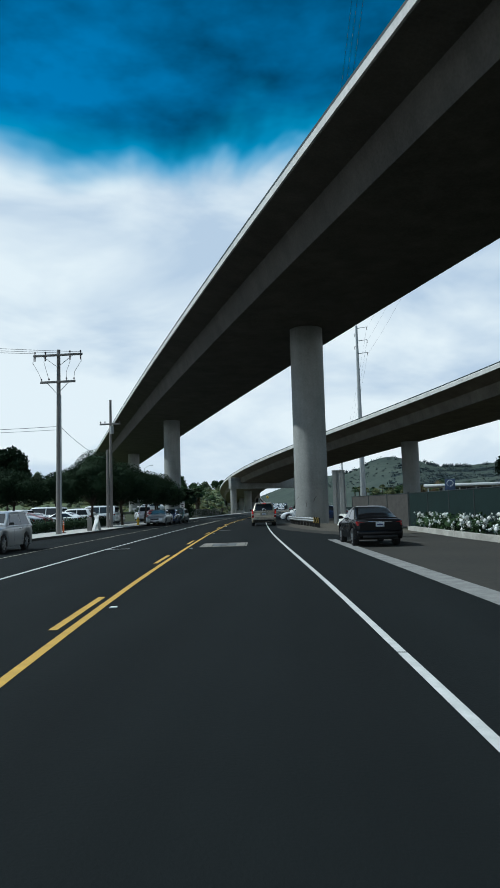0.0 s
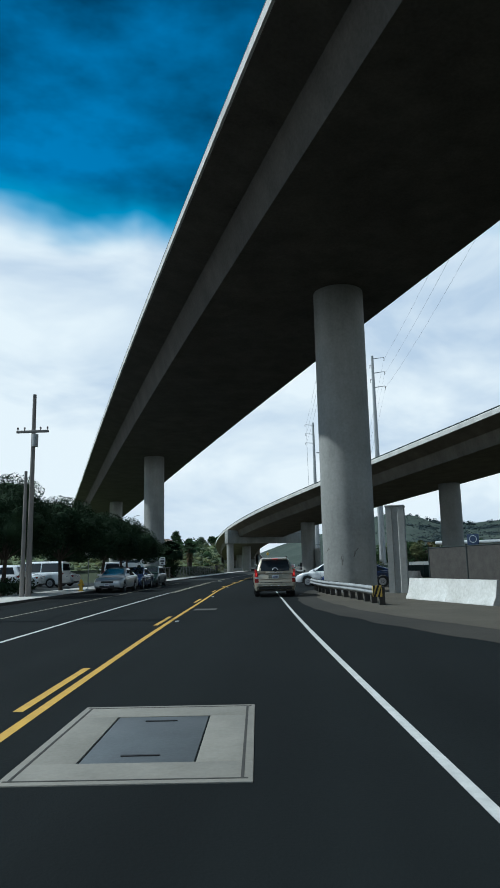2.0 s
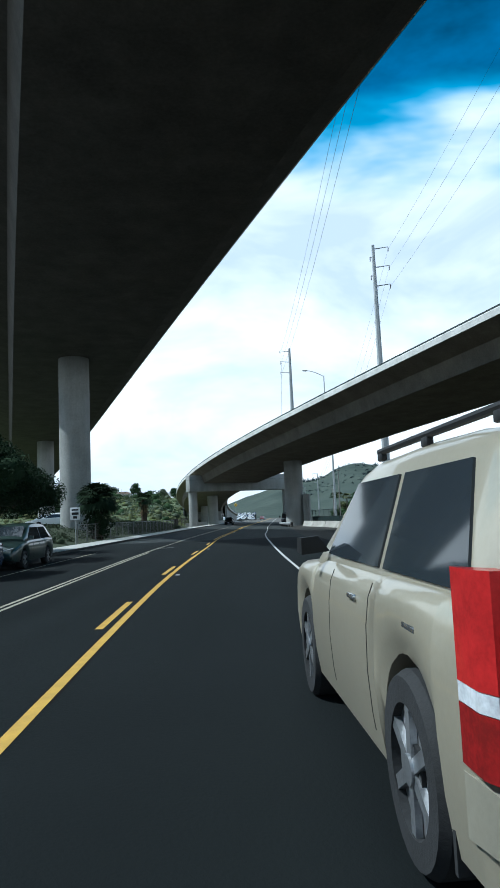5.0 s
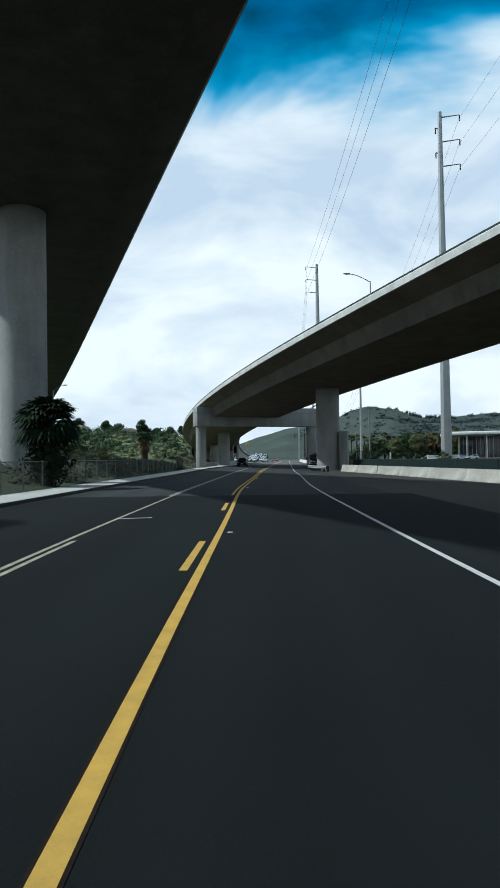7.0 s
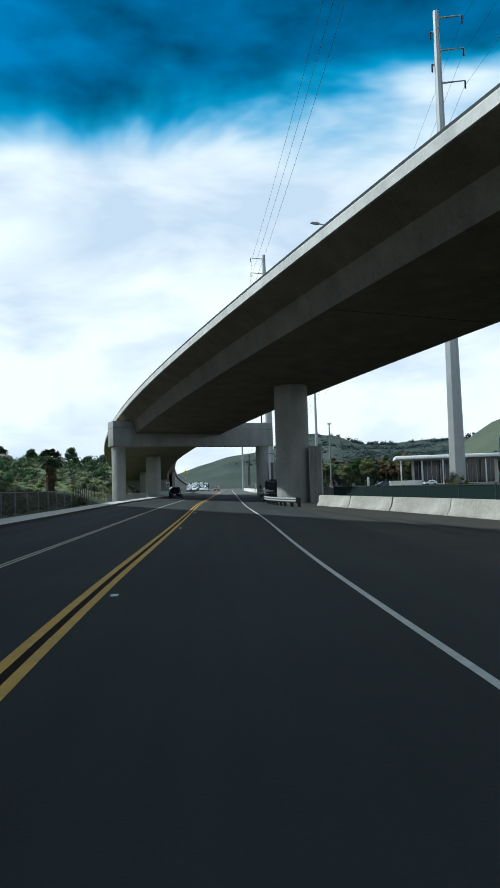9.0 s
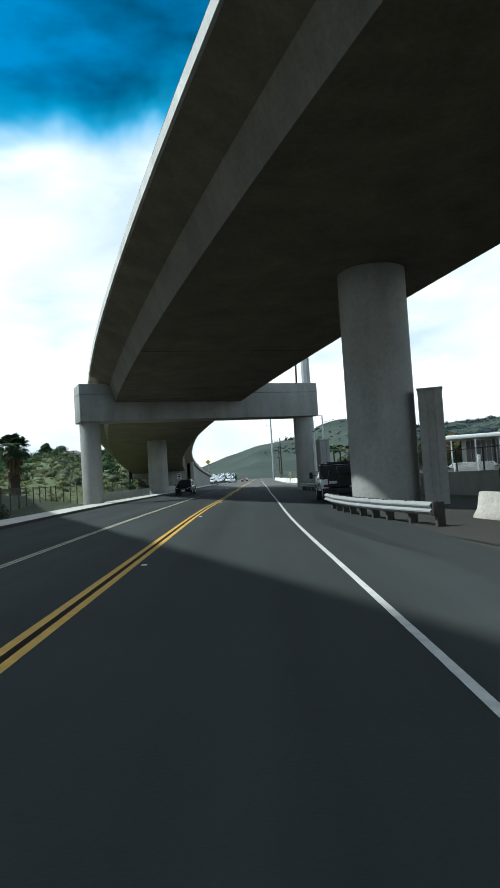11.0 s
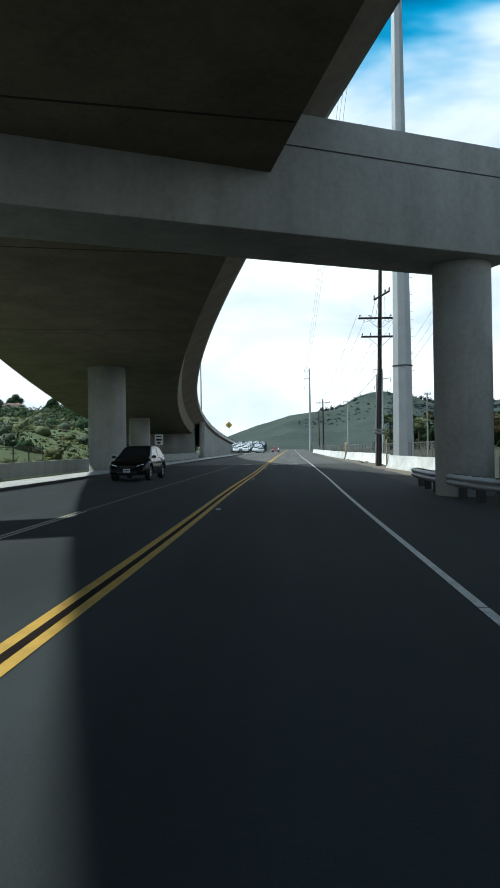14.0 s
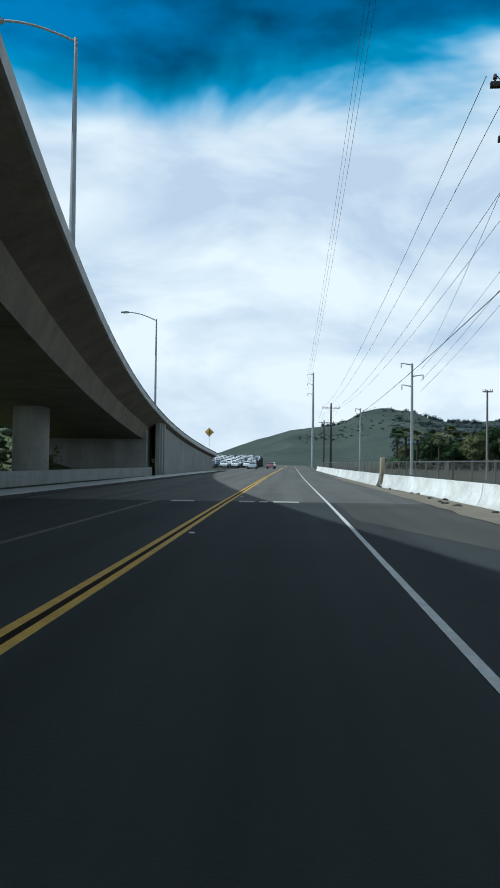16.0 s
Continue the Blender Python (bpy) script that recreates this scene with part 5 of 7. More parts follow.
KINDS = {
    # length, width, wheel radius, axle positions, belt line and roof outline as (y from the rear, z)
    "sedan": dict(L=4.7, W=1.80, r=0.33, ax=(0.95, 3.72), sh=[(0, 0.9), (0.1, 0.98), (0.9, 1.0), (3.1, 0.95), (4.2, 0.84), (4.6, 0.68), (4.7, 0.55)], base=(0.42, 3.5), roof=(1.45, 2.45), belt=0.95, top=1.43),
    "hatch": dict(L=4.3, W=1.76, r=0.32, ax=(0.8, 3.4), sh=[(0, 0.88), (0.1, 0.97), (0.8, 0.99), (2.9, 0.96), (3.8, 0.86), (4.2, 0.7), (4.3, 0.55)], base=(0.08, 3.3), roof=(0.55, 2.3), belt=0.95, top=1.5),
    "suv": dict(L=4.75, W=1.88, r=0.39, ax=(0.92, 3.72), sh=[(0, 1.02), (0.08, 1.12), (0.6, 1.14), (3.0, 1.12), (3.3, 1.08), (4.4, 1.02), (4.68, 0.9), (4.75, 0.7)], base=(0.02, 3.35), roof=(0.36, 2.55), belt=1.12, top=1.72),
    "van": dict(L=5.2, W=1.95, r=0.36, ax=(1.0, 4.1), sh=[(0, 1.1), (0.06, 1.2), (0.6, 1.22), (3.9, 1.15), (4.2, 1.08), (5.0, 0.95), (5.15, 0.8), (5.2, 0.6)], base=(0.02, 4.2), roof=(0.12, 3.4), belt=1.2, top=2.0),
}


def car(kind, paint, label, m, group="parked vehicles", brake="red_lens", name="car", rack=False):
    k = KINDS[kind]
    L, W, r = k["L"], k["W"], k["r"]
    t = thing(name, label, "car", group, at=m)
    sh_y, sh_z = [p[0] for p in k["sh"]], [p[1] for p in k["sh"]]
    ys = sorted(set([0.0, 0.03, 0.09, 0.2, L - 0.2, L - 0.09, L - 0.03] + list(np.linspace(0, L, 20)) + [a + d for a in k["ax"] for d in np.array((-1.0, -0.97, -0.85, -0.6, -0.3, 0, 0.3, 0.6, 0.85, 0.97, 1.0)) * (r + 0.06)]))
    secs = []
    for y in ys:
        zs = float(np.interp(y, sh_y, sh_z))
        tip = max(0, 1 - y / 0.2, 1 - (L - y) / 0.2)
        zb = 0.27 + 0.1 * tip
        for a in k["ax"]:
            d = abs(y - a)
            if d < r + 0.06:
                zb = max(zb, min(zs - 0.12, r + math.sqrt(max(0, (r + 0.06) ** 2 - d * d))))
        w = W / 2 * (1 - 0.07 * max(0, 1 - y / 0.4) ** 2 - 0.14 * max(0, 1 - (L - y) / 0.7) ** 2) - 0.09 * tip ** 2
        half = []
        for q, f in ((0.0, 0.955), (0.22, 0.985), (0.45, 1.0), (0.7, 0.995), (0.86, 0.975), (0.95, 0.94)):
            half.append((w * f, zb + (zs - 0.03 * tip - zb) * q))
        half += [(w * 0.88, zs - 0.03 * tip), (w * 0.5, zs + 0.025 - 0.03 * tip)]
        secs.append([(x, y, z) for x, z in half] + [(-x, y, z) for x, z in reversed(half)])
    part("body", loft(bmesh.new(), secs), paint, t)
    part("underbody", box(bmesh.new(), (0, L / 2, 0.42), (W * 0.8, L * 0.93, 0.34)), "black", t)
    (b0, b1), (r0, r1), zb, zt = k["base"], k["roof"], k["belt"], k["top"]
    wb, wr = W / 2 * 0.9, W / 2 * 0.70

    def side_x(z):
        return wb + (wr - wb) * (z - zb) / (zt - zb)

    # painted cabin shell: roof, pillars and window surrounds in one
    secs = []
    for y, z in ((b0, zb + 0.09), (b0 + (r0 - b0) * 0.5, zb + (zt - zb) * 0.54), (r0 - 0.05, zt - 0.05), (r0 + 0.08, zt), (r0 + 0.4, zt + 0.03), ((r0 + r1) / 2, zt + 0.045), (r1 - 0.3, zt + 0.03), (r1, zt - 0.02), (r1 + (b1 - r1) * 0.5, zb + (zt - zb) * 0.48), (b1, zb + 0.06)):
        half = [(side_x(zb - 0.05), zb - 0.05), (side_x(z - 0.08), z - 0.08), (side_x(z - 0.03) - 0.025, z - 0.03), (side_x(z) - 0.09, z), (side_x(z) * 0.45, z + 0.015)]
        secs.append([(x, y, zz) for x, zz in half] + [(-x, y, zz) for x, zz in reversed(half)])
    part("cabin", loft(bmesh.new(), secs), paint, t)

    def pane(name, corners, out, label=""):
        bm = hull(bmesh.new(), [tuple(Vector(c) + Vector(out) * d) for c in corners for d in (-0.01, 0.008)])
        return part(name, bm, "glass", t, label)

    lo, hi = zb + 0.03, zt - 0.1
    q0, q1 = (lo - zb) / (zt - zb), (hi - zb) / (zt - zb)
    rear = lambda q: b0 + (r0 - b0) * q
    front = lambda q: b1 + (r1 - b1) * q
    mid = (r0 + r1) / 2 + 0.05
    for s in (-1, 1):
        pane("side_window", [(s * (side_x(lo) + 0.004), rear(q0) + 0.3, lo), (s * (side_x(lo) + 0.004), mid - 0.05, lo), (s * (side_x(hi) + 0.004), mid - 0.05, hi), (s * (side_x(hi) + 0.004), rear(q1) + 0.26, hi)], (s, 0, 0.3))
        pane("side_window", [(s * (side_x(lo) + 0.004), mid + 0.05, lo), (s * (side_x(lo) + 0.004), front(q0) - 0.34, lo), (s * (side_x(hi) + 0.004), front(q1) - 0.16, hi), (s * (side_x(hi) + 0.004), mid + 0.05, hi)], (s, 0, 0.3))
    qa, qb = 0.14, 0.86
    for nm, f, dy in (("rear_window", rear, -1), ("windscreen", front, 1)):
        pts = []
        for q in (qa, qb):
            z = zb + (zt - zb) * q
            pts += [(s * (side_x(z) - 0.11), f(q), z + 0.005) for s in (-1, 1)]
        slope = Vector((0, dy * (zt - zb), abs((r0 - b0) if dy < 0 else (b1 - r1)))).normalized()
        pane(nm, [tuple(Vector(p) + slope * 0.022) for p in pts], slope, "dark raked glass")
    zl = float(np.interp(0.1, sh_y, sh_z))
    for s in (-1, 1):
        for y in k["ax"]:
            wheel(t, s * W / 2 * 0.985, y, r, 0.22, s)
        bm = hull(bmesh.new(), [(s * (W / 2 * 0.9 + dx), b1 - 0.42 + dy, zb + 0.03 + dz) for dx, dy, dz in ((0, 0, 0.02), (0, 0.1, 0.02), (0.2, 0.02, 0), (0.22, 0.1, 0.02), (0.2, 0.0, 0.12), (0.22, 0.09, 0.12), (0.08, 0.0, 0.13), (0.07, 0.1, 0.13))])
        part("mirror", bm, paint if kind != "suv" else "black", t)
        if brake:
            bm = hull(bmesh.new(), [(s * x, y, zl - dz) for x, y, dz in ((W / 2 * 0.58, 0.0, 0.10), (W / 2 * 0.58, 0.0, 0.2), (W / 2 * 0.9, 0.03, 0.05), (W / 2 * 0.9, 0.03, 0.22), (W / 2 * 0.965, 0.26, 0.07), (W / 2 * 0.965, 0.24, 0.19), (W / 2 * 0.6, 0.12, 0.1), (W / 2 * 0.6, 0.12, 0.2))])
            part("tail_light", bm, brake, t, "dark red tail light")
        zf = float(np.interp(L - 0.35, sh_y, sh_z))
        bm = hull(bmesh.new(), [(s * x, L - y, zf - dz) for x, y, dz in ((W / 2 * 0.5, 0.06, 0.12), (W / 2 * 0.5, 0.06, 0.2), (W / 2 * 0.8, 0.16, 0.06), (W / 2 * 0.8, 0.14, 0.2), (W / 2 * 0.93, 0.5, 0.05), (W / 2 * 0.93, 0.42, 0.14), (W / 2 * 0.6, 0.3, 0.1))])
        part("headlight", bm, "lamp_glass", t, "clear headlight")
        for y in (mid - 0.75, mid + 0.35):
            part("door_handle", box(bmesh.new(), (s * (W / 2 * 0.985), y, zb - 0.14), (0.03, 0.17, 0.03), bevel=0.008), "chrome" if kind == "suv" else paint, t)
        for y in (mid, mid + 1.05):
            zs = float(np.interp(y, sh_y, sh_z))
            rows = []
            for q, f in ((0.12, 0.972), (0.22, 0.985), (0.45, 1.0), (0.7, 0.995), (0.86, 0.975), (0.94, 0.945)):
                x, z = W / 2 * f, 0.27 + (zs - 0.27) * q
                rows.append([(s * (x + 0.002), y - 0.005, z), (s * (x + 0.002), y + 0.005, z), (s * (x - 0.02), y + 0.005, z), (s * (x - 0.02), y - 0.005, z)])
            part("door_seam", loft(bmesh.new(), rows), "black", t)
    part("rear_bumper", box(bmesh.new(), (0, 0.09, 0.47), (W * 0.93, 0.24, 0.26), bevel=0.08), paint, t)
    part("front_bumper", box(bmesh.new(), (0, L - 0.12, 0.44), (W * 0.84, 0.24, 0.28), bevel=0.09), paint, t)
    if kind == "sedan":
        part("lid_trim", box(bmesh.new(), (0, -0.012, 0.905), (W * 0.5, 0.03, 0.022), bevel=0.008), "chrome", t, "thin bright trim across the boot lid")
        part("lower_valance", box(bmesh.new(), (0, -0.02, 0.36), (W * 0.7, 0.06, 0.1), bevel=0.02), "black", t)
    part("air_intake", box(bmesh.new(), (0, L - 0.02, 0.38), (W * 0.5, 0.06, 0.1), bevel=0.02), "black", t)
    part("grille", box(bmesh.new(), (0, L - 0.03, 0.62), (W * 0.42, 0.06, 0.12), bevel=0.02), "black", t)
    for y, z in ((-0.02, 0.80 if kind == "sedan" else 0.84), (L + 0.005, 0.47)):
        z = z + 0.06 if kind == "suv" and y < 1 else z
        pl = part("licence_plate", box(bmesh.new(), (0, y, z), (0.31, 0.02, 0.16), bevel=0.005), "plate", t)
        part("plate_bar", box(bmesh.new(), (0, y + (-0.012 if y < 1 else 0.012), z), (0.22, 0.006, 0.05)), "plate_ink", pl)
    return t


def far_car(x, y, z, paint, label, turn=178):
    """A car too far off to show more than body, glass and wheels."""
    t = thing("car", label, "car", "far parked vehicles", at=pose(x, y, z, 0, 0, turn))
    part("body", hull(bmesh.new(), [(s * w, yy, zz) for s in (-1, 1) for w, yy, zz in ((0.82, 0, 0.4), (0.86, 0.05, 0.9), (0.88, 2.2, 0.32), (0.88, 3.2, 0.95), (0.8, 4.4, 0.4), (0.78, 4.35, 0.75), (0.88, 0.5, 0.3))]), paint, t)
    part("cabin", hull(bmesh.new(), [(s * w, yy, zz) for s in (-1, 1) for w, yy, zz in ((0.78, 0.2, 0.9), (0.78, 3.3, 0.92), (0.62, 0.7, 1.42), (0.6, 2.4, 1.42))]), paint, t)
    part("windscreen", hull(bmesh.new(), [(s * w, yy + d, zz + d) for s in (-1, 1) for d in (-0.02, 0.02) for w, yy, zz in ((0.66, 3.12, 1.0), (0.54, 2.5, 1.36))]), "glass", t)
    for s in (-1, 1):
        part("side_window", hull(bmesh.new(), [(s * (w + d), yy, zz) for d in (-0.02, 0.012) for w, yy, zz in ((0.76, 0.6, 0.98), (0.76, 2.8, 0.98), (0.65, 0.9, 1.34), (0.63, 2.3, 1.34))]), "glass", t)
    part("roof", hull(bmesh.new(), [(s * w, yy, zz) for s in (-1, 1) for w, yy, zz in ((0.64, 0.6, 1.40), (0.62, 2.45, 1.40), (0.5, 0.8, 1.5), (0.5, 2.2, 1.5))]), paint, t)
    for s in (-1, 1):
        for yy in (0.85, 3.5):
            part("wheel", tube(bmesh.new(), (s * 0.7, yy, 0.32), (s * 0.9, yy, 0.32), 0.32, n=12), "rubber", t)
    return t
# the gold SUV at the edge of the lane
suv = car("suv", "gold_paint", "gold SUV with dark tinted rear window and lit brake lights", pose(-3.33, 52.4, 0, 0, 0, 5.2), "", "")
bm = hull(bmesh.new(), [(s * w, y, z) for w, y, z in ((0.665, -0.012, 1.17), (0.59, 0.215, 1.645), (0.665, 0.03, 1.17), (0.59, 0.25, 1.645)) for s in (-1, 1)])
part("tailgate_glass", bm, "glass", suv, "dark tinted tailgate window")
part("spoiler", hull(bmesh.new(), [(s * w, y, z) for s in (-1, 1) for w, y, z in ((0.58, 0.1, 1.70), (0.56, 0.11, 1.735), (0.6, 0.42, 1.66), (0.57, 0.45, 1.77))]), "gold_paint", suv)
part("brake_light", box(bmesh.new(), (0, 0.1, 1.712), (0.3, 0.03, 0.028), bevel=0.008), "brake_lens", suv, "high red brake light")
part("tailgate_trim", box(bmesh.new(), (0, -0.016, 1.085), (0.82, 0.05, 0.075), bevel=0.02), "gold_trim", suv)
part("garnish", box(bmesh.new(), (0, -0.042, 1.09), (0.74, 0.012, 0.018), bevel=0.004), "chrome", suv)
part("plate_recess", box(bmesh.new(), (0, -0.0, 0.93), (0.62, 0.04, 0.2), bevel=0.02), "gold_trim", suv)
part("tailgate_crease", box(bmesh.new(), (0, -0.02, 0.815), (1.46, 0.05, 0.05), bevel=0.02), "gold_paint", suv)
part("lower_seam", box(bmesh.new(), (0, -0.005, 0.655), (1.46, 0.03, 0.02)), "black", suv)
part("bumper_step", hull(bmesh.new(), [(s * w, y, z) for s in (-1, 1) for w, y, z in ((0.93, 0.25, 0.62), (0.9, -0.05, 0.62), (0.8, -0.13, 0.61), (0.8, -0.13, 0.5), (0.88, 0.0, 0.42), (0.93, 0.25, 0.42))]), "gold_trim", suv, "beige rear bumper")
part("bumper_underside", box(bmesh.new(), (0, 0.02, 0.4), (1.5, 0.2, 0.08), bevel=0.02), "black", suv)
for k in range(4):
    part("step_pad", box(bmesh.new(), (-0.48 + 0.32 * k, -0.135, 0.515), (0.13, 0.02, 0.035), bevel=0.006), "chrome", suv)
for s in (-1, 1):
    def lamp(z0, z1, w0, w1):
        return hull(bmesh.new(), [(s * x, y, z) for z, w in ((z0, w0), (z1, w1)) for x, y in ((0.885 - w, -0.012), (0.885 - w, 0.1), (0.9, 0.01), (0.932, 0.08), (0.935, 0.24))])
    part("tail_lamp", lamp(0.90, 1.25, 0.12, 0.04), "tail_lens", suv, "red tail lamp")
    part("brake_bulb", box(bmesh.new(), (s * 0.855, -0.012, 1.02), (0.06, 0.02, 0.13), bevel=0.009), "brake_lens", suv, "lit brake lamp")
    part("reverse_lamp", lamp(0.838, 0.897, 0.125, 0.12), "lamp_glass", suv, "clear reversing lamp")
    part("lower_lamp", lamp(0.65, 0.835, 0.12, 0.125), "red_lens", suv)
    part("roof_rail", tube(bmesh.new(), (s * 0.58, 0.5, 1.81), (s * 0.58, 2.4, 1.81), 0.022, n=8), "black", suv)
    for y in (0.55, 1.45, 2.35):
        part("rail_foot", box(bmesh.new(), (s * 0.58, y, 1.775), (0.04, 0.1, 0.05), bevel=0.01), "black", suv)
    part("mud_flap", box(bmesh.new(), (s * 0.78, 0.45, 0.38), (0.26, 0.03, 0.34)), "rubber", suv)
part("rear_wiper", tube(bmesh.new(), (0.02, -0.03, 1.19), (0.4, -0.005, 1.235), 0.014, n=6), "black", suv)
part("wiper_pivot", tube(bmesh.new(), (0, -0.05, 1.17), (0, 0.02, 1.18), 0.04, n=10), "black", suv)
bm = bmesh.new()
pts = [Vector((0.12 * math.cos(a), -0.02 + 0.04 * math.sin(a), 1.19 + 0.12 * math.sin(a))) for a in np.linspace(0.1, 3.04, 10)]
for a, b in zip(pts, pts[1:]):
    tube(bm, a, b, 0.018, n=6)
part("parking_mirror", bm, "plate", suv, "small arched rear parking mirror")
part("exhaust_pipe", tube(bmesh.new(), (0.55, -0.02, 0.36), (0.55, 0.4, 0.36), 0.03, n=10), "chrome", suv)
part("axle", tube(bmesh.new(), (-0.8, 0.92, 0.39), (0.8, 0.92, 0.39), 0.06, n=8), "black", suv)

car("sedan", "black_paint", "glossy black sedan parked on the shoulder", pose(2.36, 23.2, 0, 0, 0, 6) @ Matrix.Scale(0.91, 4))
car("hatch", "white_car", "white hatchback parked nose-out under the viaduct", pose(1.65, 67.1, 0, 0, 0, 77))
car("sedan", "blue_car", "dark blue sedan parked behind the guard rail", pose(3.7, 63.9, 0, 0, 0, 82))
car("sedan", "red_car", "dark red sedan parked under the viaduct", pose(2.2, 71.0, 0, 0, 0, 80))
car("sedan", "silver_car", "silver sedan parked at the kerb", pose(-14.0, 66.6, 0, 0, 0, 181))
car("sedan", "blue_car", "dark blue sedan parked at the kerb", pose(-14.1, 71.9, 0, 0, 0, 181))
car("hatch", "green_car", "dark green hatchback parked at the kerb", pose(-14.2, 77.2, 0, 0, 0, 181))
car("suv", "silver_car", "small silver SUV parked near the kerb", pose(-11.9, 27.2, 0, 0, 0, 184) @ Matrix.Scale(0.86, 4))
lot = [("sedan", "silver_car", -21.5, 54.0, 80), ("van", "white_car", -25.5, 71.0, 88), ("suv", "white_car", -26.5, 76.5, 92), ("sedan", "white_car", -26.0, 81.0, 88), ("van", "white_car", -21.5, 90.0, 20),
       ("sedan", "red_car", -22.5, 58.6, 84), ("suv", "silver_car", -25.5, 62.5, 86), ("sedan", "white_car", -25.0, 66.5, 95), ("sedan", "silver_car", -34.0, 60.0, 90), ("suv", "white_car", -35.0, 70.0, 90),
       ("sedan", "white_car", -34.5, 80.0, 90), ("sedan", "blue_car", -30.0, 48.0, 85), ("suv", "white_car", -33.0, 43.0, 90), ("sedan", "red_car", -19.5, 86.0, 10),
       ("sedan", "white_car", -21.0, 63.5, 84), ("suv", "white_car", -21.2, 67.2, 86), ("sedan", "white_car", -21.5, 71.0, 92), ("van", "white_car", -21.0, 75.0, 88), ("sedan", "silver_car", -21.5, 79.0, 86), ("sedan", "white_car", -26.5, 58.0, 88), ("sedan", "red_car", -24.5, 50.5, 86), ("suv", "white_car", -24.5, 46.0, 84)]
for kind, paint, x, y, turn in lot:
    tone = {"white_car": "white", "silver_car": "silver", "red_car": "dark red", "blue_car": "dark blue"}[paint]
    car(kind, paint, tone + " " + ("van" if kind == "van" else "SUV" if kind == "suv" else "sedan") + " parked in the lot under trees", pose(x, y, 0.03, 0, 0, turn), "vehicles in the parking lot")
car("hatch", "black_paint", "small black car in the oncoming lane", pose(-13.3, 194.4, 0, 0, 0, 178), "oncoming vehicles")
rng = random.Random(77)
for row in range(7):
    for k in range(8):
        x, y = -14.0 - 2.6 * k + 0.1 * row + rng.uniform(-0.2, 0.2), 352 + 11 * row + rng.uniform(-1, 1)
        paint = rng.choice(("white_car", "white_car", "white_car", "silver_car", "white_car", "blue_car"))
        far_car(x, y, 0.0 + 0.032 * (y - 346), paint, {"white_car": "white", "silver_car": "silver", "blue_car": "dark blue"}[paint] + " car parked in a dense far lot", 178)
for x, y, paint, tone in ((-12.1, 338, "silver_car", "silver"), (-8.6, 356, "red_car", "dark red"), (-8.4, 372, "white_car", "white")):
    far_car(x, y, 0, paint, tone + " car queued far down the road")


far_car(-26.0, 124.0, 1.25, "white_car", "white car parked above the ivy bank", 90)
far_car(-29.0, 130.0, 1.2, "silver_car", "silver car parked above the ivy bank", 80)


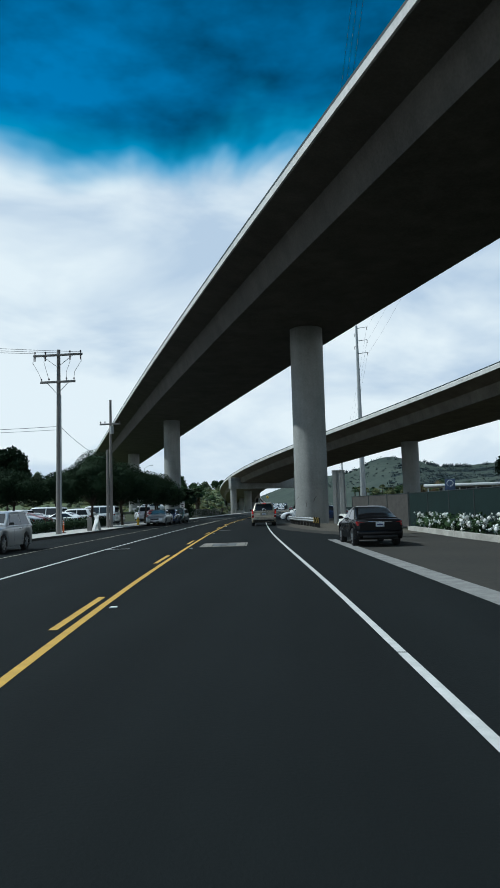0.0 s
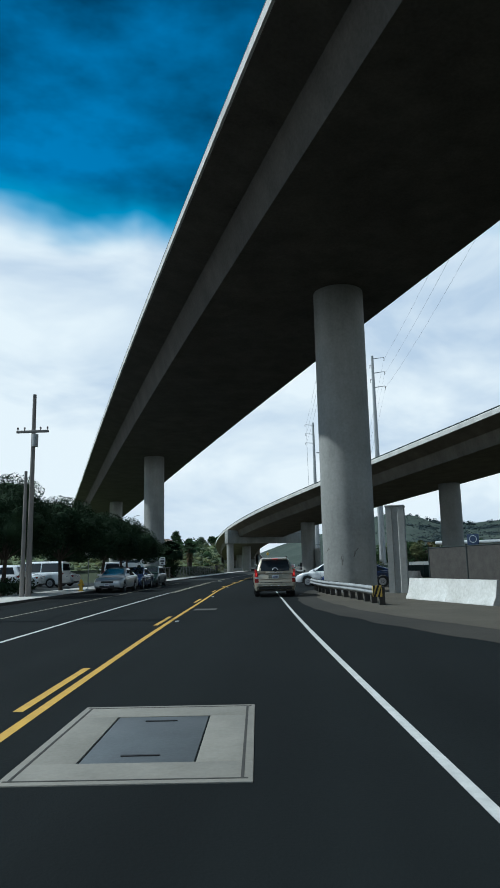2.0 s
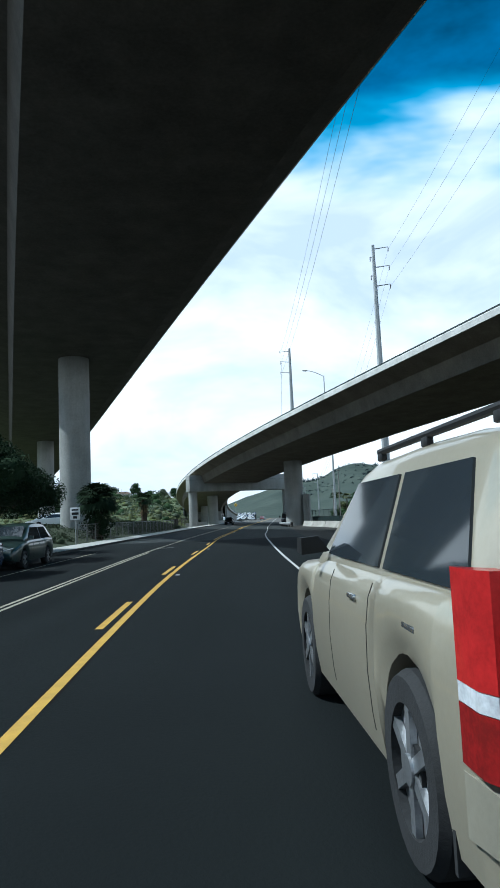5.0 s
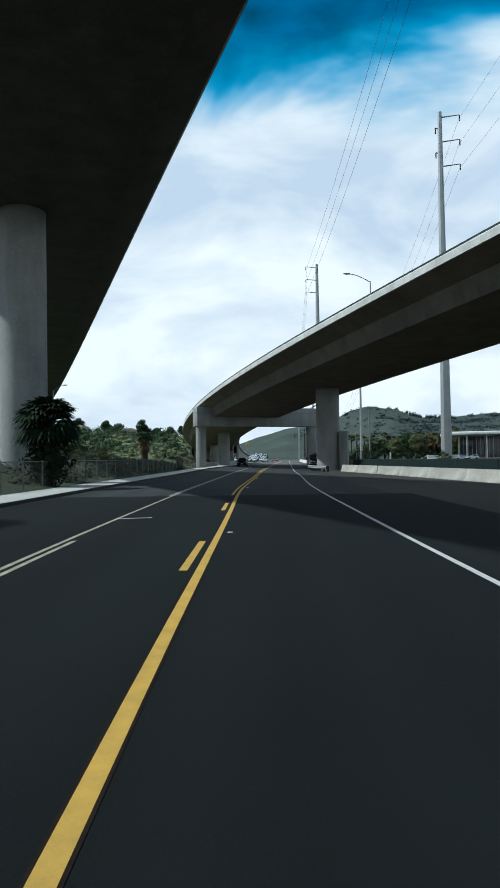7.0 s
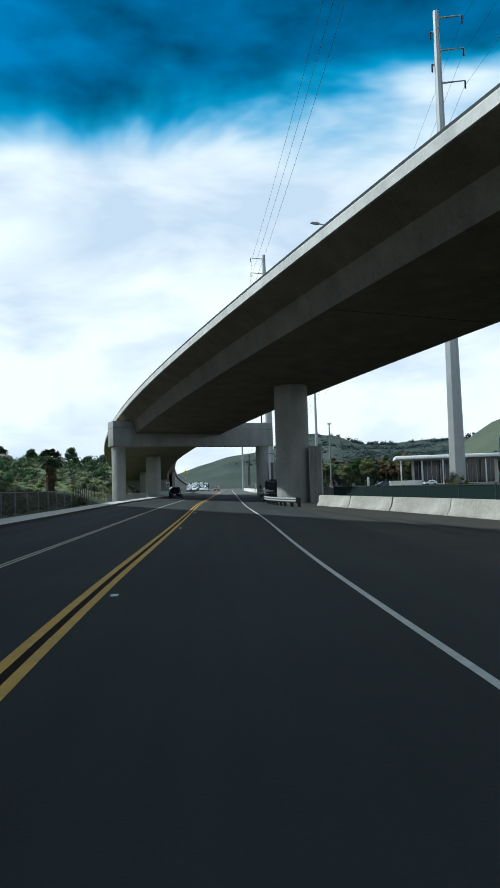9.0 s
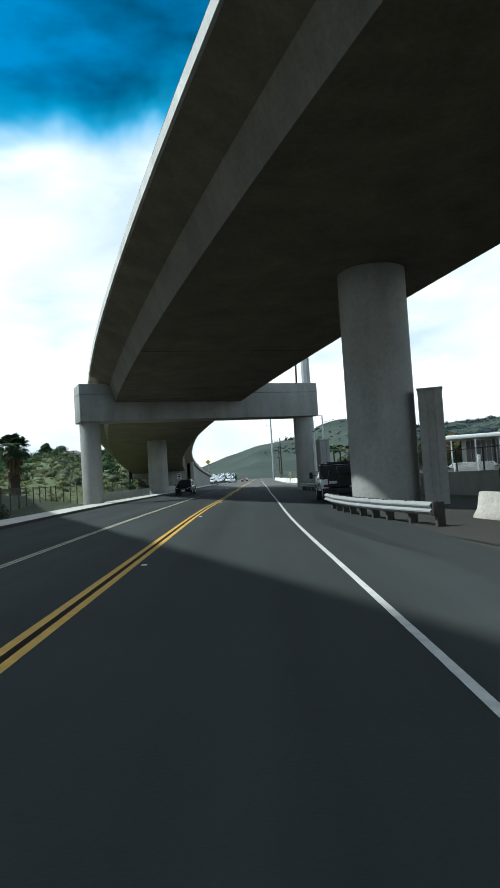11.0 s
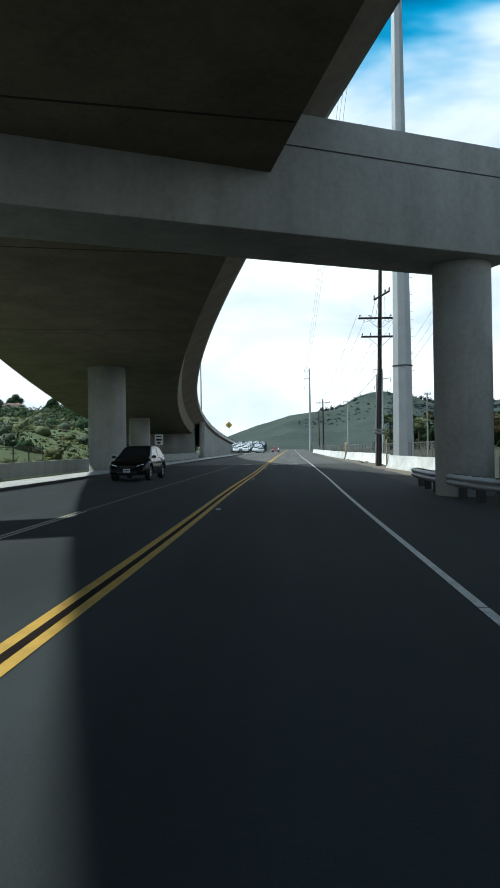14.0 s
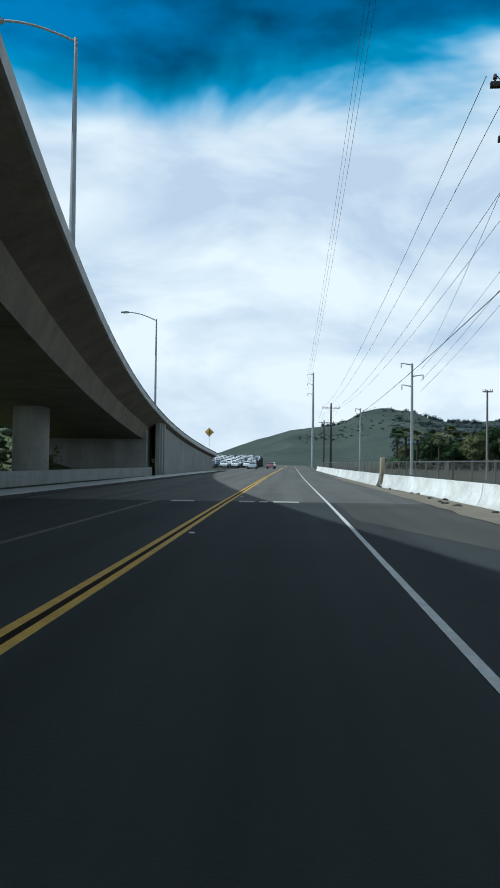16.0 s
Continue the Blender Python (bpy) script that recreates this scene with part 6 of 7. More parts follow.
def tow_truck(m):
    t = thing("tow_truck", "white tow truck with black towing gear on the shoulder", "truck", at=m)
    cab = [[(s * w, y, z) for s, w, z in ((1, 0.95, 0.55), (1, 1.0, 1.0), (1, 0.98, 1.25), (-1, 0.98, 1.25), (-1, 1.0, 1.0), (-1, 0.95, 0.55))] for y in (2.9, 4.4)]
    part("cab_body", loft(bmesh.new(), cab), "white_car", t)
    part("hood", hull(bmesh.new(), [(s * 0.95, y, z) for s in (-1, 1) for y, z in ((4.35, 0.55), (4.35, 1.28), (5.7, 1.12), (5.85, 0.6))]), "white_car", t)
    part("cab_glass", hull(bmesh.new(), [(s * w, y, z) for s in (-1, 1) for w, y, z in ((0.93, 2.95, 1.23), (0.93, 4.5, 1.23), (0.78, 3.0, 1.86), (0.76, 4.0, 1.86))]), "glass", t, "dark cab glass")
    part("cab_roof", box(bmesh.new(), (0, 3.48, 1.92), (1.64, 1.15, 0.12), bevel=0.05), "white_car", t)
    for s in (-1, 1):
        part("pillar", hull(bmesh.new(), [(s * w, y + d, z) for w, y, z in ((0.96, 2.92, 1.22), (0.81, 2.97, 1.9)) for d in (0, 0.22)] + [(s * (w - 0.03), y + d, z) for w, y, z in ((0.96, 2.92, 1.22), (0.81, 2.97, 1.9)) for d in (0, 0.22)]), "white_car", t)
        part("side_box", box(bmesh.new(), (s * 0.86, 1.6, 1.0), (0.36, 2.4, 0.4), bevel=0.04), "white_car", t, "white tool box side")
        part("red_panel", box(bmesh.new(), (s * 1.056, 2.45, 0.92), (0.01, 0.5, 0.24)), "red_car", t)
        part("fender", hull(bmesh.new(), [(s * x, y, z) for x in (0.72, 1.06) for y, z in ((0.35, 0.72), (0.5, 0.95), (1.3, 0.95), (1.5, 0.72))]), "white_car", t)
        part("mirror", box(bmesh.new(), (s * 1.22, 4.15, 1.42), (0.16, 0.1, 0.36), bevel=0.03), "black", t)
        part("mirror_arm", tube(bmesh.new(), (s * 0.96, 4.15, 1.4), (s * 1.2, 4.15, 1.4), 0.02, n=6), "black", t)
        for y, r in ((0.92, 0.45), (4.75, 0.45)):
            wheel(t, s * 1.04, y, r, 0.32, s)
        part("grab_bar", tube(bmesh.new(), (s * 0.95, 0.3, 1.2), (s * 0.95, 2.5, 1.5), 0.03, n=6), "black", t)
        part("chain_box", box(bmesh.new(), (s * 0.5, 0.75, 1.1), (0.4, 0.5, 0.42), bevel=0.04), "dark_steel", t)
        part("reflector", box(bmesh.new(), (s * 0.55, 0.025, 1.02), (0.36, 0.02, 0.14), bevel=0.01), "lamp_glass", t)
        part("hook", tube(bmesh.new(), (s * 0.3, -0.35, 1.5), (s * 0.34, -0.5, 0.8), 0.025, n=6), "black", t)
        part("boom_rail", tube(bmesh.new(), (s * 0.3, 2.3, 1.25), (s * 0.22, -0.4, 1.72), 0.07, n=8), "black", t, "black towing boom")
        part("tail_light", box(bmesh.new(), (s * 0.85, 0.28, 0.86), (0.2, 0.06, 0.12), bevel=0.02), "red_lens", t)
        part("work_lamp", tube(bmesh.new(), (s * 0.6, 2.72, 2.02), (s * 0.6, 2.64, 2.02), 0.08, n=10), "lamp_glass", t)
        part("push_bar", tube(bmesh.new(), (s * 0.6, -0.45, 0.35), (s * 0.6, 0.3, 0.7), 0.05, n=8), "black", t)
    part("frame", box(bmesh.new(), (0, 2.6, 0.6), (0.9, 5.4, 0.22), bevel=0.02), "black", t)
    part("deck", box(bmesh.new(), (0, 1.4, 0.82), (1.3, 2.7, 0.1), bevel=0.02), "black", t)
    part("winch", tube(bmesh.new(), (-0.45, 1.9, 1.3), (0.45, 1.9, 1.3), 0.2, n=14), "black", t, "black winch drum")
    part("gear_box", box(bmesh.new(), (0, 2.45, 1.4), (1.86, 0.6, 1.05), bevel=0.06), "black", t, "black equipment rack behind the cab")
    part("tail_board", box(bmesh.new(), (0.1, 0.3, 1.08), (1.7, 0.2, 0.62), bevel=0.03), "black", t)
    part("boom_head", box(bmesh.new(), (0, -0.3, 1.62), (0.8, 0.4, 0.4), bevel=0.06), "black", t)
    for s in (-1, 1):
        part("rack_post", tube(bmesh.new(), (s * 0.8, 2.62, 1.2), (s * 0.8, 2.62, 2.02), 0.045, n=8), "black", t)
        part("hose_reel", tube(bmesh.new(), (s * 0.62, 1.3, 1.42), (s * 0.5, 1.3, 1.42), 0.24, n=14), "black", t)
    for k in range(3):
        part("rack_bar", tube(bmesh.new(), (-0.82, 2.62, 1.98 - 0.2 * k), (0.82, 2.62, 1.98 - 0.2 * k), 0.035, n=8), "black", t)
    part("light_bar", box(bmesh.new(), (0, 3.3, 2.05), (1.3, 0.24, 0.12), bevel=0.04), "black", t, "dark roof light bar")
    part("crossbar", tube(bmesh.new(), (-0.8, -0.5, 0.5), (0.8, -0.5, 0.5), 0.07, n=10), "black", t)
    part("rear_bumper", box(bmesh.new(), (0, 0.12, 0.62), (1.9, 0.16, 0.2), bevel=0.03), "black", t)
    pl = part("licence_plate", box(bmesh.new(), (0.3, 0.02, 0.72), (0.31, 0.02, 0.16), bevel=0.005), "plate", t)
    part("plate_bar", box(bmesh.new(), (0.3, 0.006, 0.72), (0.22, 0.006, 0.05)), "plate_ink", pl)
    part("side_mast", tube(bmesh.new(), (0.95, 1.0, 1.3), (1.12, 0.3, 2.0), 0.035, n=6), "black", t)
    part("tow_sling", box(bmesh.new(), (0.15, -0.2, 0.42), (1.0, 0.3, 0.34), bevel=0.04), "black", t, "black towing sling")
    part("mast", tube(bmesh.new(), (0.5, 2.0, 1.4), (1.0, 1.2, 1.95), 0.05, n=8), "black", t)
    return t


truck = tow_truck(pose(-2.17, 152.1, 0, 0, 0, 0))
for ob in truck.children:
    if ob.name.startswith("wheel"):
        ob.matrix_basis = pose(0, -0.2 * (0.92 if ob.data.vertices[0].co.y < 2 else 4.75), 0)
    else:
        ob.data.transform(Matrix.Diagonal((1.06, 0.8, 0.9, 1)))
for ob in [o for o in truck.children if o.name.startswith("licence_plate")]:
    for sub in ob.children:
        sub.data.transform(Matrix.Diagonal((1.06, 0.8, 0.9, 1)))


# ---- plants ----
def leafy(name, core, points, sizes, mat, seed, parent=None):
    """One mesh: an inner mass and many small folded leaves at the given points."""
    gen = np.random.default_rng(seed)
    P = np.asarray(points, dtype=float)
    n = len(P)
    N = np.stack([gen.uniform(-1, 1, n), gen.uniform(-1, 1, n), gen.uniform(-0.4, 1, n)], 1)
    N /= np.linalg.norm(N, axis=1, keepdims=True)
    A = np.cross(N, gen.normal(size=(n, 3)))
    A /= np.linalg.norm(A, axis=1, keepdims=True)
    B = np.cross(N, A)
    s = (np.asarray(sizes) * gen.uniform(0.6, 1.35, n))[:, None]
    V = np.stack([P + A * s, P + B * s * 0.55 - N * s * 0.12, P - A * s, P - B * s * 0.55 - N * s * 0.12], 1).reshape(-1, 3)
    core.verts.index_update()
    verts = [tuple(v.co) for v in core.verts]
    faces = [[v.index for v in f.verts] for f in core.faces]
    k = len(verts)
    core.free()
    faces += (np.arange(4 * n).reshape(-1, 4) + k).tolist()
    me = bpy.data.meshes.new(name)
    me.from_pydata(verts + V.tolist(), [], faces)
    me.polygons.foreach_set("use_smooth", [True] * len(me.polygons))
    me.materials.append(M[mat])
    ob = new(name, me)
    ob.parent = parent
    return ob


def clump(bm, c, r, rng, squash=0.8):
    """A lumpy inner mass that closes the crown."""
    res = bmesh.ops.create_icosphere(bm, subdivisions=3, radius=1.0, matrix=Matrix.Translation(c) @ Matrix.Diagonal((r, r, r * squash, 1)))
    seed = Vector((rng.uniform(0, 50),) * 3)
    for v in res["verts"]:
        d = v.co - c
        v.co = c + d * (0.82 + 0.45 * noise.noise(v.co * (1.6 / r) + seed))


def crown_points(c, r, n, rng, squash=0.8):
    gen = np.random.default_rng(rng.randrange(1 << 30))
    d = gen.normal(size=(n, 3))
    d /= np.linalg.norm(d, axis=1, keepdims=True)
    return np.array(c) + d * (r * (0.72 + 0.36 * gen.random((n, 1)))) * np.array((1, 1, squash))


def tree(x, y, h, spread, label, seed, leaf="leaf", z=0.0, leaves=2600, group="trees", name="tree", trunk=None, leaf_size=0.13):
    rng = random.Random(seed)
    t = thing(name, label, "tree", group, at=pose(x, y, z))
    th = trunk if trunk is not None else h * 0.38
    bm = bmesh.new()
    bend = Vector((rng.uniform(-0.2, 0.2), rng.uniform(-0.2, 0.2), th))
    tube(bm, (0, 0, -0.1), bend * 0.5, 0.032 * spread + 0.03, 0.027 * spread + 0.025, 9)
    tube(bm, bend * 0.5, bend, 0.027 * spread + 0.025, 0.023 * spread + 0.02, 9)
    cl = []
    for k in range(9):
        a = k * 2.4 + rng.uniform(-0.4, 0.4)
        q = math.sqrt((k + 0.3) / 9)
        c = Vector((math.cos(a) * spread * 0.62 * q, math.sin(a) * spread * 0.62 * q, th + (h - th) * (0.28 + 0.5 * (1 - q * q) * rng.uniform(0.75, 1.1))))
        cl.append((c, spread * rng.uniform(0.36, 0.5)))
        tube(bm, bend, bend.lerp(c, 0.8), 0.018 * spread, 0.01, 6)
    part("trunk", bm, "bark", t, "slim brown trunk and limbs")
    bm = bmesh.new()
    for c, r in cl:
        clump(bm, c, r * 0.8, rng, 0.75)
    pts = np.concatenate([crown_points(c, r, leaves // len(cl), rng, 0.8) for c, r in cl])
    leafy("crown", bm, pts, [leaf_size] * len(pts), leaf, seed, t)
    return t


for i, (x, y, h, s) in enumerate(((-17.3, 63.4, 5.6, 3.0), (-16.9, 70.5, 5.2, 2.6), (-17.2, 77.5, 5.0, 2.7), (-18.5, 84.5, 4.8, 2.7), (-18.2, 57.0, 5.9, 2.9), (-22.5, 51.0, 4.4, 2.4))):
    tree(x, y, h + 0.2, s * 1.2, "round-crowned dark green street tree with a slim trunk", i + 1, "leaf_dark", 0.1, 24000, "street trees", leaf_size=0.062, trunk=1.9)
for i, (x, y, h, s) in enumerate(((-34, 38, 7.5, 4.0), (-40, 46, 8.0, 4.5), (-46, 60, 7.0, 4.2), (-47, 74, 7.5, 4.5), (-36, 96, 7.0, 4.0), (-44, 90, 7.5, 4.4), (-30, 100, 5.5, 3.0), (-52, 34, 8, 5), (-58, 48, 8, 5))):
    tree(x, y, h, s, "broad dark green tree behind the parking lot", 20 + i, "leaf_dark", 0.0, 12000, "parking lot trees", leaf_size=0.11)


def palm(x, y, h, r, label, seed, z=0.0, skirt=True, thick=0.3, fronds=34, leaf="palm_leaf"):
    rng = random.Random(seed)
    t = thing("palm", label, "palm tree", "palms", at=pose(x, y, z))
    bm = bmesh.new()
    secs = []
    for k in range(8):
        q = k / 7
        rr = thick * (1.15 - 0.3 * q) * (1 + 0.06 * (k % 2))
        secs.append([(rr * math.cos(a), rr * math.sin(a), -0.1 + h * q) for a in np.linspace(0, 2 * math.pi, 10, endpoint=False)])
    part("trunk", loft(bm, secs), "bark", t)
    if skirt:
        bm = bmesh.new()
        for k in range(90):
            a, zz = rng.uniform(0, 6.28), h - rng.uniform(0.1, min(h * 0.75, 2.6))
            d = Vector((math.cos(a), math.sin(a), 0))
            side = Vector((-d.y, d.x, 0))
            p = d * thick * 0.95 + Vector((0, 0, zz))
            q = d * (thick + 0.42 * rng.random() + 0.1) + Vector((0, 0, zz - rng.uniform(0.5, 0.9)))
            vs = [bm.verts.new(p + side * 0.05), bm.verts.new(p - side * 0.05), bm.verts.new(q - side * 0.14), bm.verts.new(q + side * 0.14)]
            bm.faces.new(vs)
        part("skirt", bm, "leaf_brown", t, "hanging dry brown fronds")
    for k in range(fronds):
        bm = bmesh.new()
        a = k * 2.399 + rng.uniform(-0.2, 0.2)
        el = rng.uniform(-0.5, 1.25)
        d = Vector((math.cos(a) * math.cos(el), math.sin(a) * math.cos(el), math.sin(el)))
        side = d.cross(Vector((0, 0, 1))).normalized()
        nrm = side.cross(d)
        stem = r * 0.45
        hub = Vector((0, 0, h)) + d * stem
        tube(bm, (0, 0, h - 0.1), hub, 0.025, 0.015, 5)
        for j in range(13):
            b = radians(-78 + 13 * j)
            ld = (d * math.cos(b) + side * math.sin(b)).normalized()
            ln_ = r * 0.62 * (0.75 + 0.25 * math.cos(b)) * rng.uniform(0.85, 1.1)
            mid = hub + ld * ln_ * 0.6 + nrm * 0.03
            tip = hub + ld * ln_ - Vector((0, 0, ln_ * 0.32))
            w = ld.cross(nrm).normalized() * (0.05 + 0.02 * r)
            v = [bm.verts.new(hub), bm.verts.new(mid + w), bm.verts.new(tip), bm.verts.new(mid - w)]
            bm.faces.new(v)
        part("frond", bm, leaf, t)
    return t


def scatter(name, label, mat, spots, size, seed, per=70, squash=0.7):
    """Uncountable shrubs of a hillside, as one mesh."""
    rng = random.Random(seed)
    bm = bmesh.new()
    ball = bmesh.new()
    bmesh.ops.create_icosphere(ball, subdivisions=2, radius=1.0)
    ball.verts.index_update()
    dirs, tris = [v.co.copy() for v in ball.verts], [[v.index for v in f.verts] for f in ball.faces]
    ball.free()
    for p, s in spots:
        c = Vector(p)
        vs = [bm.verts.new((c.x + d.x * s * q, c.y + d.y * s * q, c.z + d.z * s * q * squash)) for d in dirs for q in (0.5 + 0.32 * noise.noise(d * 1.4 + c),)]
        for tri in tris:
            bm.faces.new([vs[i] for i in tri])
    pts = np.concatenate([crown_points(p, s, per, rng, squash) for p, s in spots])
    sizes = np.repeat([s * size for _, s in spots], per)
    return tagged(leafy(name, bm, pts, sizes, mat, seed), label, "bushes", kind="stuff")


palm(-18.3, 103.6, 2.95, 1.8, "bushy dark fan palm beside a viaduct column", 5, 0.2, False, 0.34, 90, "leaf_dark")
scatter("bushes", "dark shrubs round the foot of a fan palm", "leaf_dark", [((-18.3 + dx, 103.6 + dy, z), s) for dx, dy, z, s in ((0, 0, 1.9, 1.0), (-0.4, -0.2, 1.3, 0.85), (0.45, 0.1, 1.4, 0.8), (0.1, -0.3, 2.6, 0.9), (-0.3, 0.3, 0.8, 0.7), (0.4, -0.2, 0.75, 0.6))], 0.13, 72, 220, 0.95)
palm(-30.6, 190.5, 5.2, 2.0, "stout fan palm with a brown skirt on the hillside", 6, 0.6, True, 0.55, 40)
tree(-26.8, 60.0, 8.6, 2.0, "tall narrow dark tree behind the parking lot", 7, "leaf_dark", 0.0, 3200, leaf_size=0.16)
for i in range(16):
    rng = random.Random(90 + i)
    az, d = radians(7.6 + 0.62 * i + rng.uniform(-0.25, 0.25)), 250 + 12 * rng.random()
    palm(-6 + d * math.sin(az), 140 + d * math.cos(az), 8.0 + 2.6 * rng.random(), 2.6, "distant fan palm in a row beside the lot", 100 + i, 0.0, False, 0.3, 26, "leaf_olive" if i % 3 else "leaf")
for i in range(12):
    rng = random.Random(120 + i)
    az, d = radians(11 + 1.1 * i), 236 + 30 * rng.random()
    tree(-6 + d * math.sin(az), 140 + d * math.cos(az), (12.5 if 2 <= i <= 8 else 8.5) + 4.0 * rng.random(), 4.6, "distant brownish green tree near the lot", 200 + i, "leaf_brown" if i in (4, 5, 6) else "leaf_olive" if i % 2 else "leaf", 0.0, 3200, "distant trees", leaf_size=0.22, trunk=0.9)
for i in range(15):
    rng = random.Random(420 + i)
    az, d = radians(8.5 + 0.75 * i + rng.uniform(-0.3, 0.3)), 262 + 30 * rng.random()
    tree(-6 + d * math.sin(az), 140 + d * math.cos(az), 7.5 + 3.5 * rng.random(), 4.6, "dense dark green tree behind the row of palms", 430 + i, "leaf" if i % 3 else "leaf_olive", 0.0, 2600, "distant trees", leaf_size=0.22, trunk=0.8)
for i, (az, d, h) in enumerate(((17.0, 300, 17), (19.5, 320, 15), (22.5, 300, 14), (25.5, 280, 14), (29, 260, 14))):
    tree(-6 + d * math.sin(radians(az)), 140 + d * math.cos(radians(az)), h, 6.5, "tall dark tree behind the dealership", 230 + i, "leaf_dark", 0.0, 3600, "distant trees", leaf_size=0.28, trunk=3.0)
tree(29.0, 95.0, 9.0, 4.6, "dark tree beside a screened lot", 260, "leaf_dark", 0.0, 3000, "distant trees", leaf_size=0.22)


def hillside_spots(n, az0, az1, d0, d1, ridge, near, far, s0, s1, seed, power=1.15, base=-0.15, centre=(-6, 130)):
    rng = random.Random(seed)
    out = []
    for _ in range(n):
        az, d = rng.uniform(az0, az1), near + (far - near) * rng.random() ** 0.8
        z = land_height(az, d, d0, d1, ridge, power, base)
        s = rng.uniform(s0, s1) * (0.5 + d / d1)
        x, y = centre[0] + d * math.sin(radians(az)), centre[1] + d * math.cos(radians(az))
        if centre[0] + d * math.sin(radians(az0)) < -23 and near < 200:
            z = base + (z - base) * min(1.0, max(0.0, (-24 - x) / 14))
            if x > -25:
                continue
        out.append(((x, y, z + s * 0.25), s))
    return out


for mat_, words, count, far_, s0, s1, seed_ in (("leaf_olive", "green and olive shrubs over the hillside", 300, 325, 0.8, 2.4, 11), ("leaf_pale", "grey-green scrub over the hillside", 240, 325, 0.9, 2.6, 21), ("leaf_yellow", "yellow-green flowering scrub on the hillside", 90, 260, 0.4, 1.3, 23), ("dry_grass", "tufts of tan dry grass on the hillside", 70, 300, 0.35, 1.0, 25)):
    scatter("bushes", words, mat_, hillside_spots(count * 2, -60, -6, 34, 330, RIDGE_L, 42, far_, s0, s1, seed_), 0.1, seed_ + 1, 80, 0.66)
scatter("bushes", "dark green trees along the hillside", "leaf", hillside_spots(230, -60, -6, 34, 330, RIDGE_L, 95, 335, 1.3, 3.6, 13), 0.09, 14, 170, 0.85)
for mat_, words, seed_ in (("dry_grass", "tan grass tufts on the slope behind the fence", 41), ("leaf_yellow", "yellow-green weeds on the slope behind the fence", 43), ("leaf_olive", "olive weeds on the slope behind the fence", 45)):
    scatter("weeds", words, mat_, hillside_spots(520, -40, -8, 34, 330, RIDGE_L, 40, 150, 0.3, 0.8, seed_), 0.13, seed_ + 1, 44, 0.6)
for i, az in enumerate((-33, -29.5, -27, -24.2, -21, -19.6, -17, -15.8, -13.6, -12.2, -10.8, -9.6, -8.8)):
    rng = random.Random(300 + i)
    d = 318 + 14 * rng.random()
    tree(-6 + d * math.sin(radians(az)), 130 + d * math.cos(radians(az)), 7.0 + 6.0 * rng.random(), 3.4 + 1.5 * rng.random(), "grey-green tree on the skyline of the hillside", 310 + i, "leaf_pale" if i % 3 == 1 else "leaf", land_height(az, d, 34, 330, RIDGE_L, 1.15, -0.3) - 1.6, 2400, "skyline trees", leaf_size=0.24, trunk=0.8)
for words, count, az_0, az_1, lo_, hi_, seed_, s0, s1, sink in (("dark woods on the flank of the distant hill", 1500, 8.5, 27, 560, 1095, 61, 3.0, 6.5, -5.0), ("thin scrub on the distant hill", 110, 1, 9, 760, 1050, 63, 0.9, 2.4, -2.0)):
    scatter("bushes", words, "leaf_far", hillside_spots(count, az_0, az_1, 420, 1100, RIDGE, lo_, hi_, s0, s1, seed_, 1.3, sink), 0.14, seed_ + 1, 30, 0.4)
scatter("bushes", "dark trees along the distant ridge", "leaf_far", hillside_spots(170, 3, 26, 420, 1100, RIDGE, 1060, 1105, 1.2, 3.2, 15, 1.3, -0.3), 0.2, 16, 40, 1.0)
rng = random.Random(29)
spots = []
for _ in range(90):
    az, d = radians(rng.uniform(7.2, 27)), rng.uniform(246, 272)
    spots.append(((-6 + d * math.sin(az), 140 + d * math.cos(az), rng.uniform(0.8, 2.6)), rng.uniform(1.4, 2.6)))
scatter("bushes", "dense dark green shrubs under the row of palms", "leaf", spots, 0.1, 30, 130, 0.9)
rng = random.Random(31)
scatter("weeds", "dark ivy and weeds over the bank beside the sidewalk", "leaf_bank", [((-18.7 - 6 * q, 95 + 62 * rng.random(), 0.3 + 0.9 * min(1, q * 1.4)), rng.uniform(0.25, 0.6)) for q in [rng.random() for _ in range(620)]], 0.14, 32, 70, 0.7)
scatter("bushes", "yellow-brown bush at the foot of a steel pole", "leaf_yellow", [((10.9, 145.6, 0.8), 0.9), ((11.6, 145.4, 0.6), 0.7), ((10.2, 145.9, 0.5), 0.6)], 0.16, 71, 160, 1.0)
scatter("hedge", "low dark hedge between the sidewalk and the lot", "leaf_dark", [((-17.6 - 0.15 * rng.random() + (50 - y) * 0.02, y, 0.55), rng.uniform(0.45, 0.6)) for y in np.arange(34, 60, 0.5)], 0.13, 35, 90, 0.9)
scatter("ivy", "dark ivy and shrubs along the low wall", "leaf", [((6.0 + (34 - y) * 0.11 + rng.uniform(0.2, 1.1), y, 0.4), rng.uniform(0.4, 0.65)) for y in np.arange(6, 38, 0.4)], 0.14, 33, 60, 0.9)
scatter("flowers", "white flowering shrubs along the low wall", "white_flower", [((5.85 + (34 - y) * 0.11 + rng.uniform(-0.05, 0.75), y + rng.uniform(-0.2, 0.2), 0.5 + rng.uniform(-0.3, 0.42)), rng.uniform(0.05, 0.15)) for y in np.arange(8, 37, 0.11)], 0.3, 34, 9, 1.3)

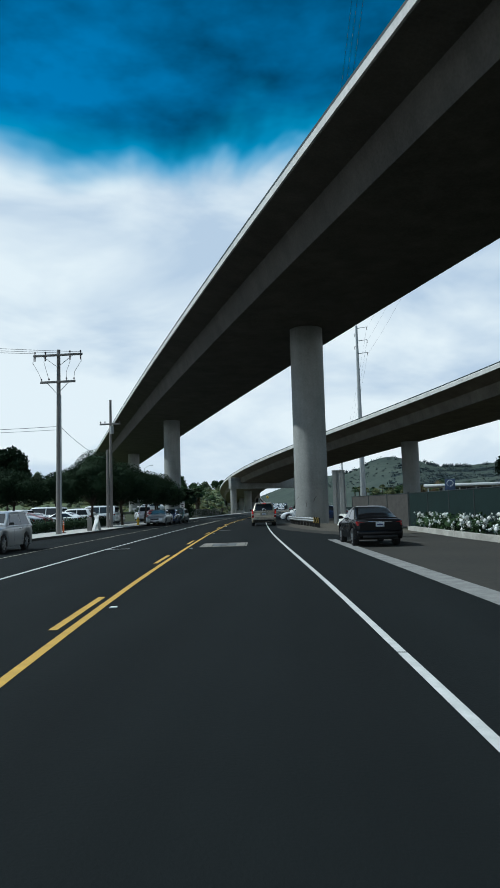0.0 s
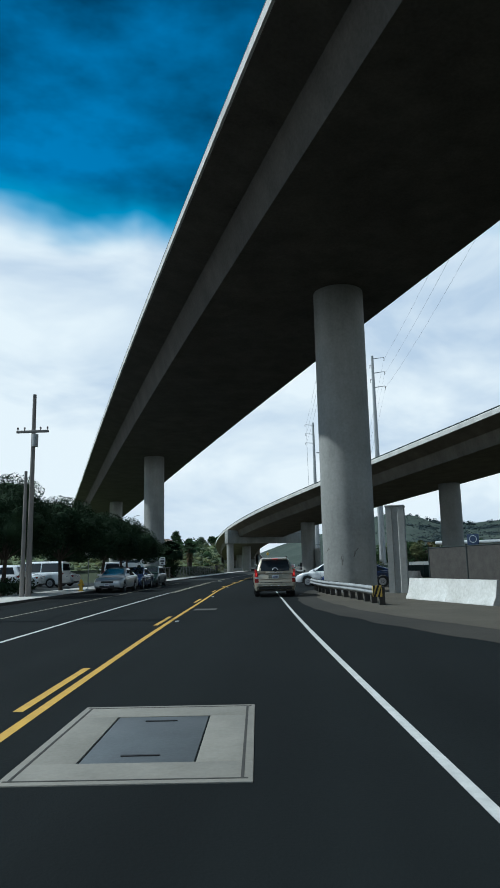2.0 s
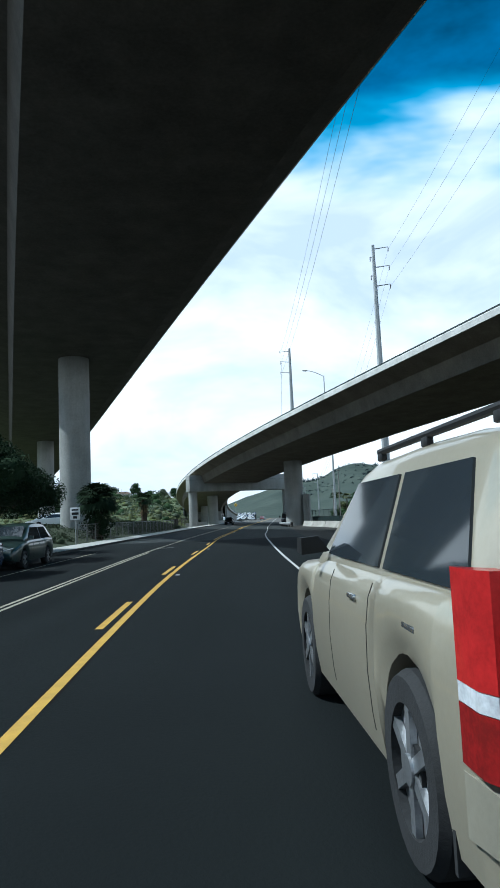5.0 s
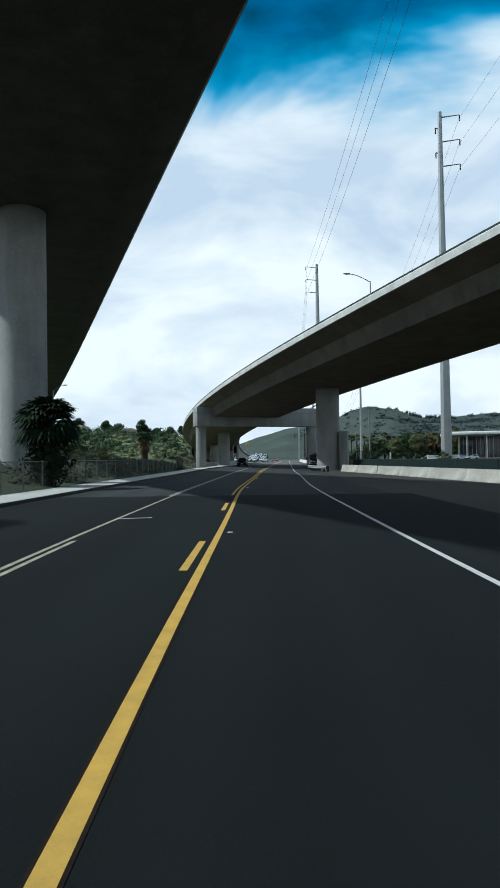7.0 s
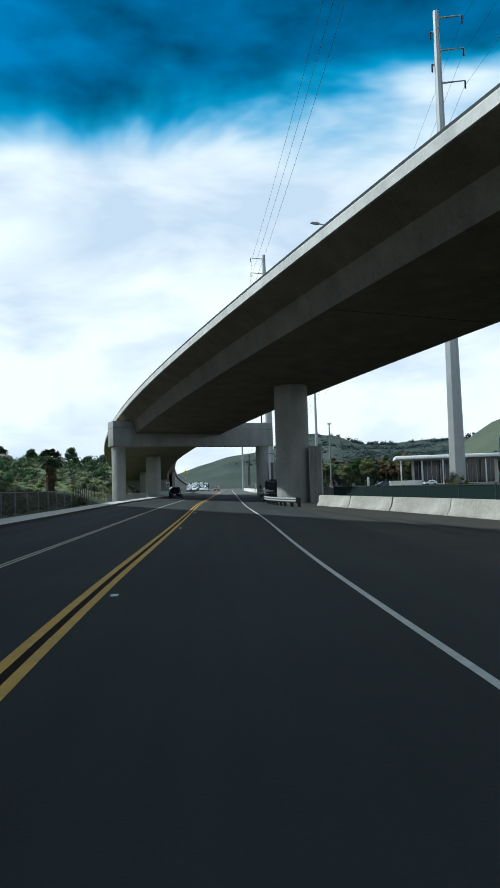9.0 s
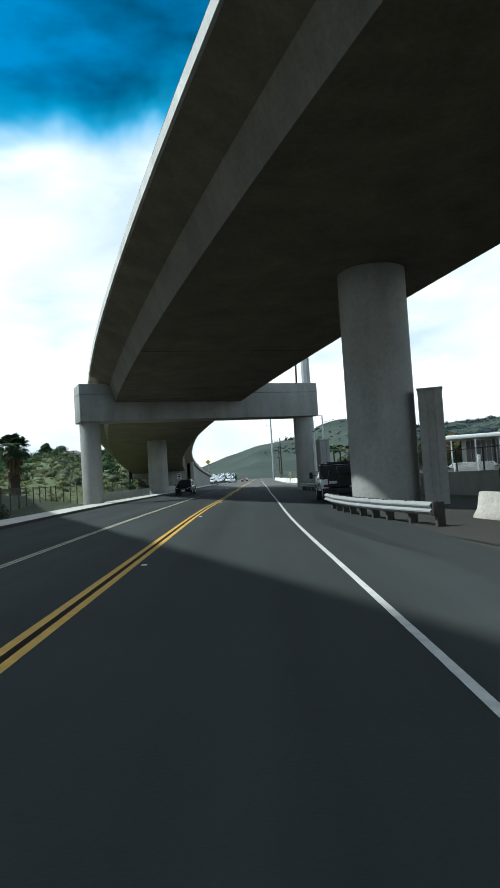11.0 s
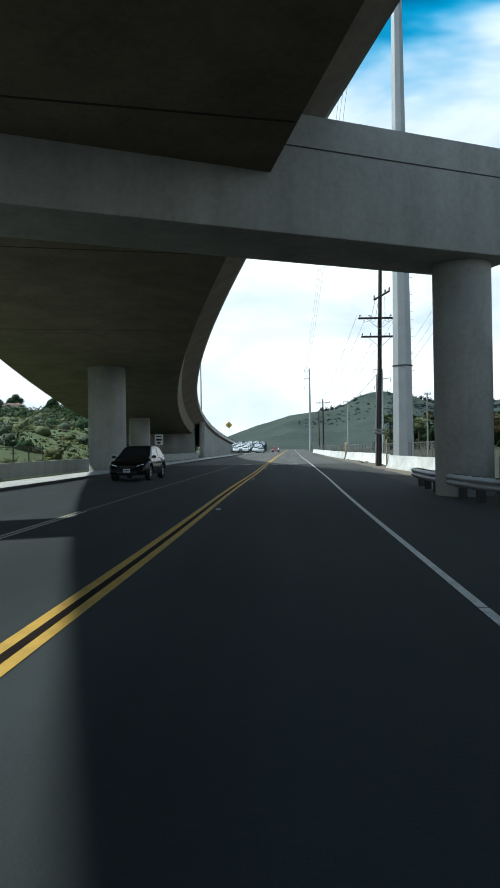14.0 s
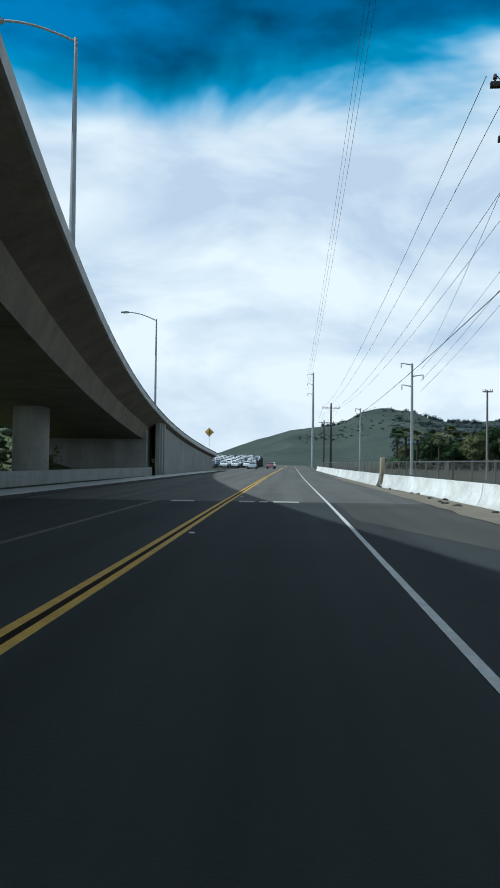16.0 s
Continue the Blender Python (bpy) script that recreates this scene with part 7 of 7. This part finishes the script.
# low wall beside the flowering shrubs
lw = thing("low_kerb_wall", "low pale concrete edging below flowering shrubs", "wall", kind="structure")
bm = bmesh.new()
loft(bm, [[(x, y, 0), (x, y, 0.22), (x + 0.25, y, 0.22), (x + 0.25, y, 0)] for x, y in ((5.2, 37.0), (5.9, 28.0), (7.0, 18.0), (9.5, -10.0))])
part("edging", bm, "barrier_tan", lw)


# ---- small things ----
def a_board(m):
    t = thing("a_board", "white folding sandwich board on the sidewalk", "sign board", at=m)
    for s in (-1, 1):
        part("panel", box(bmesh.new(), (0, 0, 0.52), (0.62, 0.03, 1.05), pose(0, s * 0.2, 0, s * 14, 0, 0), 0.01), "white_board", t)
    return t


a_board(pose(-14.45, 46.4, 0.15, 0, 0, -50))


stake = thing("post_stub", "short brown timber post beside a sandwich board", "post", at=pose(-14.85, 46.1, 0.15))
part("shaft", box(bmesh.new(), (0, 0, 0.45), (0.28, 0.22, 0.9), bevel=0.025), "wood_grey", stake)

def cone(m):
    t = thing("delineator", "orange plastic traffic tube", "traffic tube", "orange tubes", at=m)
    part("tube", tube(bmesh.new(), (0, 0, 0.05), (0, 0, 1.0), 0.07, 0.05, 14), "orange", t)
    part("base", box(bmesh.new(), (0, 0, 0.03), (0.36, 0.36, 0.06), bevel=0.015), "rubber", t)
    for z in (0.72, 0.88):
        part("band", tube(bmesh.new(), (0, 0, z - 0.04), (0, 0, z + 0.04), 0.068, n=14), "white_board", t)


cone(pose(-15.2, 42.0, 0.15) @ Matrix.Scale(0.75, 4))

mk = thing("marker_post", "slim white marker post behind the barriers", "post", at=pose(8.35, 165.0, 0))
part("post", box(bmesh.new(), (0, 0, 0.95), (0.22, 0.08, 1.95), bevel=0.02), "white_board", mk)
part("base", box(bmesh.new(), (0, 0, 0.06), (0.34, 0.24, 0.14), bevel=0.02), "frame_concrete", mk)

hyd = thing("hydrant", "yellow fire hydrant beside the kerb", "hydrant", at=pose(-15.2, 61.0, 0.15))
bm = bmesh.new()
for a, b, r0, r1 in ((0, 0.06, 0.16, 0.16), (0.06, 0.5, 0.1, 0.1), (0.5, 0.56, 0.13, 0.13), (0.56, 0.7, 0.11, 0.04)):
    tube(bm, (0, 0, a), (0, 0, b), r0, r1, 12)
part("barrel", bm, "yellow_plastic", hyd)
for s in (-1, 1):
    part("outlet", tube(bmesh.new(), (0, 0, 0.38), (s * 0.18, 0, 0.38), 0.05, n=10), "yellow_plastic", hyd)

stub = thing("concrete_post", "weathered tan post stub beside the barriers", "post", at=pose(0.15, 234.9, 0))
part("shaft", box(bmesh.new(), (0, 0, 0.9), (0.28, 0.28, 1.8), bevel=0.03), "tan_post", stub)
slim = thing("marker_post", "slim weathered tan post behind a barrier", "post", at=pose(0.17, 206.6, 0))
part("shaft", box(bmesh.new(), (0, 0, 0.88), (0.1, 0.1, 1.8), bevel=0.015), "tan_post", slim)
part("foot", box(bmesh.new(), (0.35, 0, 0.3), (0.5, 0.5, 0.6), bevel=0.04), "rail_post", stub, "rough timber block at the foot")


rng = random.Random(61)
for k in range(26):
    y = 206 + 30 * rng.random()
    x = 0.45 + rng.uniform(-0.7, 0.05)
    bm = bmesh.new()
    res = bmesh.ops.create_icosphere(bm, subdivisions=2, radius=rng.uniform(0.05, 0.16))
    for v in bm.verts:
        v.co *= 0.8 + 0.5 * noise.noise(v.co * 6 + Vector((k, 0, 0)))
        v.co.z *= 0.6
    st = part("stone", bm, "rail_post" if k % 3 else "frame_concrete")
    st.matrix_basis = pose(x, y, 0.03, 0, 0, 40 * k)
    tagged(st, "broken piece of rubble beside the barrier", "rubble", "rubble beside the barriers")
sand = bmesh.new()
ribbon(sand, lambda y: -0.95 + 0.35 * noise.noise(Vector((y * 0.4, 0, 7))), lambda y: 1.2, 0.006, 192, 262, 0.6)
tagged(part("sand_strip", sand, "sand"), "strip of tan sand along the barriers", "sand", kind="structure")

# ---- buildings ----
def dealership(x, y, turn):
    t = thing("dealership", "low white car showroom with a broad flat roof and tall glazing", "building", at=pose(x, y, 0, 0, 0, turn))
    part("wall", box(bmesh.new(), (16, 9, 4.6), (30, 14, 9.2)), "stucco", t)
    part("roof", box(bmesh.new(), (15, 6, 9.9), (42, 24, 1.3), bevel=0.3), "white_board", t, "broad white roof band")
    for k in range(6):
        part("pillar", box(bmesh.new(), (-4 + 7.4 * k, -4.5, 4.7), (0.45, 0.45, 9.4), bevel=0.05), "white_board", t)
    for k in range(9):
        w = part("window", box(bmesh.new(), (2.6 + 3.2 * k, 1.9, 4.6), (2.9, 0.12, 8.4)), "glass", t)
        part("mullion", box(bmesh.new(), (2.6 + 3.2 * k, 1.8, 4.6), (0.12, 0.1, 8.5)), "galvanized", w)
    return t


dealership(63.5, 345.0, -12)

bb = thing("sign_board", "dark blue sign board with a pale ring", "sign", at=pose(42.6, 210.0, 0, 0, 0, -16))
part("board", box(bmesh.new(), (0, 0, 5.5), (3.0, 0.4, 6.0), bevel=0.05), "blue_sign", bb)
bm = bmesh.new()
ring = [Vector((0.9 * math.cos(a), -0.215, 7.2 + 0.9 * math.sin(a))) for a in np.linspace(0, 2 * math.pi, 25)]
for a, b in zip(ring, ring[1:]):
    tube(bm, a, b, 0.05, n=6)
part("ring", bm, "white_board", bb, "pale ring")
for s in (-1, 1):
    part("post", tube(bmesh.new(), (s * 1.1, 0, 0), (s * 1.1, 0, 2.8), 0.12, n=8), "pole_steel", bb)
for k, (x, y, paint) in enumerate(((54.0, 318.0, "white_car"), (57.2, 317.0, "white_car"), (60.6, 319.0, "silver_car"), (64.0, 318.0, "white_car"), (49.0, 322.0, "blue_car"))):
    far_car(x, y, 0, paint, {"white_car": "white", "silver_car": "silver", "blue_car": "dark blue"}[paint] + " car displayed before the showroom", 80 + 5 * k)
planter = thing("planter", "long white planter box before the showroom", "planter", at=pose(34.0, 245.0, 0, 0, 0, -8))
part("box", box(bmesh.new(), (0, 0, 0.7), (7.0, 1.2, 1.5), bevel=0.06), "stucco", planter)
part("cap", box(bmesh.new(), (0, 0, 1.48), (7.2, 1.4, 0.12), bevel=0.03), "white_board", planter)


def house(x, y, z, w, d, h, turn, label):
    t = thing("house", label, "house", "hillside houses", at=pose(x, y, z, 0, 0, turn))
    part("wall", box(bmesh.new(), (0, 0, h / 2 - 0.5), (w, d, h + 1)), "stucco", t)
    part("roof", hull(bmesh.new(), [(s * (w / 2 + 0.5), q * (d / 2 + 0.5), h) for s in (-1, 1) for q in (-1, 1)] + [(s * w * 0.25, 0, h + d * 0.22) for s in (-1, 1)]), "roof_tile", t)
    for k in range(3):
        wn = part("window", box(bmesh.new(), (w * (-0.3 + 0.3 * k), -d / 2 - 0.03, h * 0.55), (w * 0.16, 0.1, h * 0.35)), "glass", t)
        part("window_frame", box(bmesh.new(), (w * (-0.3 + 0.3 * k), -d / 2 - 0.06, h * 0.36), (w * 0.18, 0.14, 0.12)), "white_board", wn)
    return t


for i, (az, d) in enumerate(((-15.0, 300), (-19.6, 305), (-24.5, 270))):
    x, y = -6 + d * math.sin(radians(az)), 130 + d * math.cos(radians(az))
    house(x, y, land_height(az, d, 34, 330, RIDGE_L, 1.15, -0.15) - 0.6, 8, 6, 3.2, 12 + 9 * i, "small pale stucco house on the green hillside")
warehouse = thing("shop_building", "low grey commercial building behind the parking lot", "building", at=pose(-60, 66, 0, 0, 0, 90))
part("wall", box(bmesh.new(), (0, 0, 2.2), (60, 10, 4.4)), "stucco", warehouse)
part("roof", box(bmesh.new(), (0, 0, 4.55), (61, 11, 0.3), bevel=0.05), "roof_tile", warehouse)
